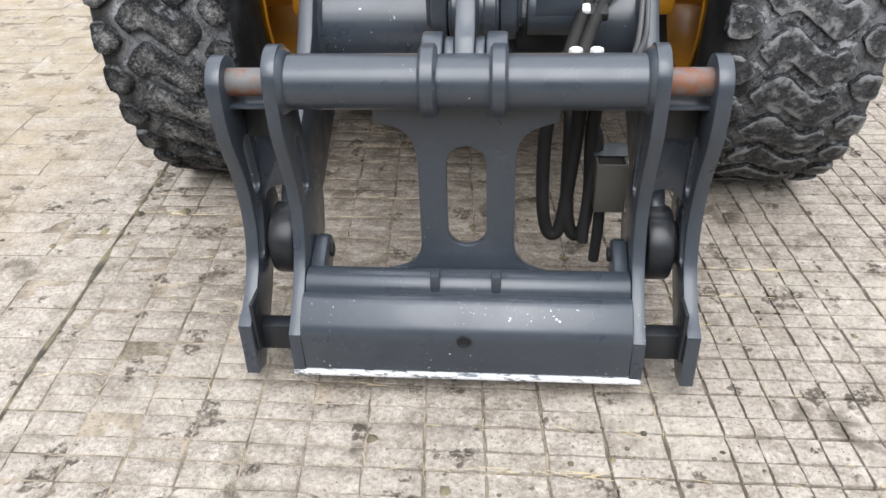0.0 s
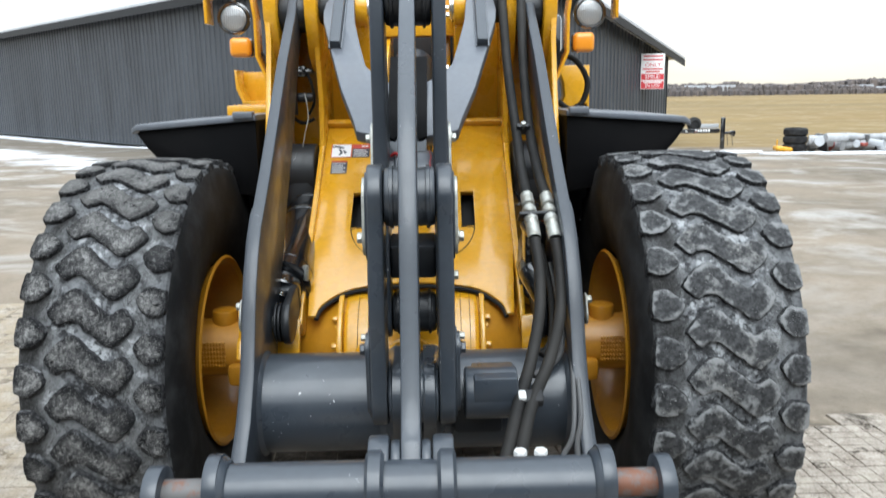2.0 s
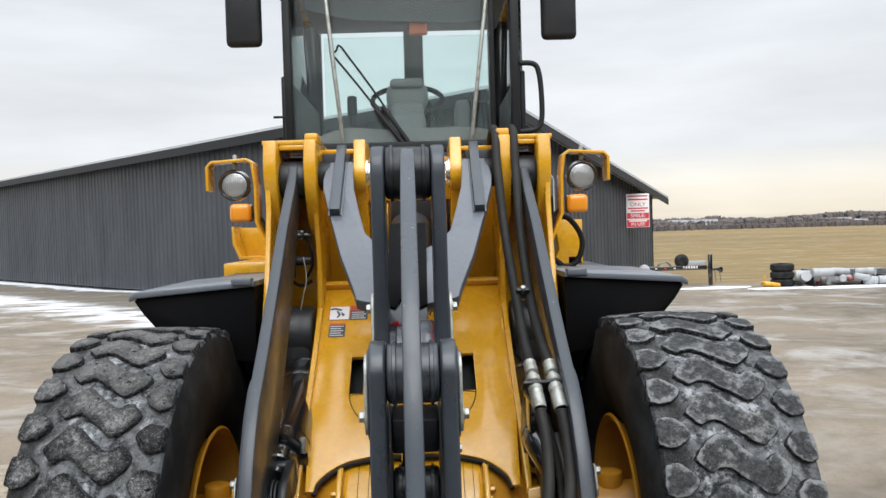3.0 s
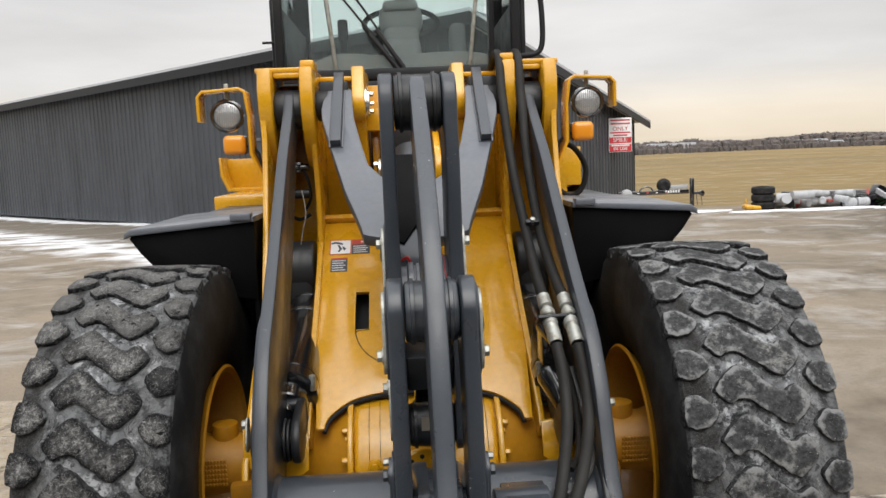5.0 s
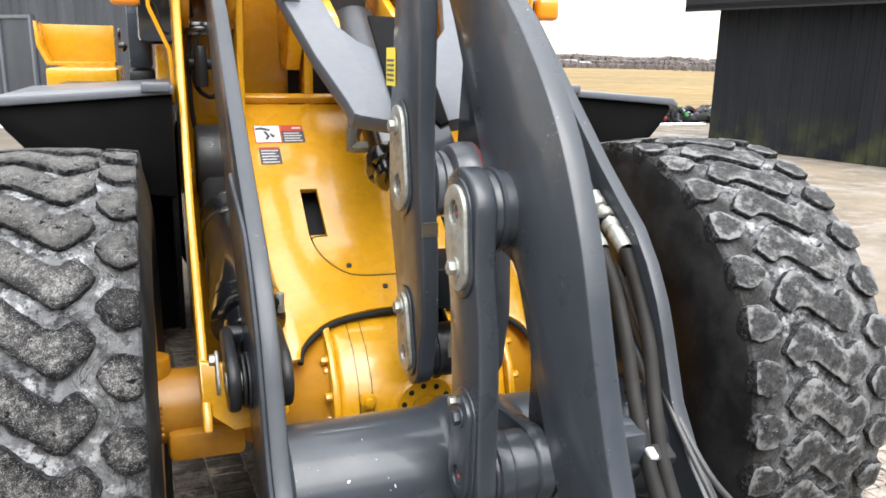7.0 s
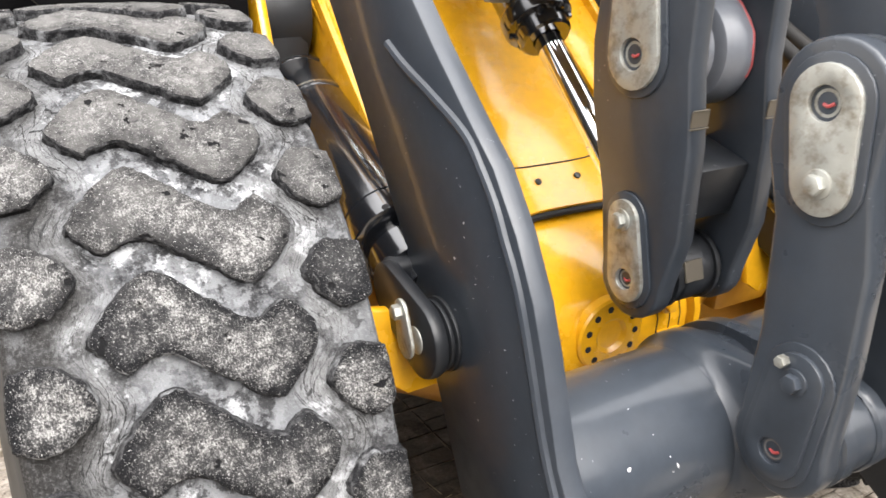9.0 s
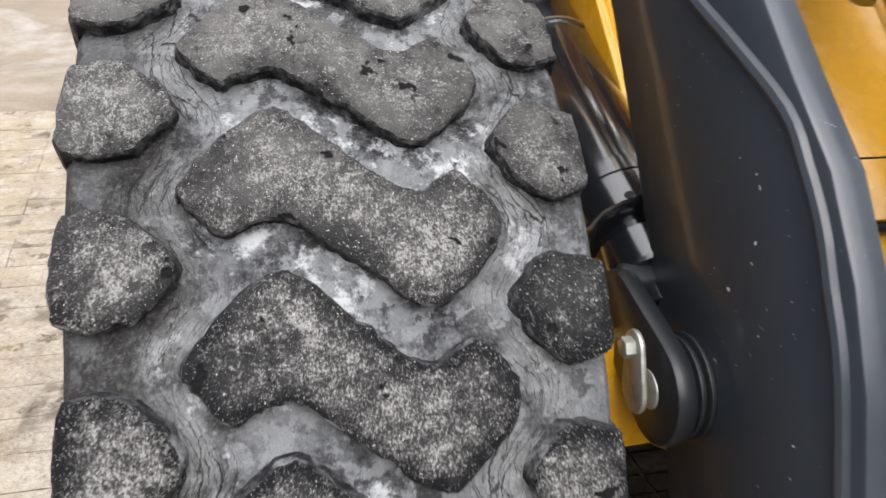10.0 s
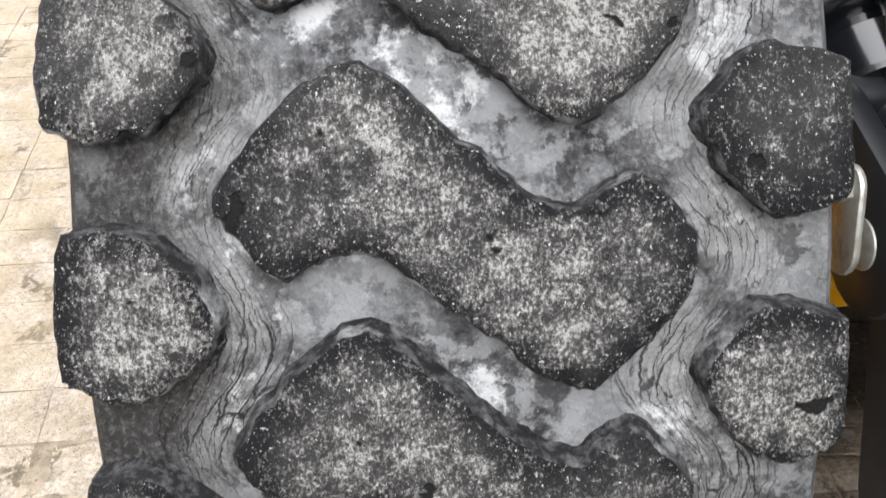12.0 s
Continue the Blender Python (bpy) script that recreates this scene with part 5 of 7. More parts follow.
part("link_foot", plate([(-0.072, 0.06), (0.072, 0.06), (0.072, 0.18), (0.045, 0.165), (0.0, 0.25), (-0.045, 0.165), (-0.072, 0.18)], 0.006, (), 0.002, yoke_m @ Matrix.Translation((0, 0, 0.002))), M_GREY, yoke)

# tilt cylinder
t0, t1 = Vector((0, 2.588, 0.995)), Vector((0, 3.72, 1.90))
td = (t1 - t0).normalized()
tilt = part("tilt_cylinder", lathe([(0, 0), (0, 0.062), (0.03, 0.075), (0.10, 0.075), (0.11, 0.088), (0.16, 0.088), (0.17, 0.078), (0.2, 0.078), (0.21, 0.096), (0.68, 0.096), (0.70, 0)], t0 + td * 0.74, t1, 36), M_GREY_SHADED, loader, "grey tilt cylinder under the guide link")
gland = part("gland", lathe([(0, 0.036), (0, 0.060), (0.006, 0.066), (0.040, 0.068), (0.044, 0.084), (0.050, 0.088), (0.085, 0.088), (0.092, 0.082), (0.10, 0.080), (0.26, 0.080), (0.262, 0.07)], t0 + td * 0.635, t1, 40), M_BLACK, tilt, "black cylinder head")
side_a = Vector((1, 0, 0))
side_b = td.cross(side_a)
for i in range(8):
    o = (side_a * math.cos(i * math.pi / 4 + 0.3) + side_b * math.sin(i * math.pi / 4 + 0.3)) * 0.074
    part("head_bolt", rod(t0 + td * 0.668 + o, t0 + td * 0.684 + o, 0.0085, 0.002, 6), M_BLACK, gland)
part("chrome_rod", rod(t0 + td * 0.06, t0 + td * 0.66, 0.034, 0.004), M_CHROME, tilt, "bright chrome piston rod")
f0 = t0 + td * 0.745 + Vector((-0.078, -0.02, 0.03))
part("hose_fitting", join(rod(f0, f0 + Vector((-0.05, 0.0, 0.0)), 0.020, 0.003, 6), rod(f0 + Vector((-0.05, 0, -0.015)), f0 + Vector((-0.05, 0, 0.06)), 0.017, 0.003, 6), rod(f0 + Vector((-0.05, 0, 0.055)), f0 + Vector((-0.05, 0.01, 0.12)), 0.013, 0.002, 14)), M_ZINC, tilt)

# ---------------------------------------------------------------- quick coupler on the boom's end
coupler = part("quick_coupler", lathe([(0, 0), (0, 0.067), (0.90, 0.067), (0.90, 0)], (-0.45, 1.605, 0.842), (0.45, 1.605, 0.842), 48), M_GREY, loader, "slate grey quick coupler bracket with scraped lower edge", BOOM)
cp_line = circle((1.605, 0.855), 0.078, 12, radians(10), radians(170), True) + curve2([(1.527, 0.80), (1.535, 0.72), (1.575, 0.60), (1.595, 0.48), (1.565, 0.36), (1.490, 0.26), (1.432, 0.215), (1.415, 0.20)], 3) + [(1.412, 0.060), (1.50, 0.052), (1.60, 0.10), (1.72, 0.24)] + curve2([(1.80, 0.30), (1.835, 0.40), (1.80, 0.50), (1.735, 0.58), (1.70, 0.70), (1.69, 0.80)], 3)
outer_cp = circle((1.605, 0.835), 0.072, 12, radians(10), radians(170), True) + curve2([(1.533, 0.78), (1.545, 0.70), (1.590, 0.58), (1.605, 0.46), (1.580, 0.34), (1.500, 0.25), (1.445, 0.225)], 3) + [(1.428, 0.215), (1.425, 0.050), (1.485, 0.034), (1.53, 0.075), (1.60, 0.14), (1.70, 0.25)] + curve2([(1.79, 0.30), (1.825, 0.40), (1.79, 0.50), (1.735, 0.58), (1.70, 0.70), (1.685, 0.80)], 3)
slot_hi, slot_lo = pill((1.648, 0.650), (1.668, 0.525), 0.028, 0.026, 8), pill((1.655, 0.445), (1.615, 0.335), 0.027, 0.022, 8)
for s in (-1, 1):
    def side(bm):
        return mirror_x(bm) if s < 0 else bm
    part("inner_plate", side(side_plate(cp_line, 0.440, 0.473, [slot_hi], 0.006)), M_GREY, coupler, "", BOOM)
    part("outer_plate", side(side_plate(outer_cp, 0.578, 0.614, [slot_hi, slot_lo], 0.006)), M_GREY, coupler, "", BOOM)
    part("weld_ring", lathe([(0, 0.066), (0, 0.082), (0.012, 0.074), (0.016, 0.066)], (s * 0.44, 1.605, 0.845), (s * 0.3, 1.605, 0.845), 40), M_GREY, coupler, "", BOOM)
    part("attachment_pin", rod((s * 0.470, 1.605, 0.842), (s * 0.582, 1.605, 0.842), 0.034, 0.002, 28), M_PIN, coupler, "rusty steel attachment pin", BOOM)
    part("pin_guard", box((s * 0.526, 1.625, 0.785), (0.108, 0.09, 0.010), 0.002), M_GREY, coupler, "", BOOM)
    part("spacer_plate", moved(plate(curve2([(-0.053, 0.10), (-0.053, -0.10)], 1) + circle((0, -0.135), 0.050, 10, math.pi, 0, True) + [(0.053, -0.10), (0.053, 0.10)], 0.016, (), 0.003), Matrix.Translation((s * 0.526, 1.735, 0.58)) @ Matrix.Rotation(radians(82), 4, "X")), M_GREY, coupler, "", BOOM)
    part("upper_web", box((s * 0.526, 1.675, 0.73), (0.104, 0.012, 0.13), 0.002), M_DARK, coupler, "", BOOM)
    part("arm_boss", join(rod((s * 0.476, 1.72, 0.322), (s * 0.576, 1.72, 0.322), 0.066, 0.008, 32), rod((s * 0.488, 1.72, 0.322), (s * 0.562, 1.72, 0.322), 0.106, 0.014, 36), rod((s * 0.540, 1.72, 0.322), (s * 0.550, 1.72, 0.322), 0.092, 0.004, 36)), M_DARK, coupler, "", BOOM)
    part("foot_bar", box((s * 0.526, 1.50, 0.14), (0.104, 0.05, 0.085), 0.006), M_DARK, coupler, "", BOOM)
    part("foot_block", box((s * 0.572, 1.480, 0.20), (0.012, 0.085, 0.16), 0.005), M_DARK, coupler, "", BOOM)
    part("foot_hole", rod((s * 0.5645, 1.47, 0.24), (s * 0.568, 1.47, 0.24), 0.012, 0.001, 14), M_RECESS, coupler, "", BOOM)
    part("collar", lathe([(0, 0.066), (0, 0.078), (0.008, 0.088), (0.036, 0.088), (0.044, 0.078), (0.044, 0.066)], (s * 0.062, 1.605, 0.845), (s * 0.2, 1.605, 0.845), 40), M_GREY, coupler, "", BOOM)
    part("lever_ear", side(side_plate(circle((1.672, 0.868), 0.072, 12, radians(-20), radians(160), True) + [(1.60, 0.80), (1.69, 0.78)], 0.052, 0.104, (), 0.008)), M_GREY, coupler, "", BOOM)
    part("tab", box((s * 0.082, 1.532, 0.306), (0.026, 0.04, 0.056), 0.005), M_GREY, coupler, "", BOOM)
    part("end_stop", side(side_plate(pill((1.685, 0.300), (1.575, 0.235), 0.046, 0.062, 12), 0.398, 0.440, (), 0.010)), M_GREY, coupler, "", BOOM)
    part("stop_hole", rod((s * 0.390, 1.685, 0.300), (s * 0.3985, 1.685, 0.300), 0.020, 0.002, 20), M_RECESS, coupler, "", BOOM)
part("lower_beam", side_plate([(1.415, 0.086), (1.411, 0.190), (1.412, 0.208), (1.417, 0.222), (1.427, 0.236), (1.462, 0.272), (1.474, 0.281), (1.488, 0.285), (1.502, 0.282), (1.516, 0.274), (1.545, 0.262), (1.60, 0.25), (1.60, 0.12), (1.50, 0.086)], -0.440, 0.440, (), 0.005), M_GREY, coupler, "folded grey lower beam", BOOM)
part("beam_rod", rod((-0.438, 1.560, 0.268), (0.438, 1.560, 0.268), 0.050, 0.004, 36), M_GREY, coupler, "", BOOM)
part("wear_edge", box((0, 1.425, 0.072), (0.946, 0.034, 0.017), 0.004), M_SCRAPED, coupler, "lower edge scraped to bright steel", BOOM)
part("beam_hole", lathe([(0, 0), (0, 0.013), (0.003, 0.015), (0.003, 0.018), (0, 0.020)], (0.0, 1.4095, 0.198), (0.0, 1.30, 0.198), 24), M_RECESS, coupler, "", BOOM)


def paint_chips(parent, spot, count, seed, small=0.0012, large=0.0035):
    """Flakes of lost paint; spot(rng) gives a place and two directions in the surface."""
    rng = random.Random(seed)
    bm = bmesh.new()
    for _ in range(count):
        c, u, v = spot(rng)
        a = rng.uniform(0, math.pi)
        u, v = u * math.cos(a) + v * math.sin(a), v * math.cos(a) - u * math.sin(a)
        r, slim = rng.uniform(small, large) * (1 + 1.5 * (rng.random() > 0.88)), rng.uniform(0.35, 0.8)
        bm.faces.new([bm.verts.new(c + u * r * rng.uniform(0.7, 1.2) * math.cos(t) + v * r * slim * rng.uniform(0.6, 1.2) * math.sin(t)) for t in (0, 1.1, 2.2, 3.3, 4.3, 5.3)])
    return part("paint_chips", bm, M_CHIP, parent, "", BOOM, "stuff")


def on_fold(rng):
    f = 1.0 - rng.random() ** 2.0 * 0.9
    x = rng.uniform(-0.02, 0.30) if rng.random() < 0.8 else rng.uniform(-0.43, 0.43)
    return Vector((x, 1.4262 + 0.035 * f, 0.2362 + 0.036 * f)), Vector((1, 0, 0)), Vector((0, 0.697, 0.717))


def on_front(rng):
    return Vector((rng.uniform(-0.43, 0.43), 1.4108, 0.098 + 0.085 * rng.random() ** 2)), Vector((1, 0, 0)), Vector((0, 0, 1))


def on_arm(rng):
    z = rng.uniform(0.70, 1.35)
    return Vector((-0.5456, 2.33 + 0.5 * (z - 0.9) + rng.uniform(-0.02, 0.20), z)), Vector((0, 1, 0)), Vector((0, 0, 1))


def on_tube(rng):
    a, x = radians(rng.uniform(100, 200)), rng.uniform(-0.48, -0.25) if rng.random() < 0.6 else rng.uniform(0.33, 0.48)
    return Vector((x, 2.42 + 0.1648 * math.cos(a), 0.733 + 0.1648 * math.sin(a))), Vector((1, 0, 0)), Vector((0, -math.sin(a), math.cos(a)))


paint_chips(coupler, on_fold, 46, 5, 0.0006, 0.0021)
paint_chips(coupler, on_front, 34, 6, 0.0006, 0.0015)
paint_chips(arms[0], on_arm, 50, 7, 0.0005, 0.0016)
paint_chips(tube, on_tube, 30, 8, 0.0008, 0.0026)
web = [(0.128, 0.62), (0.128, 0.36)] + curve2([(0.135, 0.325), (0.165, 0.285), (0.235, 0.262)], 3) + [(0.235, 0.245), (-0.235, 0.245)] + curve2([(-0.235, 0.262), (-0.165, 0.285), (-0.135, 0.325), (-0.128, 0.36)], 3) + [(-0.128, 0.62)] + curve2([(-0.135, 0.665), (-0.165, 0.70), (-0.235, 0.725)], 3) + [(-0.235, 0.80), (0.235, 0.80)] + curve2([(0.235, 0.725), (0.165, 0.70), (0.135, 0.665)], 3)
part("web_plate", plate(web, 0.022, [pill((0, 0.405), (0, 0.605), 0.052, 0.052, 10)], 0.004, Matrix.Translation((0, 1.655, 0)) @ Matrix.Rotation(radians(90), 4, "X")), M_GREY, coupler, "grey web plate with a long slot", BOOM)
for x in (0.265, 0.315):
    part("cap_bolt", rod((x, 1.664, 0.872), (x, 1.664, 0.904), 0.0165, 0.004, 6), M_BRUSH, coupler, "white plastic cap", BOOM)
# connector box that hangs on the coupler
boxy = part("connector_box", join(box((0.383, 1.695, 0.505), (0.080, 0.006, 0.145), 0.002), box((0.383, 1.755, 0.505), (0.080, 0.006, 0.145), 0.002), box((0.345, 1.725, 0.505), (0.006, 0.06, 0.145), 0.002), box((0.421, 1.725, 0.505), (0.006, 0.06, 0.145), 0.002)), mat("olive_grey_box", (0.045, 0.042, 0.036), 0.45), coupler, "open olive grey connector box", BOOM)
part("box_flap", box((0.383, 1.765, 0.585), (0.09, 0.05, 0.006), 0.002, 2, pose(0, 0, 0, 20, 0, 0)), M_DARK, boxy, "", BOOM)

# ---------------------------------------------------------------- hoses
for i, (dx, dy) in enumerate(((0.0, 0.0), (0.068, -0.012))):
    hose = part("hydraulic_hose", pipe([(0.405 + dx * 1.2, 4.05, 2.20), (0.405 + dx * 1.2, 3.90, 2.28), (0.405 + dx * 1.2, 3.68, 2.335), (0.403 + dx * 1.2, 3.53, 2.29), (0.400 + dx * 1.2, 3.45, 2.15), (0.41 + dx, 3.30, 1.86), (0.425 + dx * 0.8, 3.06, 1.60), (0.425 + dx * 0.9, 2.84, 1.46), (0.428 + dx, 2.70 + dy, 1.385)], 0.0195, 6, 14), M_HOSE, loader, "black rubber hydraulic hose")
    low = [(0.437 + dx, 2.52 + dy, 1.262), (0.445 + dx, 2.45, 1.17), (0.435 + dx, 2.36, 1.05), (0.395 + dx * 0.85, 2.24, 0.93), (0.345 + dx * 0.6, 2.10, 0.855)]
    low += [(0.30 + dx * 0.55, 1.95, 0.78), (0.265 + dx * 0.7, 1.86, 0.70), (0.243 + dx * 1.0, 1.81, 0.60), (0.243 + dx * 1.0, 1.79, 0.42), (0.256 + dx, 1.79, 0.325), (0.276 + dx, 1.79, 0.302), (0.296 + dx, 1.79, 0.33), (0.312 + dx * 0.9, 1.79, 0.45), (0.326 + dx * 0.6, 1.78, 0.62), (0.33 + dx * 0.6, 1.74, 0.78)]
    part("lower_hose", pipe(low, 0.019, 5, 14), M_HOSE, hose)
    a, b = Vector((0.428 + dx, 2.70 + dy, 1.387)), Vector((0.437 + dx, 2.52 + dy, 1.264))
    n = (b - a).length
    part("fitting", lathe([(0, 0.0235), (0.010, 0.0215), (0.016, 0.0232), (0.024, 0.0225), (0.030, 0.0245), (0.038, 0.0225), (0.050, 0.0245), (0.055, 0.0155), (0.068, 0.0155), (0.069, 0.0240), (0.078, 0.0260), (0.092, 0.0260), (0.096, 0.023), (0.098, 0.016), (0.108, 0.016), (0.110, 0.0235), (0.118, 0.0255), (0.136, 0.0255), (0.142, 0.020), (0.152, 0.0185), (0.154, 0.0245), (0.164, 0.0225), (0.172, 0.0245), (0.180, 0.0225), (0.190, 0.0245), (n, 0.0225)], a, b, 12), M_ZINC, hose, "pale zinc hose fitting")
clamp = part("hose_clamp", box((0.452, 3.05, 1.607), (0.055, 0.02, 0.05), 0.006, 2, pose(0, 0, 0, 40, 0, 0)), M_DARK, loader)
part("clamp_screw", rod((0.452, 3.045, 1.612), (0.452, 3.028, 1.634), 0.011, 0.002, 6), M_ZINC, clamp)
part("fitting_bracket", box((0.468, 2.612, 1.328), (0.16, 0.012, 0.05), 0.004, 2, pose(0, 0, 0, 50, 0, 8)), M_DARK, loader)
part("hose_tie", box((0.352, 2.098, 0.862), (0.024, 0.034, 0.036), 0.006, 2, pose(0, 0, 0, 25, 0, 0)), M_BRUSH, loader, "white plastic hose tie")
part("hose_tie", box((0.378, 2.105, 0.858), (0.075, 0.05, 0.032), 0.008, 2, pose(0, 0, 0, 25, 0, 0)), M_PLASTIC, loader)
for pts, r in (([(0.50, 2.60, 1.16), (0.52, 2.48, 1.02), (0.51, 2.36, 0.93), (0.46, 2.27, 0.90), (0.40, 2.22, 0.885)], 0.010), ([(0.515, 2.55, 1.20), (0.535, 2.40, 1.0), (0.53, 2.26, 0.87), (0.50, 2.06, 0.77), (0.44, 1.90, 0.76), (0.43, 1.74, 0.80)], 0.008), ([(0.525, 2.52, 1.18), (0.545, 2.36, 0.95), (0.535, 2.14, 0.80), (0.49, 1.94, 0.79), (0.46, 1.74, 0.82)], 0.008), ([(0.47, 2.62, 1.22), (0.49, 2.50, 1.08), (0.48, 2.40, 0.95), (0.44, 2.34, 0.91)], 0.011), ([(0.36, 1.80, 0.66), (0.385, 1.78, 0.60), (0.365, 1.75, 0.42), (0.36, 1.74, 0.31)], 0.016), ([(0.40, 1.74, 0.43), (0.40, 1.74, 0.36), (0.395, 1.74, 0.25)], 0.016)):
    if r in (0.008, 0.010):
        part("steel_tube", pipe(pts, r, 6, 10), M_TUBE, loader, "thin bare steel tube along the boom")
    else:
        part("cable", pipe(pts, r, 6, 10), M_HOSE, loader, "thin black cable along the boom")
valve = part("valve_block", join(box((0.47, 2.82, 1.20), (0.08, 0.10, 0.16), 0.01), rod((0.45, 2.76, 1.10), (0.50, 2.66, 1.02), 0.05, 0.008), rod((0.44, 2.80, 1.27), (0.48, 2.72, 1.22), 0.03, 0.006)), M_BLACK, loader, "black hydraulic valve block")
for a, b in (((-0.60, 3.66, 1.74), (-0.47, 3.66, 1.74)), ((-0.56, 3.62, 1.66), (-0.56, 3.62, 1.80))):
    part("sensor", rod(a, b, 0.022, 0.004), M_DARK, loader)
part("sensor_rod", pipe([(-0.50, 3.60, 1.76), (-0.485, 3.58, 1.66), (-0.50, 3.56, 1.58), (-0.515, 3.55, 1.50)], 0.0026, 5, 8), M_ZINC, loader)
part("grommet", rod((-0.50, 3.918, 1.42), (-0.50, 3.90, 1.42), 0.055, 0.006), M_BLACK, loader)
for z in (1.05, 1.35, 1.68):
    for s in (-1, 1):
        part("bolt", rod((s * 0.620, 3.35 + (z - 1.05) * 0.75 + 0.1, z), (s * 0.604, 3.35 + (z - 1.05) * 0.75 + 0.1, z), 0.012, 0.003, 6), M_ZINC, loader)

# sensor block and looped cables inside the left tower
block = part("sensor_block", join(box((-0.555, 3.72, 1.86), (0.10, 0.06, 0.05), 0.008), rod((-0.60, 3.70, 1.86), (-0.47, 3.70, 1.86), 0.016, 0.003, 12)), M_BLACK, loader, "small black sensor block")
for pts, r in (([(-0.58, 3.70, 1.90), (-0.59, 3.66, 1.98), (-0.57, 3.68, 2.04)], 0.008), ([(-0.56, 3.70, 1.84), (-0.585, 3.66, 1.76), (-0.575, 3.67, 1.66), (-0.53, 3.70, 1.62), (-0.48, 3.72, 1.64)], 0.009), ([(-0.50, 3.70, 1.85), (-0.475, 3.66, 1.80), (-0.47, 3.68, 1.72), (-0.50, 3.70, 1.66)], 0.007), ([(-0.59, 3.72, 1.84), (-0.60, 3.68, 1.70), (-0.59, 3.70, 1.52), (-0.56, 3.74, 1.42)], 0.008)):
    part("sensor_cable", pipe(pts, r, 6, 8), M_HOSE, block)

# warning decals on the sloped panel
def decal(x0, x1, v0, v1, material, lift=0.001, parent=panel):
    return part("warning_decal", plate(rect(x0, x1, v0, v1), 0.0008, (), 0, ramp @ Matrix.Translation((0, 0, lift))), material, parent)


# ---------------------------------------------------------------- headlamps, fenders, steps
for s in (-1, 1):
    def side(bm):
        return mirror_x(bm) if s < 0 else bm
    def bar(pts, w, t):
        pts = [Vector(p) for p in pts]
        near, far = [], []
        for i, p in enumerate(pts):
            d = (pts[min(i + 1, len(pts) - 1)] - pts[max(i - 1, 0)]).normalized() * t / 2
            near.append((p.x - d.y, p.y + d.x)), far.append((p.x + d.y, p.y - d.x))
        return side(plate(near + far[::-1], w, (), 0.003, Matrix(((1, 0, 0, 0), (0, 0, 1, 3.70 - w / 2), (0, 1, 0, 0), (0, 0, 0, 1)))))
    lamp = part("headlamp_bracket", bar([(0.945, 2.08), (0.945, 2.19), (0.925, 2.212), (0.76, 2.222), (0.735, 2.205), (0.722, 2.10), (0.722, 1.93), (0.66, 1.78), (0.655, 1.66)], 0.11, 0.014), M_YELLOW, loader, "bent yellow headlamp bracket")
    c = Vector((0.825, 3.70, 2.105))
    part("headlamp", side(lathe([(0, 0), (0.0, 0.045), (0.02, 0.065), (0.06, 0.075), (0.085, 0.075), (0.09, 0.066), (0.084, 0.060)], c + Vector((0, 0.06, 0)), c + Vector((0, -0.5, 0)), 36)), M_BLACK, lamp, "round black headlamp with ribbed glass")
    lens = [lathe([(0, 0.060), (0.004, 0.053), (0.009, 0.028), (0.010, 0)], c + Vector((0, -0.018, 0)), c + Vector((0, -0.5, 0)), 36)]
    for i in range(-5, 6):
        hgt = math.sqrt(max(0.0001, 0.054 ** 2 - (i * 0.0095) ** 2))
        lens.append(box((c.x + i * 0.0095, 3.674, c.z), (0.0042, 0.004, 2 * hgt), 0.001, 1))
    glass = part("headlamp_glass", side(lens[0]), M_LENS, lamp, "ribbed clear headlamp glass")
    for rib in lens[1:]:
        part("glass_rib", side(rib), M_LENS, glass)
    part("indicator", side(box((0.795, 3.660, 1.972), (0.098, 0.06, 0.088), 0.022, 4)), M_AMBER, lamp, "amber indicator lens")
    part("indicator_base", side(box((0.782, 3.71, 1.972), (0.07, 0.04, 0.085), 0.01)), M_BLACK, lamp)
    part("lamp_stud", side(rod((0.825, 3.70, 2.17), (0.825, 3.70, 2.25), 0.010, 0.003, 8)), M_ZINC, lamp)
    part("lamp_cable", side(pipe([(0.74, 3.72, 1.97), (0.70, 3.72, 1.93), (0.685, 3.70, 1.86), (0.66, 3.69, 1.84)], 0.006, 5, 8)), M_HOSE, lamp)
    # fender: dusty top sheet over a black tapered front skirt
    skirt = [(0.665, 1.650), (1.165, 1.615), (1.178, 1.598), (1.140, 1.540), (1.080, 1.470), (1.00, 1.405), (0.88, 1.35), (0.665, 1.32)]
    fender = part("fender", side(plate(skirt, 0.80, (), 0.010, Matrix(((1, 0, 0, 0), (0, 0, 1, 3.30), (0, 1, 0, 0), (0, 0, 0, 1))))), M_FENDER, loader, "black moulded front fender with dusty top edge")
    top = [(0.66, 1.672), (1.165, 1.640), (1.190, 1.622), (1.192, 1.600), (1.170, 1.612), (0.66, 1.650)]
    part("fender_top", side(plate(top, 0.84, (), 0.006, Matrix(((1, 0, 0, 0), (0, 0, 1, 3.275), (0, 1, 0, 0), (0, 0, 0, 1))))), M_LIGHTGREY, fender)
    part("fender_lug", side(box((0.712, 3.29, 1.672), (0.085, 0.06, 0.03), 0.006)), M_LIGHTGREY, fender)
    part("wheel_arch_wall", side(box((0.93, 3.92, 1.10), (0.52, 0.03, 0.85), 0.006)), M_FENDER, loader)
    part("wheel_arch_wall", side(box((0.675, 3.62, 1.18), (0.02, 0.62, 0.62), 0.004)), M_FENDER, loader)
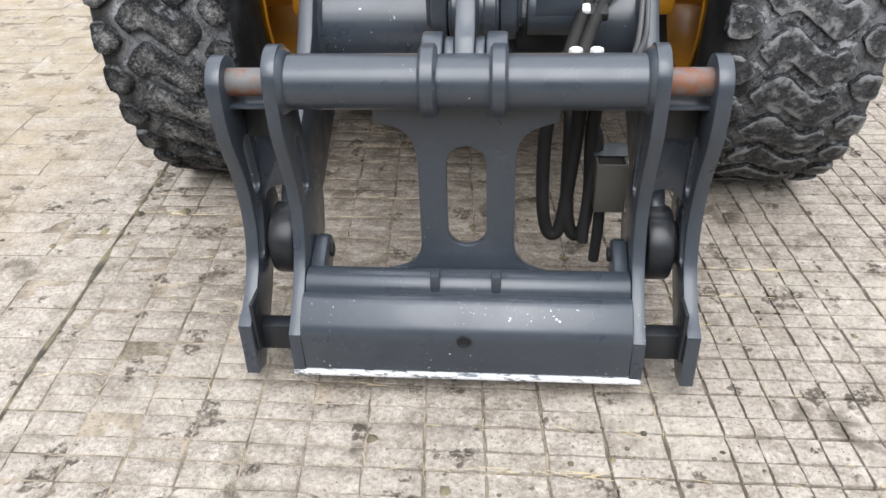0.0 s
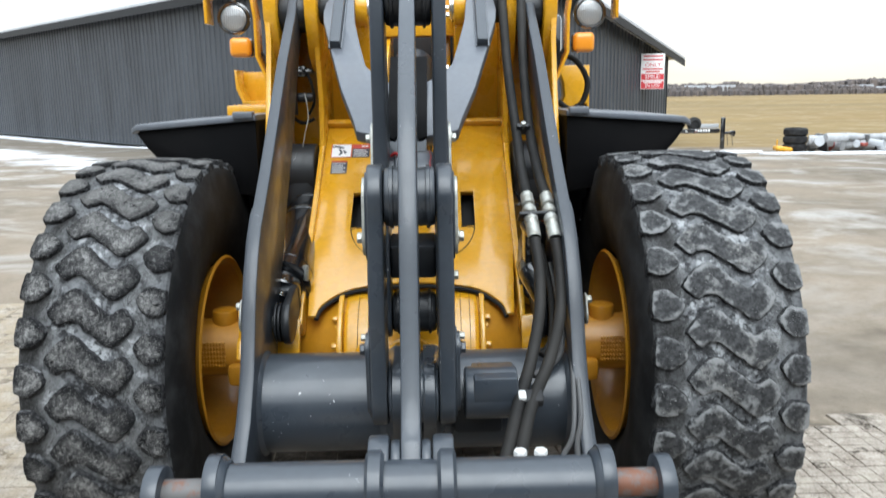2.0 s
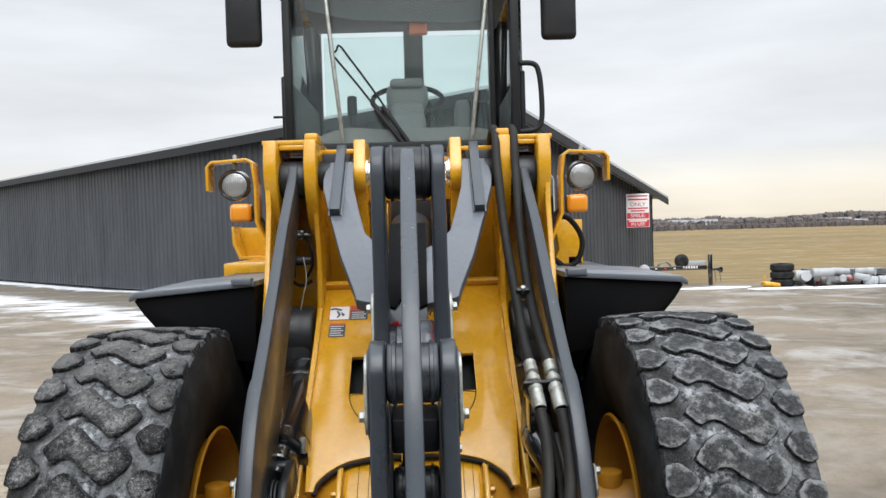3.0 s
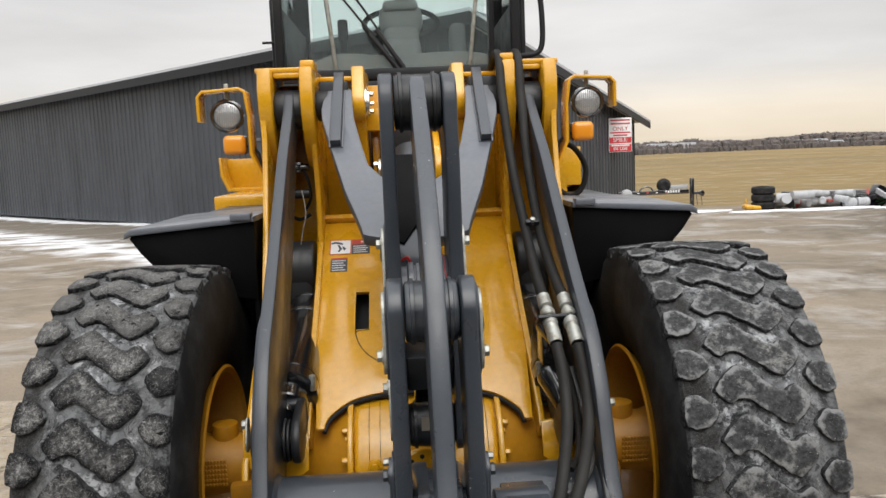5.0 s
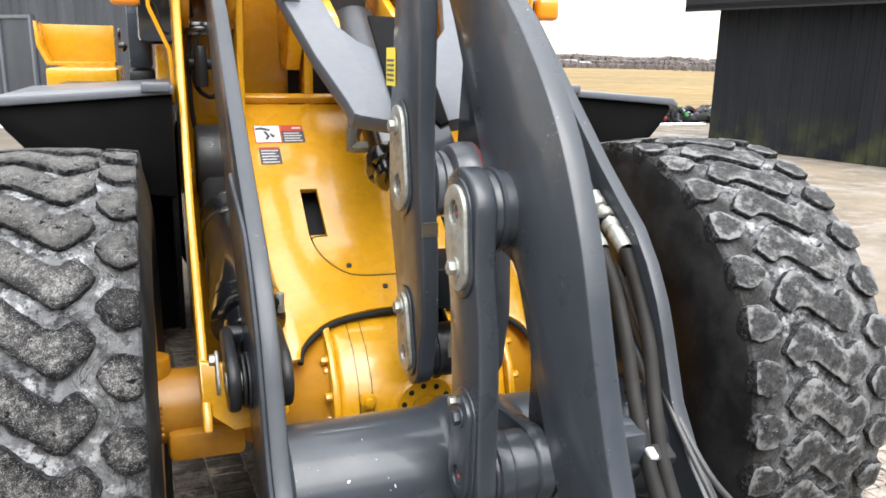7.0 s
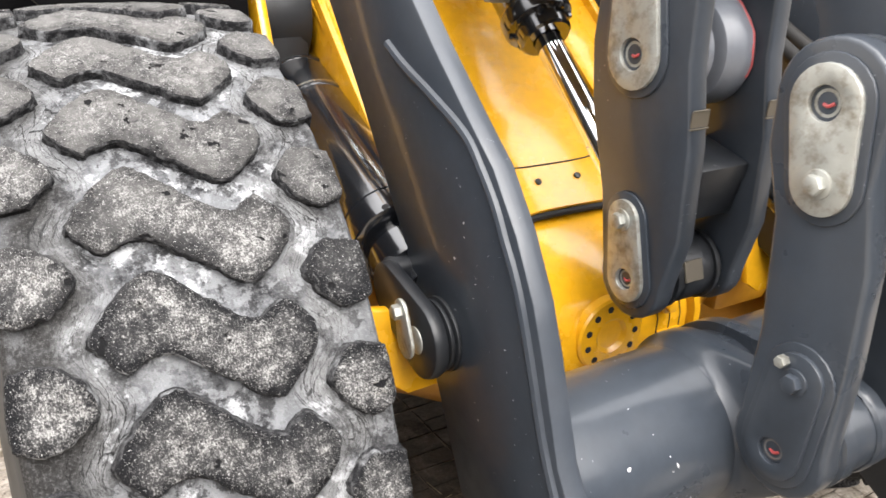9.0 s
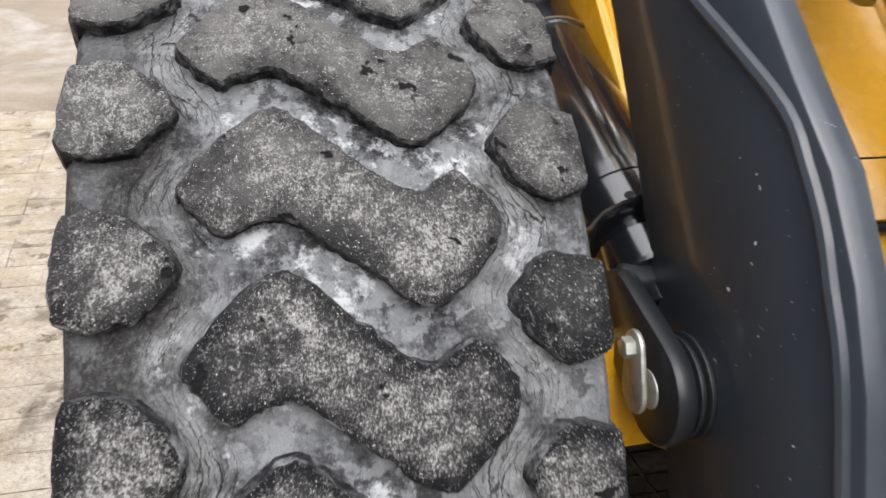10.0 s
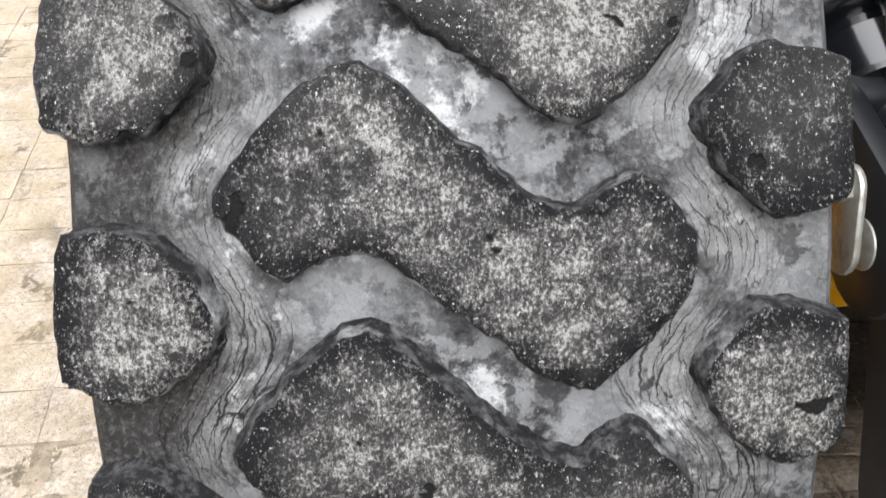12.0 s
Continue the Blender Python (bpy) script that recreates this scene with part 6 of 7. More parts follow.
# access steps beside the cab
step = part("step", box((-1.055, 5.42, 1.648), (0.315, 1.02, 0.084), 0.010), M_YELLOW, loader, "yellow cab step box")
across_y = lambda y: Matrix(((1, 0, 0, 0), (0, 0, 1, y), (0, 1, 0, 0), (0, 0, 0, 1)))
part("step_riser", plate([(-0.945, 1.69), (-1.300, 1.69), (-1.312, 1.72), (-1.345, 1.80), (-1.350, 1.92), (-0.945, 1.92)], 0.10, (), 0.006, across_y(5.90)), M_YELLOW, step)
part("step_riser", plate([(-0.945, 1.69), (-1.235, 1.69), (-1.300, 1.69), (-1.345, 1.80), (-1.350, 1.93), (-1.335, 1.93), (-1.325, 1.81), (-1.285, 1.71), (-0.945, 1.71)], 0.35, (), 0.003, across_y(5.70)), M_YELLOW, step)
part("tread_stud", join(*[rod((-1.17 + 0.055 * i, 4.96 + 0.10 * j, 1.689), (-1.17 + 0.055 * i, 4.96 + 0.10 * j, 1.694), 0.008, 0.001, 8) for i in range(5) for j in range(8)]), M_YELLOW, step, "", None, "stuff")
part("step_latch", join(rod((-0.90, 5.86, 1.80), (-0.90, 5.92, 1.80), 0.028, 0.006, 14), box((-0.915, 5.88, 1.87), (0.02, 0.05, 0.07), 0.005)), M_BLACK, step)
part("cab_skirt", box((-0.775, 4.85, 1.87), (0.095, 0.75, 0.33), 0.012), M_GREY, loader, "grey cab floor side panel")
part("cab_skirt", box((-0.775, 4.80, 1.65), (0.105, 0.70, 0.09), 0.012), M_DARK, loader)
side_step = part("step", box((1.01, 5.00, 1.63), (0.10, 0.20, 0.10), 0.010), M_YELLOW, loader, "yellow cab step box")
part("step_riser", plate([(0.86, 1.60), (1.062, 1.58), (1.060, 1.905), (0.86, 1.905), (0.90, 1.80), (0.91, 1.72)], 0.16, (), 0.006, across_y(4.90)), M_YELLOW, side_step)
part("step_hose", pipe([(0.72, 3.92, 1.93), (0.80, 3.90, 1.90), (0.86, 3.90, 1.80), (0.84, 3.90, 1.70), (0.78, 3.90, 1.66), (0.72, 3.92, 1.70)], 0.014, 6, 12), M_HOSE, loader)

# ---------------------------------------------------------------- cab
CX = -0.03
cab = part("cab_frame", join(
    box((CX - 0.64, 4.36, 2.86), (0.045, 0.07, 1.04), 0.012), box((CX + 0.625, 4.36, 2.86), (0.05, 0.07, 1.04), 0.012),
    box((CX + 0.50, 4.42, 2.86), (0.035, 0.05, 1.04), 0.008),
    box((CX - 0.66, 5.75, 2.86), (0.06, 0.07, 1.04), 0.012), box((CX + 0.66, 5.75, 2.86), (0.06, 0.07, 1.04), 0.012),
    box((CX, 4.35, 2.33), (1.33, 0.09, 0.06), 0.01), box((CX, 5.05, 2.22), (1.40, 1.5, 0.16), 0.02),
    box((CX - 0.67, 5.05, 2.50), (0.03, 1.35, 0.5), 0.01), box((CX + 0.67, 5.05, 2.50), (0.03, 1.35, 0.5), 0.01), box((CX, 5.77, 2.42), (1.3, 0.04, 0.32), 0.01)), M_PLASTIC, loader, "black operator cab frame")
part("cab_roof", box((CX, 5.03, 3.42), (1.42, 1.55, 0.10), 0.04, 3), M_YELLOW, cab, "yellow cab roof")
part("headliner", box((CX, 5.03, 3.345), (1.32, 1.45, 0.05), 0.015), M_INTERIOR, cab)
visor = [(-0.60, 3.33), (0.50, 3.33), (0.50, 3.12), (0.30, 3.10), (0.0, 3.115), (-0.30, 3.13), (-0.42, 3.15), (-0.60, 3.20)]
part("sun_visor", moved(plate(visor, 0.02, (), 0.006, Matrix.Rotation(radians(90), 4, "X")), Matrix.Translation((0, 4.62, -0.02))), M_INTERIOR, cab)
part("windscreen", box((CX - 0.062, 4.375, 2.85), (1.10, 0.006, 1.00), 0.001), M_GLASS, cab, "tinted windscreen")
rear = part("rear_window", box((CX, 5.76, 2.94), (1.22, 0.006, 0.70), 0.001), M_GLASS, cab)
for s in (-1, 1):
    part("side_window", box((CX + s * 0.672, 5.06, 3.04), (0.006, 1.30, 0.62), 0.001), M_GLASS, cab)
for ob in scene.objects:
    if ob.data and ob.type == "MESH" and ob.data.materials and ob.data.materials[0] == M_GLASS:
        ob.visible_shadow = False
part("rear_post", box((CX + 0.045, 5.70, 3.0), (0.14, 0.05, 0.80), 0.02), M_INTERIOR, cab)
part("dash_console", join(box((-0.018, 4.62, 2.41), (0.22, 0.20, 0.28), 0.05, 3), box((-0.018, 4.62, 2.56), (0.20, 0.10, 0.12), 0.04, 3)), M_INTERIOR, cab, "grey dash console")
part("dash_pad", plate(curve2([(-0.62, 2.36), (-0.50, 2.42), (-0.35, 2.46), (-0.1, 2.44), (0.2, 2.45), (0.40, 2.44), (0.50, 2.40)], 3) + [(0.5, 2.30), (-0.62, 2.30)], 0.25, (), 0.01, Matrix(((1, 0, 0, 0), (0, 0, 1, 4.42), (0, 1, 0, 0), (0, 0, 0, 1)))), M_INTERIOR, cab)
ring = [Vector((-0.018 + 0.212 * math.cos(a), 4.72 + 0.12 * math.sin(a), 2.655 + 0.10 * math.sin(a))) for a in [2 * math.pi * i / 24 for i in range(25)]]
wheel_ring = part("steering_wheel", pipe(ring, 0.016, 1, 10), M_PLASTIC, cab, "black steering wheel")
part("wheel_hub", join(box((-0.018, 4.70, 2.67), (0.25, 0.14, 0.17), 0.06, 3), box((-0.018, 4.66, 2.74), (0.20, 0.10, 0.06), 0.028, 3)), M_INTERIOR, wheel_ring)
part("steering_column", box((-0.018, 4.74, 2.50), (0.20, 0.16, 0.30), 0.05, 3), M_INTERIOR, wheel_ring)
part("seat_back", box((-0.02, 5.35, 2.56), (0.30, 0.14, 0.44), 0.06, 3), M_PLASTIC, cab)
part("joystick", join(rod((-0.36, 4.80, 2.40), (-0.36, 4.80, 2.60), 0.018), rod((-0.36, 4.80, 2.58), (-0.36, 4.80, 2.70), 0.030, 0.012)), M_PLASTIC, cab)
part("armrest", box((0.32, 4.95, 2.52), (0.09, 0.25, 0.30), 0.03, 3), M_INTERIOR, cab)
part("beacon_box", box((0.06, 4.66, 3.08), (0.11, 0.05, 0.10), 0.012), M_ORANGE, cab, "orange box under the visor")
for x0, z0, x1, z1 in ((-0.434, 2.875, -0.052, 2.345), (-0.361, 2.885, -0.024, 2.352)):
    part("wiper_arm", pipe([(x1, 4.33, z1), ((x0 + x1) / 2 + 0.03, 4.335, (z0 + z1) / 2 - 0.02), (x0, 4.345, z0)], 0.006, 4, 8), M_PLASTIC, cab)
part("wiper_base", pipe([(-0.035, 4.322, 2.345), (-0.12, 4.328, 2.455), (-0.19, 4.332, 2.545)], 0.015, 4, 8), M_PLASTIC, cab)
part("wiper_base", pipe([(-0.008, 4.322, 2.352), (-0.09, 4.328, 2.475), (-0.15, 4.332, 2.56)], 0.013, 4, 8), M_PLASTIC, cab)
part("wiper_bridge", pipe([(-0.436, 4.343, 2.868), (-0.40, 4.342, 2.872), (-0.385, 4.342, 2.905), (-0.358, 4.342, 2.885)], 0.006, 3, 8), M_PLASTIC, cab)
part("wiper_blade", pipe([(-0.455, 4.362, 3.15), (-0.428, 4.362, 2.86), (-0.395, 4.362, 2.52)], 0.007, 4, 8), M_PLASTIC, cab)
for x0, x1 in ((-0.455, -0.372), (0.455, 0.340)):
    part("gas_strut", rod((x0, 4.34, 3.25), (x1, 4.33, 2.35), 0.011, 0.002, 10), M_ZINC, cab)
part("handrail", pipe([(0.615, 4.33, 2.40), (0.70, 4.33, 2.41), (0.735, 4.33, 2.46), (0.738, 4.33, 2.60), (0.725, 4.33, 2.73), (0.695, 4.33, 2.775), (0.62, 4.33, 2.78)], 0.015, 5, 12), M_PLASTIC, cab, "black tubular handrail")
for s in (-1, 1):
    mir = part("mirror", box((CX + s * 0.885, 4.40, 3.10), (0.20, 0.07, 0.36), 0.035, 3), M_PLASTIC, cab, "black plastic wing mirror")
    part("mirror_arm", pipe([(CX + s * 0.66, 4.40, 3.18), (CX + s * 0.76, 4.38, 3.24), (CX + s * 0.86, 4.39, 3.22)], 0.013, 5, 10), M_PLASTIC, mir)
part("aerial_stub", rod((-0.69, 4.36, 2.52), (-0.76, 4.36, 2.52), 0.007, 0.002, 8), M_PLASTIC, cab)

# rear half, behind the cab; unseen, filled out to block light underneath
part("articulation_frame", box((0, 4.55, 1.05), (0.95, 1.3, 0.9), 0.05), M_YELLOW, loader)
part("front_frame", join(box((0, 3.75, 0.98), (0.82, 0.70, 0.46), 0.03), box((0, 4.02, 0.95), (1.24, 0.10, 0.90), 0.02)), M_YELLOW, loader)
part("rear_frame", join(box((0, 6.1, 1.05), (1.30, 2.3, 0.80), 0.06), box((0, 7.35, 1.05), (2.3, 0.5, 0.75), 0.12, 3)), M_DARK, loader, "charcoal rear frame and counterweight")
part("engine_hood", box((0, 6.55, 1.95), (1.45, 1.6, 1.0), 0.12, 3), M_YELLOW, loader, "yellow engine hood")
# unseen blocks added to stop light from behind the front tyres
for s in (-1, 1):
    part("side_tank", box((s * 0.93, 4.72, 1.08), (0.50, 0.95, 1.10), 0.06), M_DARK, loader, "dark block below the cab, added to keep light out")
part("platform", box((0, 5.12, 1.98), (1.55, 1.9, 0.34), 0.03), M_BLACK, loader)
part("engine_hood", box((0, 6.75, 1.75), (1.25, 1.9, 1.05), 0.08, 3), M_YELLOW, loader)
part("counterweight", box((0, 7.55, 1.05), (1.9, 0.5, 0.7), 0.08, 3), M_GREY, loader)
wheel(-1.0, 6.0, 1, 0.1, M_LUG)
wheel(1.0, 6.0, -1, 0.2, M_LUG)

# the panel's decals: picture square, red heading, dark text blocks (writing as plain bars)
def hi(v):
    return -0.064 + v * 1.24


def lo(v):
    return -0.177 + (v + 0.080) * 1.25


d1 = decal(-0.388, -0.291, hi(0.0), hi(0.078), M_STICKER_R)
decal(-0.384, -0.295, hi(0.003), hi(0.075), M_SIGNWHITE, 0.0018, d1)
decal(-0.289, -0.208, hi(0.052), hi(0.078), M_STICKER_R)
decal(-0.289, -0.208, hi(0.0), hi(0.051), M_STICKER_K)
for i in range(4):
    decal(-0.282, -0.217 - 0.008 * (i % 2), hi(0.006 + 0.011 * i), hi(0.0095 + 0.011 * i), M_SIGNWHITE, 0.002, d1)
decal(-0.248, -0.216, hi(0.061), hi(0.068), M_SIGNWHITE, 0.002, d1)
part("decal_picture", join(*[plate([(x - 0.010, hi(v)) for x, v in o], 0.0006, (), 0, ramp @ Matrix.Translation((0, 0, 0.003))) for o in (
    [(-0.372, 0.064), (-0.350, 0.068), (-0.318, 0.058), (-0.322, 0.050), (-0.352, 0.058), (-0.372, 0.055)],
    [(-0.345, 0.050), (-0.335, 0.050), (-0.322, 0.028), (-0.334, 0.012), (-0.342, 0.014), (-0.334, 0.028)],
    [(-0.322, 0.044), (-0.304, 0.030), (-0.312, 0.018), (-0.320, 0.030)])]), M_STICKER_K, d1)
decal(-0.380, -0.306, lo(-0.016), lo(-0.008), M_STICKER_R)
d2 = decal(-0.380, -0.306, lo(-0.080), lo(-0.017), M_STICKER_K)
for i in range(5):
    decal(-0.374, -0.314 - 0.010 * (i % 2), lo(-0.074 + 0.012 * i), lo(-0.0705 + 0.012 * i), M_SIGNWHITE, 0.002, d2)

# ---------------------------------------------------------------- barn
BC, BL, BR = Vector((1.27, 16.73, 0)), Vector((-34.0, 52.0, 0)), Vector((8.0, 27.6, 0))
EAVE, LOW = 4.66, 2.80


def ribbed(a, b, za, zb, pitch, depth, base=0.0):
    """A wall of ribbed sheet from a to b; its top runs from za to zb."""
    d = (b - a)
    n = d.length
    d.normalize()
    out = Vector((d.y, -d.x, 0))
    bm = bmesh.new()
    low, top = [], []
    steps = int(n / pitch)
    for i in range(steps + 1):
        for f, o in ((0.0, 0.0), (0.62, 0.0), (0.72, 1.0), (0.90, 1.0)):
            t = min(n, (i + f) * pitch)
            q = a + d * t + out * depth * o
            low.append(bm.verts.new((q.x, q.y, base)))
            top.append(bm.verts.new((q.x, q.y, za + (zb - za) * t / n)))
    for i in range(len(low) - 1):
        if (low[i].co - low[i + 1].co).length > 1e-6:
            bm.faces.new((low[i], low[i + 1], top[i + 1], top[i]))
    back_l, back_t = [bm.verts.new(q - out * 0.12) for q in (low[0].co, low[-1].co)], [bm.verts.new(q - out * 0.12) for q in (top[0].co, top[-1].co)]
    bm.faces.new((back_l[1], back_l[0], back_t[0], back_t[1]))
    return bm


barn = thing("barn", Matrix(), "long black ribbed steel barn with pale roof", "barn")
part("side_wall", ribbed(BL, BC, EAVE, EAVE, 0.30, 0.03), M_BARN, barn)
part("end_wall", ribbed(BC, BR, EAVE, LOW, 0.30, 0.03), M_BARN, barn)
into = (BL - BC).normalized()
across = (BR - BC).normalized()


def slab(pts, t):
    bm = bmesh.new()
    a = [bm.verts.new(p) for p in pts]
    b = [bm.verts.new(Vector(p) + Vector((0, 0, t))) for p in pts]
    bm.faces.new(a[::-1]), bm.faces.new(b)
    for i in range(4):
        bm.faces.new((a[i], a[(i + 1) % 4], b[(i + 1) % 4], b[i]))
    bmesh.ops.recalc_face_normals(bm, faces=bm.faces)
    return bm


up = lambda p, z: Vector((p.x, p.y, z))
e0, e1 = BC - across * 0.5 - into * 0.5, BL - across * 0.5
l0, l1 = BR + across * 0.55 - into * 0.5, BR + across * 0.55 + into * 48
part("roof", slab([up(e0, EAVE + 0.02), up(l0, LOW - 0.10), up(l1, LOW - 0.10), up(e1, EAVE + 0.02)], 0.07), M_ROOF, barn, "pale roof sheet")
snow = bmesh.new()
ridge = [[snow.verts.new(up(p + across * (0.10 + 0.55 * j), EAVE + 0.09 + (0.0, h * 0.8, h, 0.0)[j])) for j in range(4)] for p, h in ((e0 + into * 0.1, 0.16), (e0 + into * 6, 0.18), (e0 + into * 14, 0.16), (e0 + into * 26, 0.10), (e1, 0.06))]
for p, q in zip(ridge, ridge[1:]):
    for j in range(3):
        snow.faces.new((p[j], p[j + 1], q[j + 1], q[j]))
snow.faces.new(ridge[0][::-1]), snow.faces.new(ridge[-1])
bmesh.ops.recalc_face_normals(snow, faces=snow.faces)
part("roof_snow", snow, M_SNOW, barn, "snow lying along the roof edge")
part("fascia", slab([up(e0, EAVE - 0.24), up(e0 + across * 0.04, EAVE - 0.24), up(e1 + across * 0.04, EAVE - 0.24), up(e1, EAVE - 0.24)], 0.26), M_TRIM, barn)
part("fascia", slab([up(e0, EAVE - 0.20), up(l0, LOW - 0.32), up(l0 + into * 0.04, LOW - 0.32), up(e0 + into * 0.04, EAVE - 0.20)], 0.20), M_TRIM, barn)
side_n = Vector((into.y, -into.x, 0)) * -1
dq = BC + into * 6.63
dm = Matrix(((into.x, 0, side_n.x, dq.x), (into.y, 0, side_n.y, dq.y), (0, 1, 0, 0), (0, 0, 0, 1)))
door = part("barn_door", plate(rect(0, 1.01, 0, 2.45), 0.05, (), 0.01, dm), M_BARN, barn, "narrow black side door")
for r in (rect(-0.08, 0, 0, 2.53), rect(1.01, 1.09, 0, 2.53), rect(0, 1.01, 2.45, 2.53)):
    part("door_trim", plate(r, 0.09, (), 0.01, dm), M_LIGHTGREY, door)

# added wall, unseen behind the camera, that blocks low front light
solid("wall_behind", ribbed(Vector((-16.0, -8.0, 0)), Vector((16.0, -8.0, 0)), 4.6, 4.6, 0.30, 0.03), M_BARN, "dark ribbed wall added out of view to block low light", "wall", "", "structure", (0, -8.0, 0))

# the notice on the barn's corner; only words that can be read are lettered
sign = thing("notice_board", Matrix.Translation((6.82, 25.05, 2.26)), "white and red notice board fixed at the barn corner", "sign")
SM = Matrix.Translation((6.82, 25.05, 2.26)) @ Matrix(((1.03, 0, 0, 0), (0, 0, -1, 0), (0, 0.99, 0, 0), (0, 0, 0, 1)))
board = part("board", plate(rect(-0.36, 0.36, -0.545, 0.545), 0.02, (), 0.003, SM), M_SIGNWHITE, sign)
for v0, v1 in ((-0.26, -0.075), (-0.53, -0.30)):
    part("red_panel", plate(rect(-0.345, 0.345, v0, v1), 0.003, (), 0, SM @ Matrix.Translation((0, 0, 0.0215))), M_SIGNRED, sign)


def words(text, x, v, size, material, parent, m):
    cu = bpy.data.curves.new("lettering", "FONT")
    cu.body, cu.size, cu.align_x, cu.align_y, cu.extrude = text, size, "CENTER", "CENTER", 0.001
    ob = bpy.data.objects.new("lettering", cu)
    me = bpy.data.meshes.new_from_object(ob)
    bpy.data.objects.remove(ob)
    bm = bmesh.new()
    bm.from_mesh(me)
    return part("lettering", moved(bm, m @ Matrix.Translation((x, v, 0.027))), material, parent)


words("ONLY", 0, 0.195, 0.18, M_SIGNRED, sign, SM)
words("SMILE:", 0, -0.165, 0.17, M_SIGNWHITE, sign, SM)
words("IN USE", 0, -0.44, 0.15, M_SIGNWHITE, sign, SM)
for v, a, b in ((0.47, -0.30, 0.30), (0.36, -0.30, 0.30), (0.075, -0.31, 0.31), (-0.01, -0.22, 0.22), (-0.335, -0.28, 0.28)):
    part("text_bar", plate(rect(a, b, v - 0.022, v + 0.022), 0.002, (), 0, SM @ Matrix.Translation((0, 0, 0.025))), M_SIGNRED if v > -0.2 else M_SIGNWHITE, sign)

# ---------------------------------------------------------------- dark shed
shed = thing("shed", Matrix(), "dark ribbed steel shed with mossy foot", "shed")
S0, S1 = Vector((10.58, 15.1, 0)), Vector((12.25, 8.2, 0))
sd = (S1 - S0).normalized()
sn = Vector((-sd.y, sd.x, 0))
S2, S3 = S0 + sn * 7, S1 + sn * 7
part("wall", ribbed(S0, S1, 2.84, 2.84, 0.24, 0.022), M_MOSS, shed)
part("wall", ribbed(S2, S0, 2.84, 2.84, 0.24, 0.022), M_MOSS, shed)
part("wall", ribbed(S1, S3, 2.84, 2.84, 0.24, 0.022), M_MOSS, shed)
part("wall", ribbed(S3, S2, 2.84, 2.84, 0.24, 0.022), M_MOSS, shed)
a, b, c, d = S0 - sn * 0.55 - sd * 0.5, S1 - sn * 0.55 + sd * 0.5, S3 + sn * 0.4 + sd * 0.5, S2 + sn * 0.4 - sd * 0.5
part("roof", slab([up(a, 2.84), up(b, 2.84), up(c, 3.9), up(d, 3.9)], 0.10), M_TRIM, shed)
part("fascia", slab([up(a, 2.80), up(b, 2.80), up(b + sn * 0.05, 2.80), up(a + sn * 0.05, 2.80)], 0.36), M_TRIM, shed)
part("drip_edge", slab([up(a - sn * 0.03 - sd * 0.1, 3.16), up(b - sn * 0.03, 3.16), up(b + sn * 0.4, 3.22), up(a + sn * 0.4 - sd * 0.1, 3.22)], 0.03), M_ROOF, shed)

# ---------------------------------------------------------------- trailer
trailer = thing("trailer", Matrix.Translation((7.4, 22.6, 0)), "low black utility trailer with spare wheel", "trailer")
rail = part("deck_rail", box((7.1, 22.6, 0.52), (2.1, 0.08, 0.13), 0.02), M_BLACK, trailer)
for i in range(6):
    part("text_bar", box((7.46 + 0.075 * i, 22.557, 0.535), (0.052, 0.006, 0.065), 0.002, 1), M_SIGNWHITE, rail)
part("post", box((8.24, 22.6, 0.45), (0.11, 0.10, 0.90), 0.015), M_BLACK, trailer)
part("post_winch", join(box((8.38, 22.6, 0.46), (0.22, 0.08, 0.08), 0.02), rod((8.52, 22.54, 0.45), (8.52, 22.66, 0.45), 0.075), rod((8.56, 22.6, 0.36), (8.56, 22.6, 0.53), 0.03)), M_BLACK, trailer)
for i in range(2):
    part("chain", pipe([(8.36 + 0.14 * i, 22.58, 0.42), (8.38 + 0.14 * i, 22.58, 0.25), (8.40 + 0.14 * i, 22.58, 0.10)], 0.009, 3, 6), M_BLACK, trailer)
spare = part("spare_wheel", lathe([(0, 0), (0.0, 0.11), (0.02, 0.17), (0.05, 0.20), (0.13, 0.20), (0.16, 0.17), (0.18, 0.11), (0.16, 0.10), (0.15, 0)], (7.42, 22.75, 0.72), (7.46, 22.2, 0.72), 28), M_SIDEWALL, trailer)
part("wheel_guard", pipe([(6.68, 22.56, 0.56), (6.76, 22.56, 0.66), (6.90, 22.56, 0.70), (7.02, 22.56, 0.66), (7.08, 22.56, 0.58)], 0.022, 5, 8), M_BLACK, trailer)
part("side_board", box((7.86, 22.7, 0.655), (0.58, 0.05, 0.12), 0.01), M_WHITEPL, trailer)
for i in range(4):
    part("reflector", box((6.65 + 0.27 * i, 22.557, 0.52), (0.06, 0.006, 0.03), 0.001, 1), M_RED if i % 2 else M_SIGNWHITE, rail)
part("wrapped_hub", rod((6.27, 22.35, 0.50), (6.27, 22.55, 0.50), 0.16, 0.06, 14), M_WHITEPL, trailer)
part("trailer_leg", box((6.3, 22.6, 0.25), (0.10, 0.10, 0.50), 0.01), M_BLACK, trailer)


# ---------------------------------------------------------------- scrap along the field edge
def tyre_ring(c, r, w, tilt=0.0):
    m = pose(*c, tilt)
    return moved(lathe([(0, r * 0.55), (0, r * 0.85), (w * 0.2, r), (w * 0.8, r), (w, r * 0.85), (w, r * 0.55)], (0, 0, 0), (0, 0, w), 26), m)


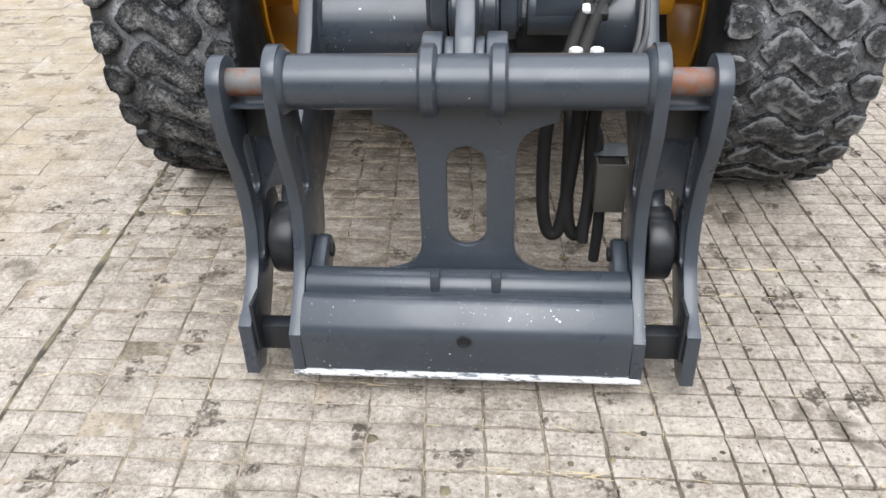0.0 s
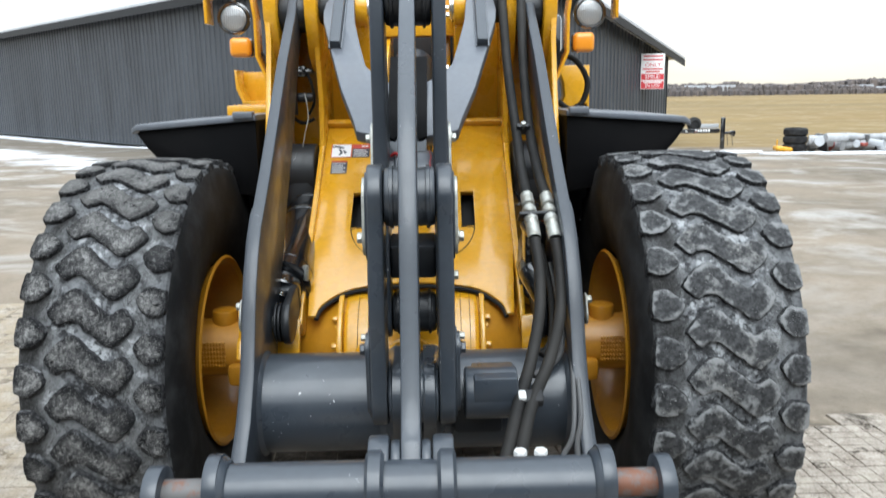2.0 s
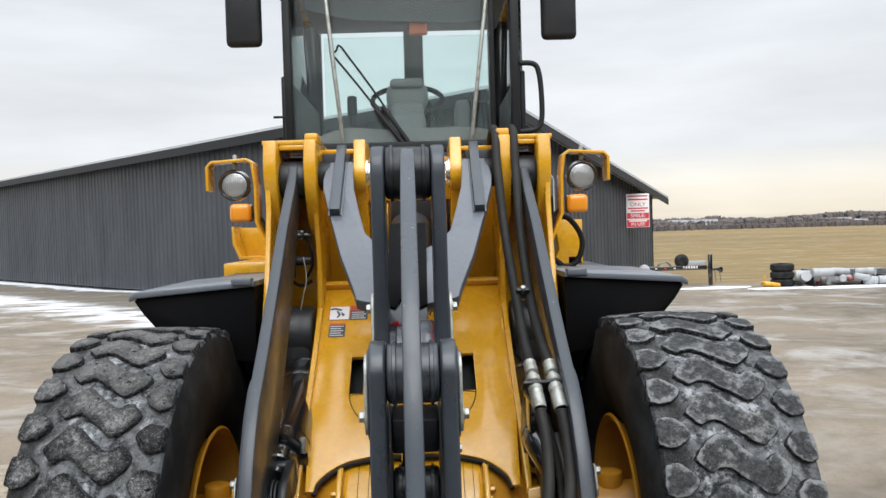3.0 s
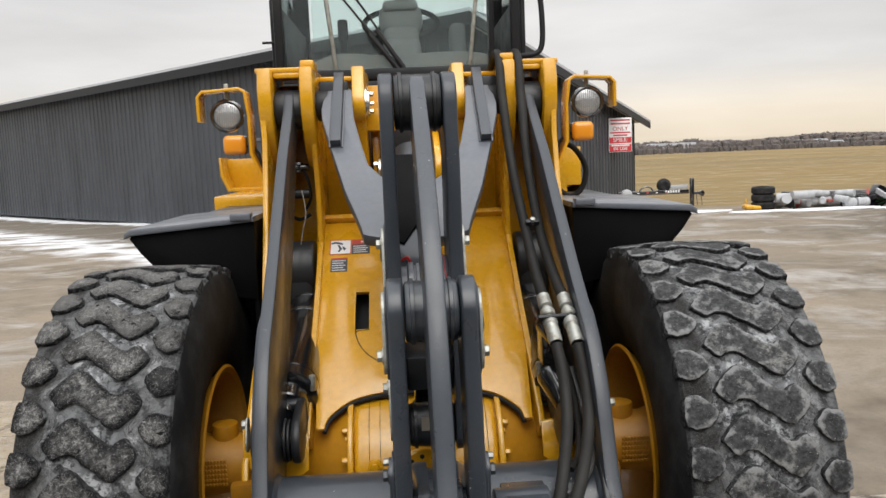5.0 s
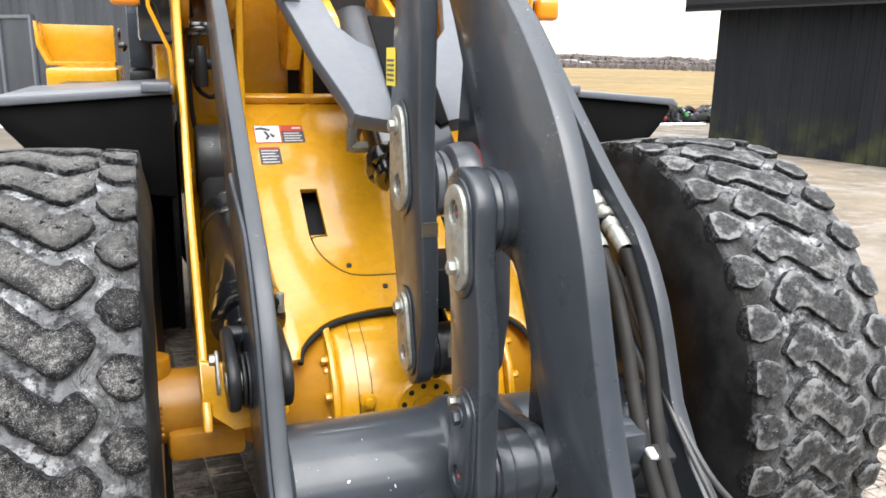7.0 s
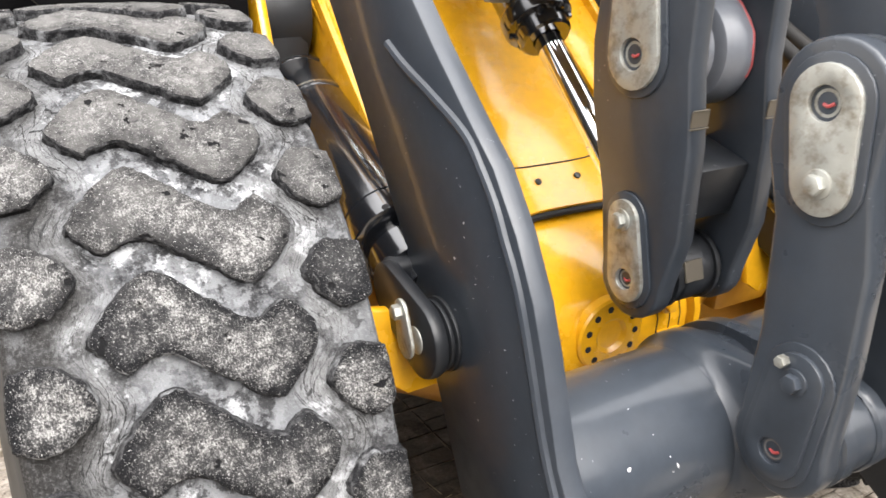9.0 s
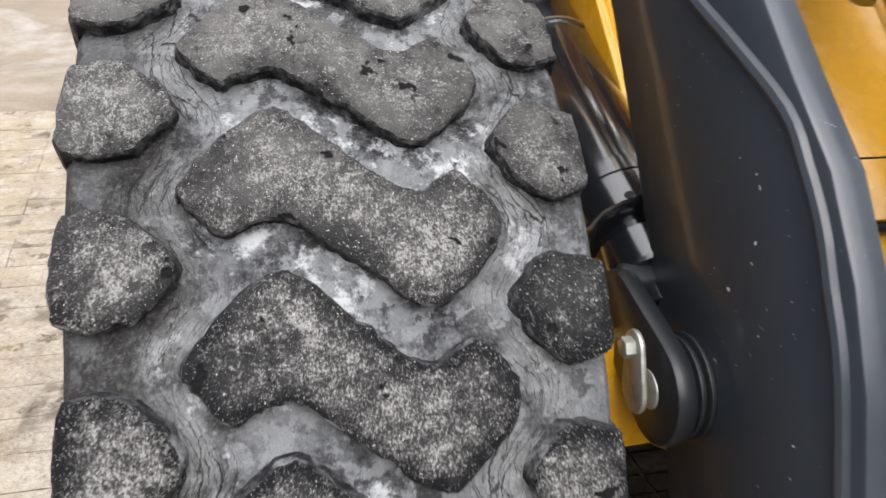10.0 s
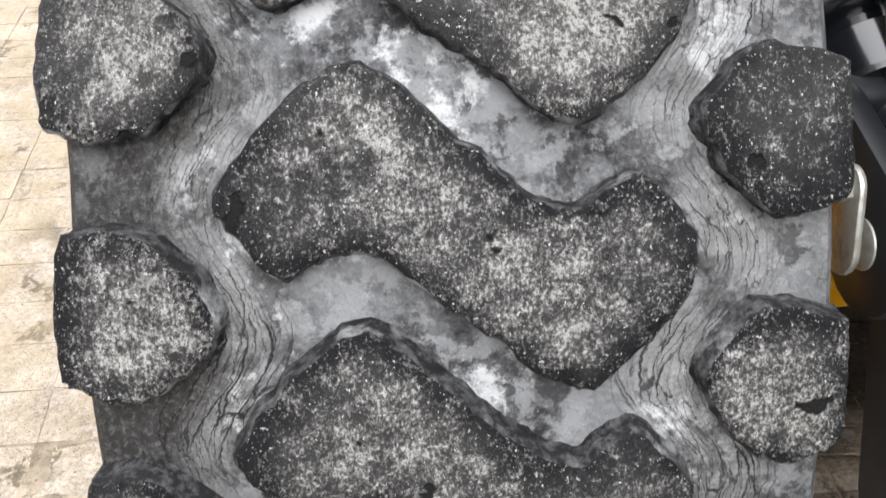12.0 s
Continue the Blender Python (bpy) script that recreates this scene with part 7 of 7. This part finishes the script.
for i in range(3):
    solid("stacked_tyre", tyre_ring((9.80, 21.4, 0.0 + i * 0.212), 0.31, 0.21), M_SIDEWALL, "black truck tyre stacked flat at the field edge", "tyre", "stacked tyres", "", (9.80, 21.4, 0))
rng = random.Random(5)
solid("yellow_barrow", join(box((9.30, 21.0, 0.10), (0.46, 0.3, 0.14), 0.06, 3, pose(0, 0, 0, 0, 8, 0)), box((9.14, 21.0, 0.18), (0.03, 0.04, 0.34), 0.01), box((9.44, 21.0, 0.05), (0.2, 0.2, 0.10), 0.03)), M_YELLOW, "yellow machine part lying on the ground", "scrap", "", "", (9.3, 21.0, 0))
for i in range(9):
    x, y = 10.3 + i * 0.21 + rng.uniform(-0.15, 0.15), 21.3 - i * 0.05 + rng.uniform(-0.4, 0.4)
    r, n = rng.uniform(0.08, 0.15), rng.uniform(0.35, 0.75)
    a = rng.uniform(0, 6.28)
    v = Vector((math.cos(a), math.sin(a) * 0.5, rng.uniform(-0.05, 0.15))) * n / 2
    c = Vector((x, y, r + 0.02 + 0.12 * (i % 3)))
    solid("plastic_pipe", lathe([(0, 0), (0, r), (n * 0.1, r), (n * 0.12, r * 1.06), (n * 0.2, r * 1.06), (n * 0.22, r), (n * 0.6, r), (n * 0.62, r * 1.06), (n * 0.7, r * 1.06), (n * 0.72, r), (n, r), (n, 0)], c - v, c + v, 18), M_WHITEPL, "weathered white plastic drum lying in the scrap row", "drum", "white drums in scrap row", "", (x, y, 0))
for i in range(2):
    x = 11.72 + 0.36 * i
    solid("white_tank", lathe([(0, 0), (0, 0.10), (0.02, 0.13), (0.10, 0.135), (0.11, 0.125), (0.20, 0.125), (0.21, 0.135), (0.30, 0.13), (0.32, 0.10), (0.32, 0)], (x, 20.75, 0.135), (x + 0.33, 20.70, 0.135), 20), M_WHITEPL, "white plastic drum lying on its side", "drum", "white tanks", "", (x, 20.75, 0))
for i in range(5):
    solid("pallet_board", box((12.1, 21.35, 0.24 + 0.045 * i), (0.95, 0.5, 0.03), 0.005), M_INTERIOR, "grey board in a low stack", "board", "stacked boards", "", (12.1, 21.35, 0))
for i in range(110):
    x = rng.uniform(10.2, 16.5) if i < 45 else rng.uniform(12.2, 16.0)
    y = 21.5 - (x - 10) * 0.10 + rng.uniform(-0.5, 0.7)
    s = [rng.uniform(0.12, 0.6), rng.uniform(0.08, 0.35), rng.uniform(0.05, 0.30)]
    m = pose(0, 0, 0, rng.uniform(-25, 25), rng.uniform(-25, 25), rng.uniform(0, 180))
    mt, w = rng.choice(((M_PLASTIC, "black"), (M_PLASTIC, "black"), (M_BLACK, "black"), (M_BLACK, "black"), (M_DARK, "charcoal"), (M_GREY, "grey"), (M_GREEN, "green") if x > 12.6 else (M_PLASTIC, "black"), (M_WHITEPL, "white"), (M_BARNRED, "rust red")))
    bm = box((0, 0, 0), s, 0.03, 2)
    for v in bm.verts:
        v.co += Vector((noise.noise(v.co * 3 + Vector((i, 0, 0))), noise.noise(v.co * 3 + Vector((0, i, 0))), noise.noise(v.co * 3 + Vector((0, 0, i))))) * 0.12
    moved(bm, m)
    low = min(v.co.z for v in bm.verts)
    solid("scrap_part", moved(bm, Matrix.Translation((x, y, -low - 0.01 + (0.14 if i % 3 == 2 else 0.0)))), mt, w + " machine part lying in the scrap row", "scrap", "scrap row", "", (x, y, 0))
for i in range(7):
    x, y = rng.uniform(12.3, 15.5), 21.0 + rng.uniform(-0.3, 0.5)
    solid("loose_tyre", tyre_ring((x, y, 0.20), 0.24, 0.16, 80 + rng.uniform(-8, 8)), M_SIDEWALL, "worn black tyre leaning in the scrap row", "tyre", "loose tyres", "", (x, y, 0))
solid("red_frame", join(pipe([(15.0, 20.9, 0.0), (15.2, 20.9, 0.55), (15.7, 20.9, 0.75)], 0.045, 4, 8), pipe([(15.7, 20.9, 0.75), (15.9, 20.9, 0.4), (16.0, 20.9, 0.0)], 0.04, 4, 8), box((15.4, 20.9, 0.42), (0.55, 0.2, 0.08), 0.02)), M_BARNRED, "rust red implement frame by the shed", "implement", "", "", (15.4, 20.9, 0))
# thin snow left at the field edge
for i, (x, y, r) in enumerate(((7.9, 21.3, 0.9), (9.4, 20.6, 0.8), (11.2, 20.4, 1.3), (13.2, 20.0, 1.0))):
    pts = [(x + r * 1.3 * math.cos(a) * (0.8 + 0.3 * noise.noise(Vector((a, i, 0)))), y + 0.30 * r * math.sin(a) * (0.8 + 0.4 * noise.noise(Vector((a, i, 4))))) for a in [2 * math.pi * j / 18 for j in range(18)]]
    solid("snow_patch", plate(pts, 0.05, (), 0.02, Matrix.Translation((0, 0, -0.01))), M_SNOW, "thin snow patch on the yard edge", "snow", "snow patches", "", (x, y, 0))

# ---------------------------------------------------------------- distance
def woods():
    """Far bare woods: thousands of thin ragged tufts in belts along the skyline."""
    rng = random.Random(11)
    verts, faces = [], []
    for belt, (dist, n, h) in enumerate(((290, 4500, 2.3), (370, 7000, 4.0), (560, 9000, 6.6))):
        for i in range(n):
            a = radians(rng.uniform(-60, 75))
            r = dist * rng.uniform(0.95, 1.08)
            x, y = r * math.sin(a), r * math.cos(a)
            clump = noise.noise(Vector((a * 11, belt * 3, 0))) + 0.6 * noise.noise(Vector((a * 47, belt * 3, 7)))
            k = h * (0.72 + 0.28 * clump + rng.uniform(-0.16, 0.18)) - 1.4
            w = h * rng.uniform(0.16, 0.42)
            b = len(verts)
            for j in range(4):
                t = 2 * math.pi * j / 4 + rng.random()
                verts.append((x + w * 0.7 * math.cos(t), y + w * math.sin(t), -3.5))
            for j in range(4):
                t = 2 * math.pi * j / 4 + rng.random()
                u = w * rng.uniform(0.5, 1.2)
                verts.append((x + u * math.cos(t), y + u * math.sin(t), k * rng.uniform(0.5, 0.95)))
            verts.append((x + rng.uniform(-1, 1) * w * 0.5, y, k * rng.uniform(0.9, 1.05)))
            for j in range(4):
                q = (j + 1) % 4
                faces += [(b + j, b + q, b + 4 + q, b + 4 + j), (b + 4 + j, b + 4 + q, b + 8)]
    me = bpy.data.meshes.new("distant_woods")
    me.from_pydata(verts, [], faces)
    me.materials.append(M_WOODS)
    return me


tagged(new("distant_woods", woods()), "low bare winter woods along the skyline", "woods", "", "stuff")
for i, (x, y, w, h) in enumerate(((112, 286, 7, 1.0), (117, 345, 20, 3.0), (180, 345, 12, 2.4), (158, 284, 1.4, 1.8))):
    farm = thing("farm_building", Matrix.Translation((x, y, -1.6)), "far white farm building among bare trees", "farm building", "far farm buildings")
    part("wall", box((x, y, h / 2 - 1.6), (w, 6, h), 0.05, 1), M_WHITEPL, farm)
    part("roof", plate([(-w / 2 - 0.4, h), (w / 2 + 0.4, h), (w / 2 - 0.2, h + 0.25 * h + 0.3), (-w / 2 + 0.2, h + 0.25 * h + 0.3)], 6.6, (), 0, Matrix(((1, 0, 0, x), (0, 0, 1, y - 3.3), (0, 1, 0, -1.6), (0, 0, 0, 1)))), M_ROOF, farm)

# ---------------------------------------------------------------- tooled concrete paving
# strong joints every COL and ROW, a weaker line inside each row; the grid is slightly skewed
COL, ROW, WEAK, LEAN, RISE = 0.1557, 0.1517, 0.066, -0.090, 0.017
pave = thing("paving", Matrix(), "old concrete paving scored into small oblongs", "paving", "", "structure")


def on_grid(u, v):
    """From the grid's own axes to the world."""
    return u + LEAN * (v - 1.15), v + RISE * u


def tile_data(seed, w, h, gx, g0, g1, depth):
    """One scored piece: width, height, the gaps at its sides, below and above, and the score's depth."""
    rng = random.Random(seed)
    x0, x1, y0, y1 = -w / 2 + gx / 2, w / 2 - gx / 2, -h / 2 + g0 / 2, h / 2 - g1 / 2
    v = []
    for s, t in ((0, 0), (0.5, 0), (1, 0), (1, 0.5), (1, 1), (0.5, 1), (0, 1), (0, 0.5)):
        x, y = x0 + (x1 - x0) * s + rng.uniform(-0.0030, 0.0030), y0 + (y1 - y0) * t + rng.uniform(-0.0024, 0.0024)
        v.append((x + LEAN * y, y + RISE * x))
    verts = [(x, y, -0.02) for x, y in v] + [(x * 0.988, y * 0.980, -depth * rng.uniform(0.4, 0.8)) for x, y in v]
    verts += [(x * 0.970, y * 0.945, rng.uniform(-0.0016, 0.0)) for x, y in v] + [(0, 0, rng.uniform(-0.001, 0.0015))]
    faces = []
    for i in range(8):
        j = (i + 1) % 8
        faces += [(i, j, 8 + j, 8 + i), (8 + i, 8 + j, 16 + j, 16 + i), (16 + i, 16 + j, 24)]
    return verts, faces


TILES = {}
for kind, (w, h, gx, g0, g1, depth) in {
        "low": (COL, WEAK, 0.0050, 0.0066, 0.0034, 0.010), "high": (COL, ROW - WEAK, 0.0050, 0.0034, 0.0066, 0.010),
        "low_half": (COL / 2, WEAK, 0.0036, 0.0066, 0.0034, 0.010), "high_half": (COL / 2, ROW - WEAK, 0.0036, 0.0034, 0.0066, 0.010),
        "low_worn": (COL, WEAK, 0.0034, 0.0046, 0.0018, 0.005), "high_worn": (COL, ROW - WEAK, 0.0034, 0.0018, 0.0046, 0.005),
        "slab": (COL * 2, ROW, 0.0014, 0.0022, 0.0022, 0.002)}.items():
    TILES[kind] = []
    for i in range(6):
        v, f = tile_data(len(TILES) * 10 + i, w, h, gx, g0, g1, depth)
        me = bpy.data.meshes.new("paving_tile")
        me.from_pydata(v, [], f)
        me.materials.append(M_TILE)
        me.shade_smooth()
        me.set_sharp_from_angle(angle=radians(60))
        TILES[kind].append((v, f, me))
rng = random.Random(3)
split = {i: rng.random() < 0.6 for i in range(2, 40)}
near, rest_v, rest_f = [], [], []
for i in range(-32, 38):
    for j in range(-20, 37):
        u, v0 = 0.425 + COL * (i + 0.5), 1.45 + ROW * j
        x, y = on_grid(u, v0 + ROW / 2)
        crack = -1.125 - 0.085 * y
        edge = 6.6 if x < 1.7 else 3.9 + 0.5 * noise.noise(Vector((x * 1.3, 0, 5)))
        if not (-4.6 < x < 5.6 and -1.4 < y < edge):
            continue
        if x < crack - COL / 2:
            if i % 2 == 0:
                near.append((*on_grid(u + COL / 2, v0 + ROW / 2), "slab"))
            continue
        worn = rng.random() < 0.62 - 0.75 * (x + 0.1)
        for name, v in (("low", v0 + WEAK / 2), ("high", v0 + (ROW + WEAK) / 2)):
            if split.get(i, False) and not worn:
                for du in (-COL / 4, COL / 4):
                    near.append((*on_grid(u + du, v), name + "_half"))
            else:
                near.append((*on_grid(u, v), name + ("_worn" if worn else "")))
near.sort(key=lambda p: math.hypot(p[0] - 0.05, (p[1] - 1.5) * 0.95))
for n, (x, y, kind) in enumerate(near):
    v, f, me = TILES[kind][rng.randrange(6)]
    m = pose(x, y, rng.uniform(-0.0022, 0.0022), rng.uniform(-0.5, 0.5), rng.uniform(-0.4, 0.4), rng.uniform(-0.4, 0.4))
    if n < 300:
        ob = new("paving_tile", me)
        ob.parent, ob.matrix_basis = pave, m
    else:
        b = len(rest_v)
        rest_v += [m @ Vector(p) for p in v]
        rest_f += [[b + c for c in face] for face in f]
me = bpy.data.meshes.new("outer_tiles")
me.from_pydata(rest_v, [], rest_f)
me.materials.append(M_TILE)
me.shade_smooth()
me.set_sharp_from_angle(angle=radians(60))
outer = new("outer_tiles", me)
outer.parent = pave
tagged(outer, "", "", "", "stuff")

# the old pour joint, filled with dirt
line = [(-1.125 - 0.085 * y + 0.012 * noise.noise(Vector((y * 3.1, 0, 0))), y) for y in [-1.2 + 0.05 * i for i in range(160)]]
verts = []
for x, y in line:
    w = 0.006 + 0.014 * max(0.0, noise.noise(Vector((y * 4.3, 7, 0)))) + 0.006 * noise.noise(Vector((y * 17, 3, 0)))
    verts += [(x - w, y, 0.0022), (x, y, 0.0055), (x + w, y, 0.0022)]
faces = []
for i in range(len(line) - 1):
    for j in range(2):
        faces.append((3 * i + j, 3 * i + j + 1, 3 * i + j + 4, 3 * i + j + 3))
me = bpy.data.meshes.new("joint_dirt")
me.from_pydata(verts, [], faces)
me.materials.append(M_DIRT)
joint = new("joint_dirt", me)
joint.parent = pave

# sand swept into the shallow joints
nx, ny = 70, 60
verts = []
for j in range(ny + 1):
    for i in range(nx + 1):
        x, y = -4.6 + 6.2 * i / nx, -1.3 + 7.7 * j / ny
        f = min(1.0, max(0.0, (0.55 - x + 0.9 * noise.noise(Vector((x * 0.8, y * 0.8, 2.0)))) / 1.3))
        verts.append((x, y, -0.0105 + 0.0080 * f + 0.0012 * noise.noise(Vector((x * 5, y * 5, 4.0)))))
faces = [(a, a + 1, a + nx + 2, a + nx + 1) for j in range(ny) for a in range(j * (nx + 1), j * (nx + 1) + nx)]
me = bpy.data.meshes.new("joint_sand")
me.from_pydata(verts, [], faces)
me.materials.append(M_SANDFILL)
sand = new("joint_sand", me)
sand.parent = pave

# clods of soil dropped from the machine
rng = random.Random(17)
verts, faces = [], []
spots_ = [(rng.uniform(-1.6, 1.9), rng.uniform(0.5, 2.6), 0.22) for _ in range(16)]
for i in range(230):
    cx, cy, w = rng.choice(spots_)
    x, y, r = cx + rng.gauss(0, w), cy + rng.gauss(0, w * 0.7), rng.uniform(0.003, 0.009) * (1 + 1.6 * (rng.random() > 0.9))
    b = len(verts)
    for k in range(6):
        q = r * rng.uniform(0.7, 1.4)
        verts.append((x + q * math.cos(k * math.pi / 3), y + q * math.sin(k * math.pi / 3), 0.0))
    verts.append((x + rng.uniform(-r, r) * 0.3, y, r * rng.uniform(0.5, 0.9)))
    faces += [(b + k, b + (k + 1) % 6, b + 6) for k in range(6)]
me = bpy.data.meshes.new("soil_clods")
me.from_pydata(verts, [], faces)
me.materials.append(M_DIRT)
tagged(new("soil_clods", me), "dark crumbs of soil scattered over the paving", "soil", "", "stuff")

# straw and crumbs blown into the joints
rng = random.Random(8)
verts, faces = [], []
clumps = [(rng.gauss(0.1, 1.0), rng.randrange(2, 22)) for _ in range(60)]
for i in range(620):
    pick = rng.random()
    if pick < 0.55:
        cx, row = rng.choice(clumps)
        u, v, a = cx + rng.gauss(0.0, 0.13), 1.45 + (row - 8) * ROW + rng.gauss(0.0, 0.006), RISE + rng.gauss(0.0, 0.22)
    elif pick < 0.84:
        u, v, a = 0.425 + rng.randrange(-9, 7) * COL + rng.gauss(0.0, 0.004), rng.uniform(0.3, 3.2), math.pi / 2 - LEAN + rng.gauss(0.0, 0.15)
    else:
        u, v, a = rng.gauss(0.0, 1.1), rng.uniform(0.3, 3.2), rng.uniform(0, math.pi)
    x, y = on_grid(u, v)
    n = rng.uniform(0.015, 0.075) if pick < 0.84 else rng.uniform(0.01, 0.04)
    d, s = Vector((math.cos(a), math.sin(a), rng.uniform(-0.02, 0.03))) * n / 2, Vector((-math.sin(a), math.cos(a), 0)) * rng.uniform(0.0005, 0.0011)
    c = Vector((x, y, 0.0028))
    b = len(verts)
    for t in (-1, 1):
        verts += [c + d * t + s, c + d * t - s, c + d * t + Vector((0, 0, 0.0014))]
    faces += [(b, b + 1, b + 4, b + 3), (b + 1, b + 2, b + 5, b + 4), (b + 2, b, b + 3, b + 5)]
me = bpy.data.meshes.new("straw")
me.from_pydata(verts, [], faces)
me.materials.append(M_STRAW)
tagged(new("straw", me), "loose straw blown over the paving", "straw", "", "stuff")
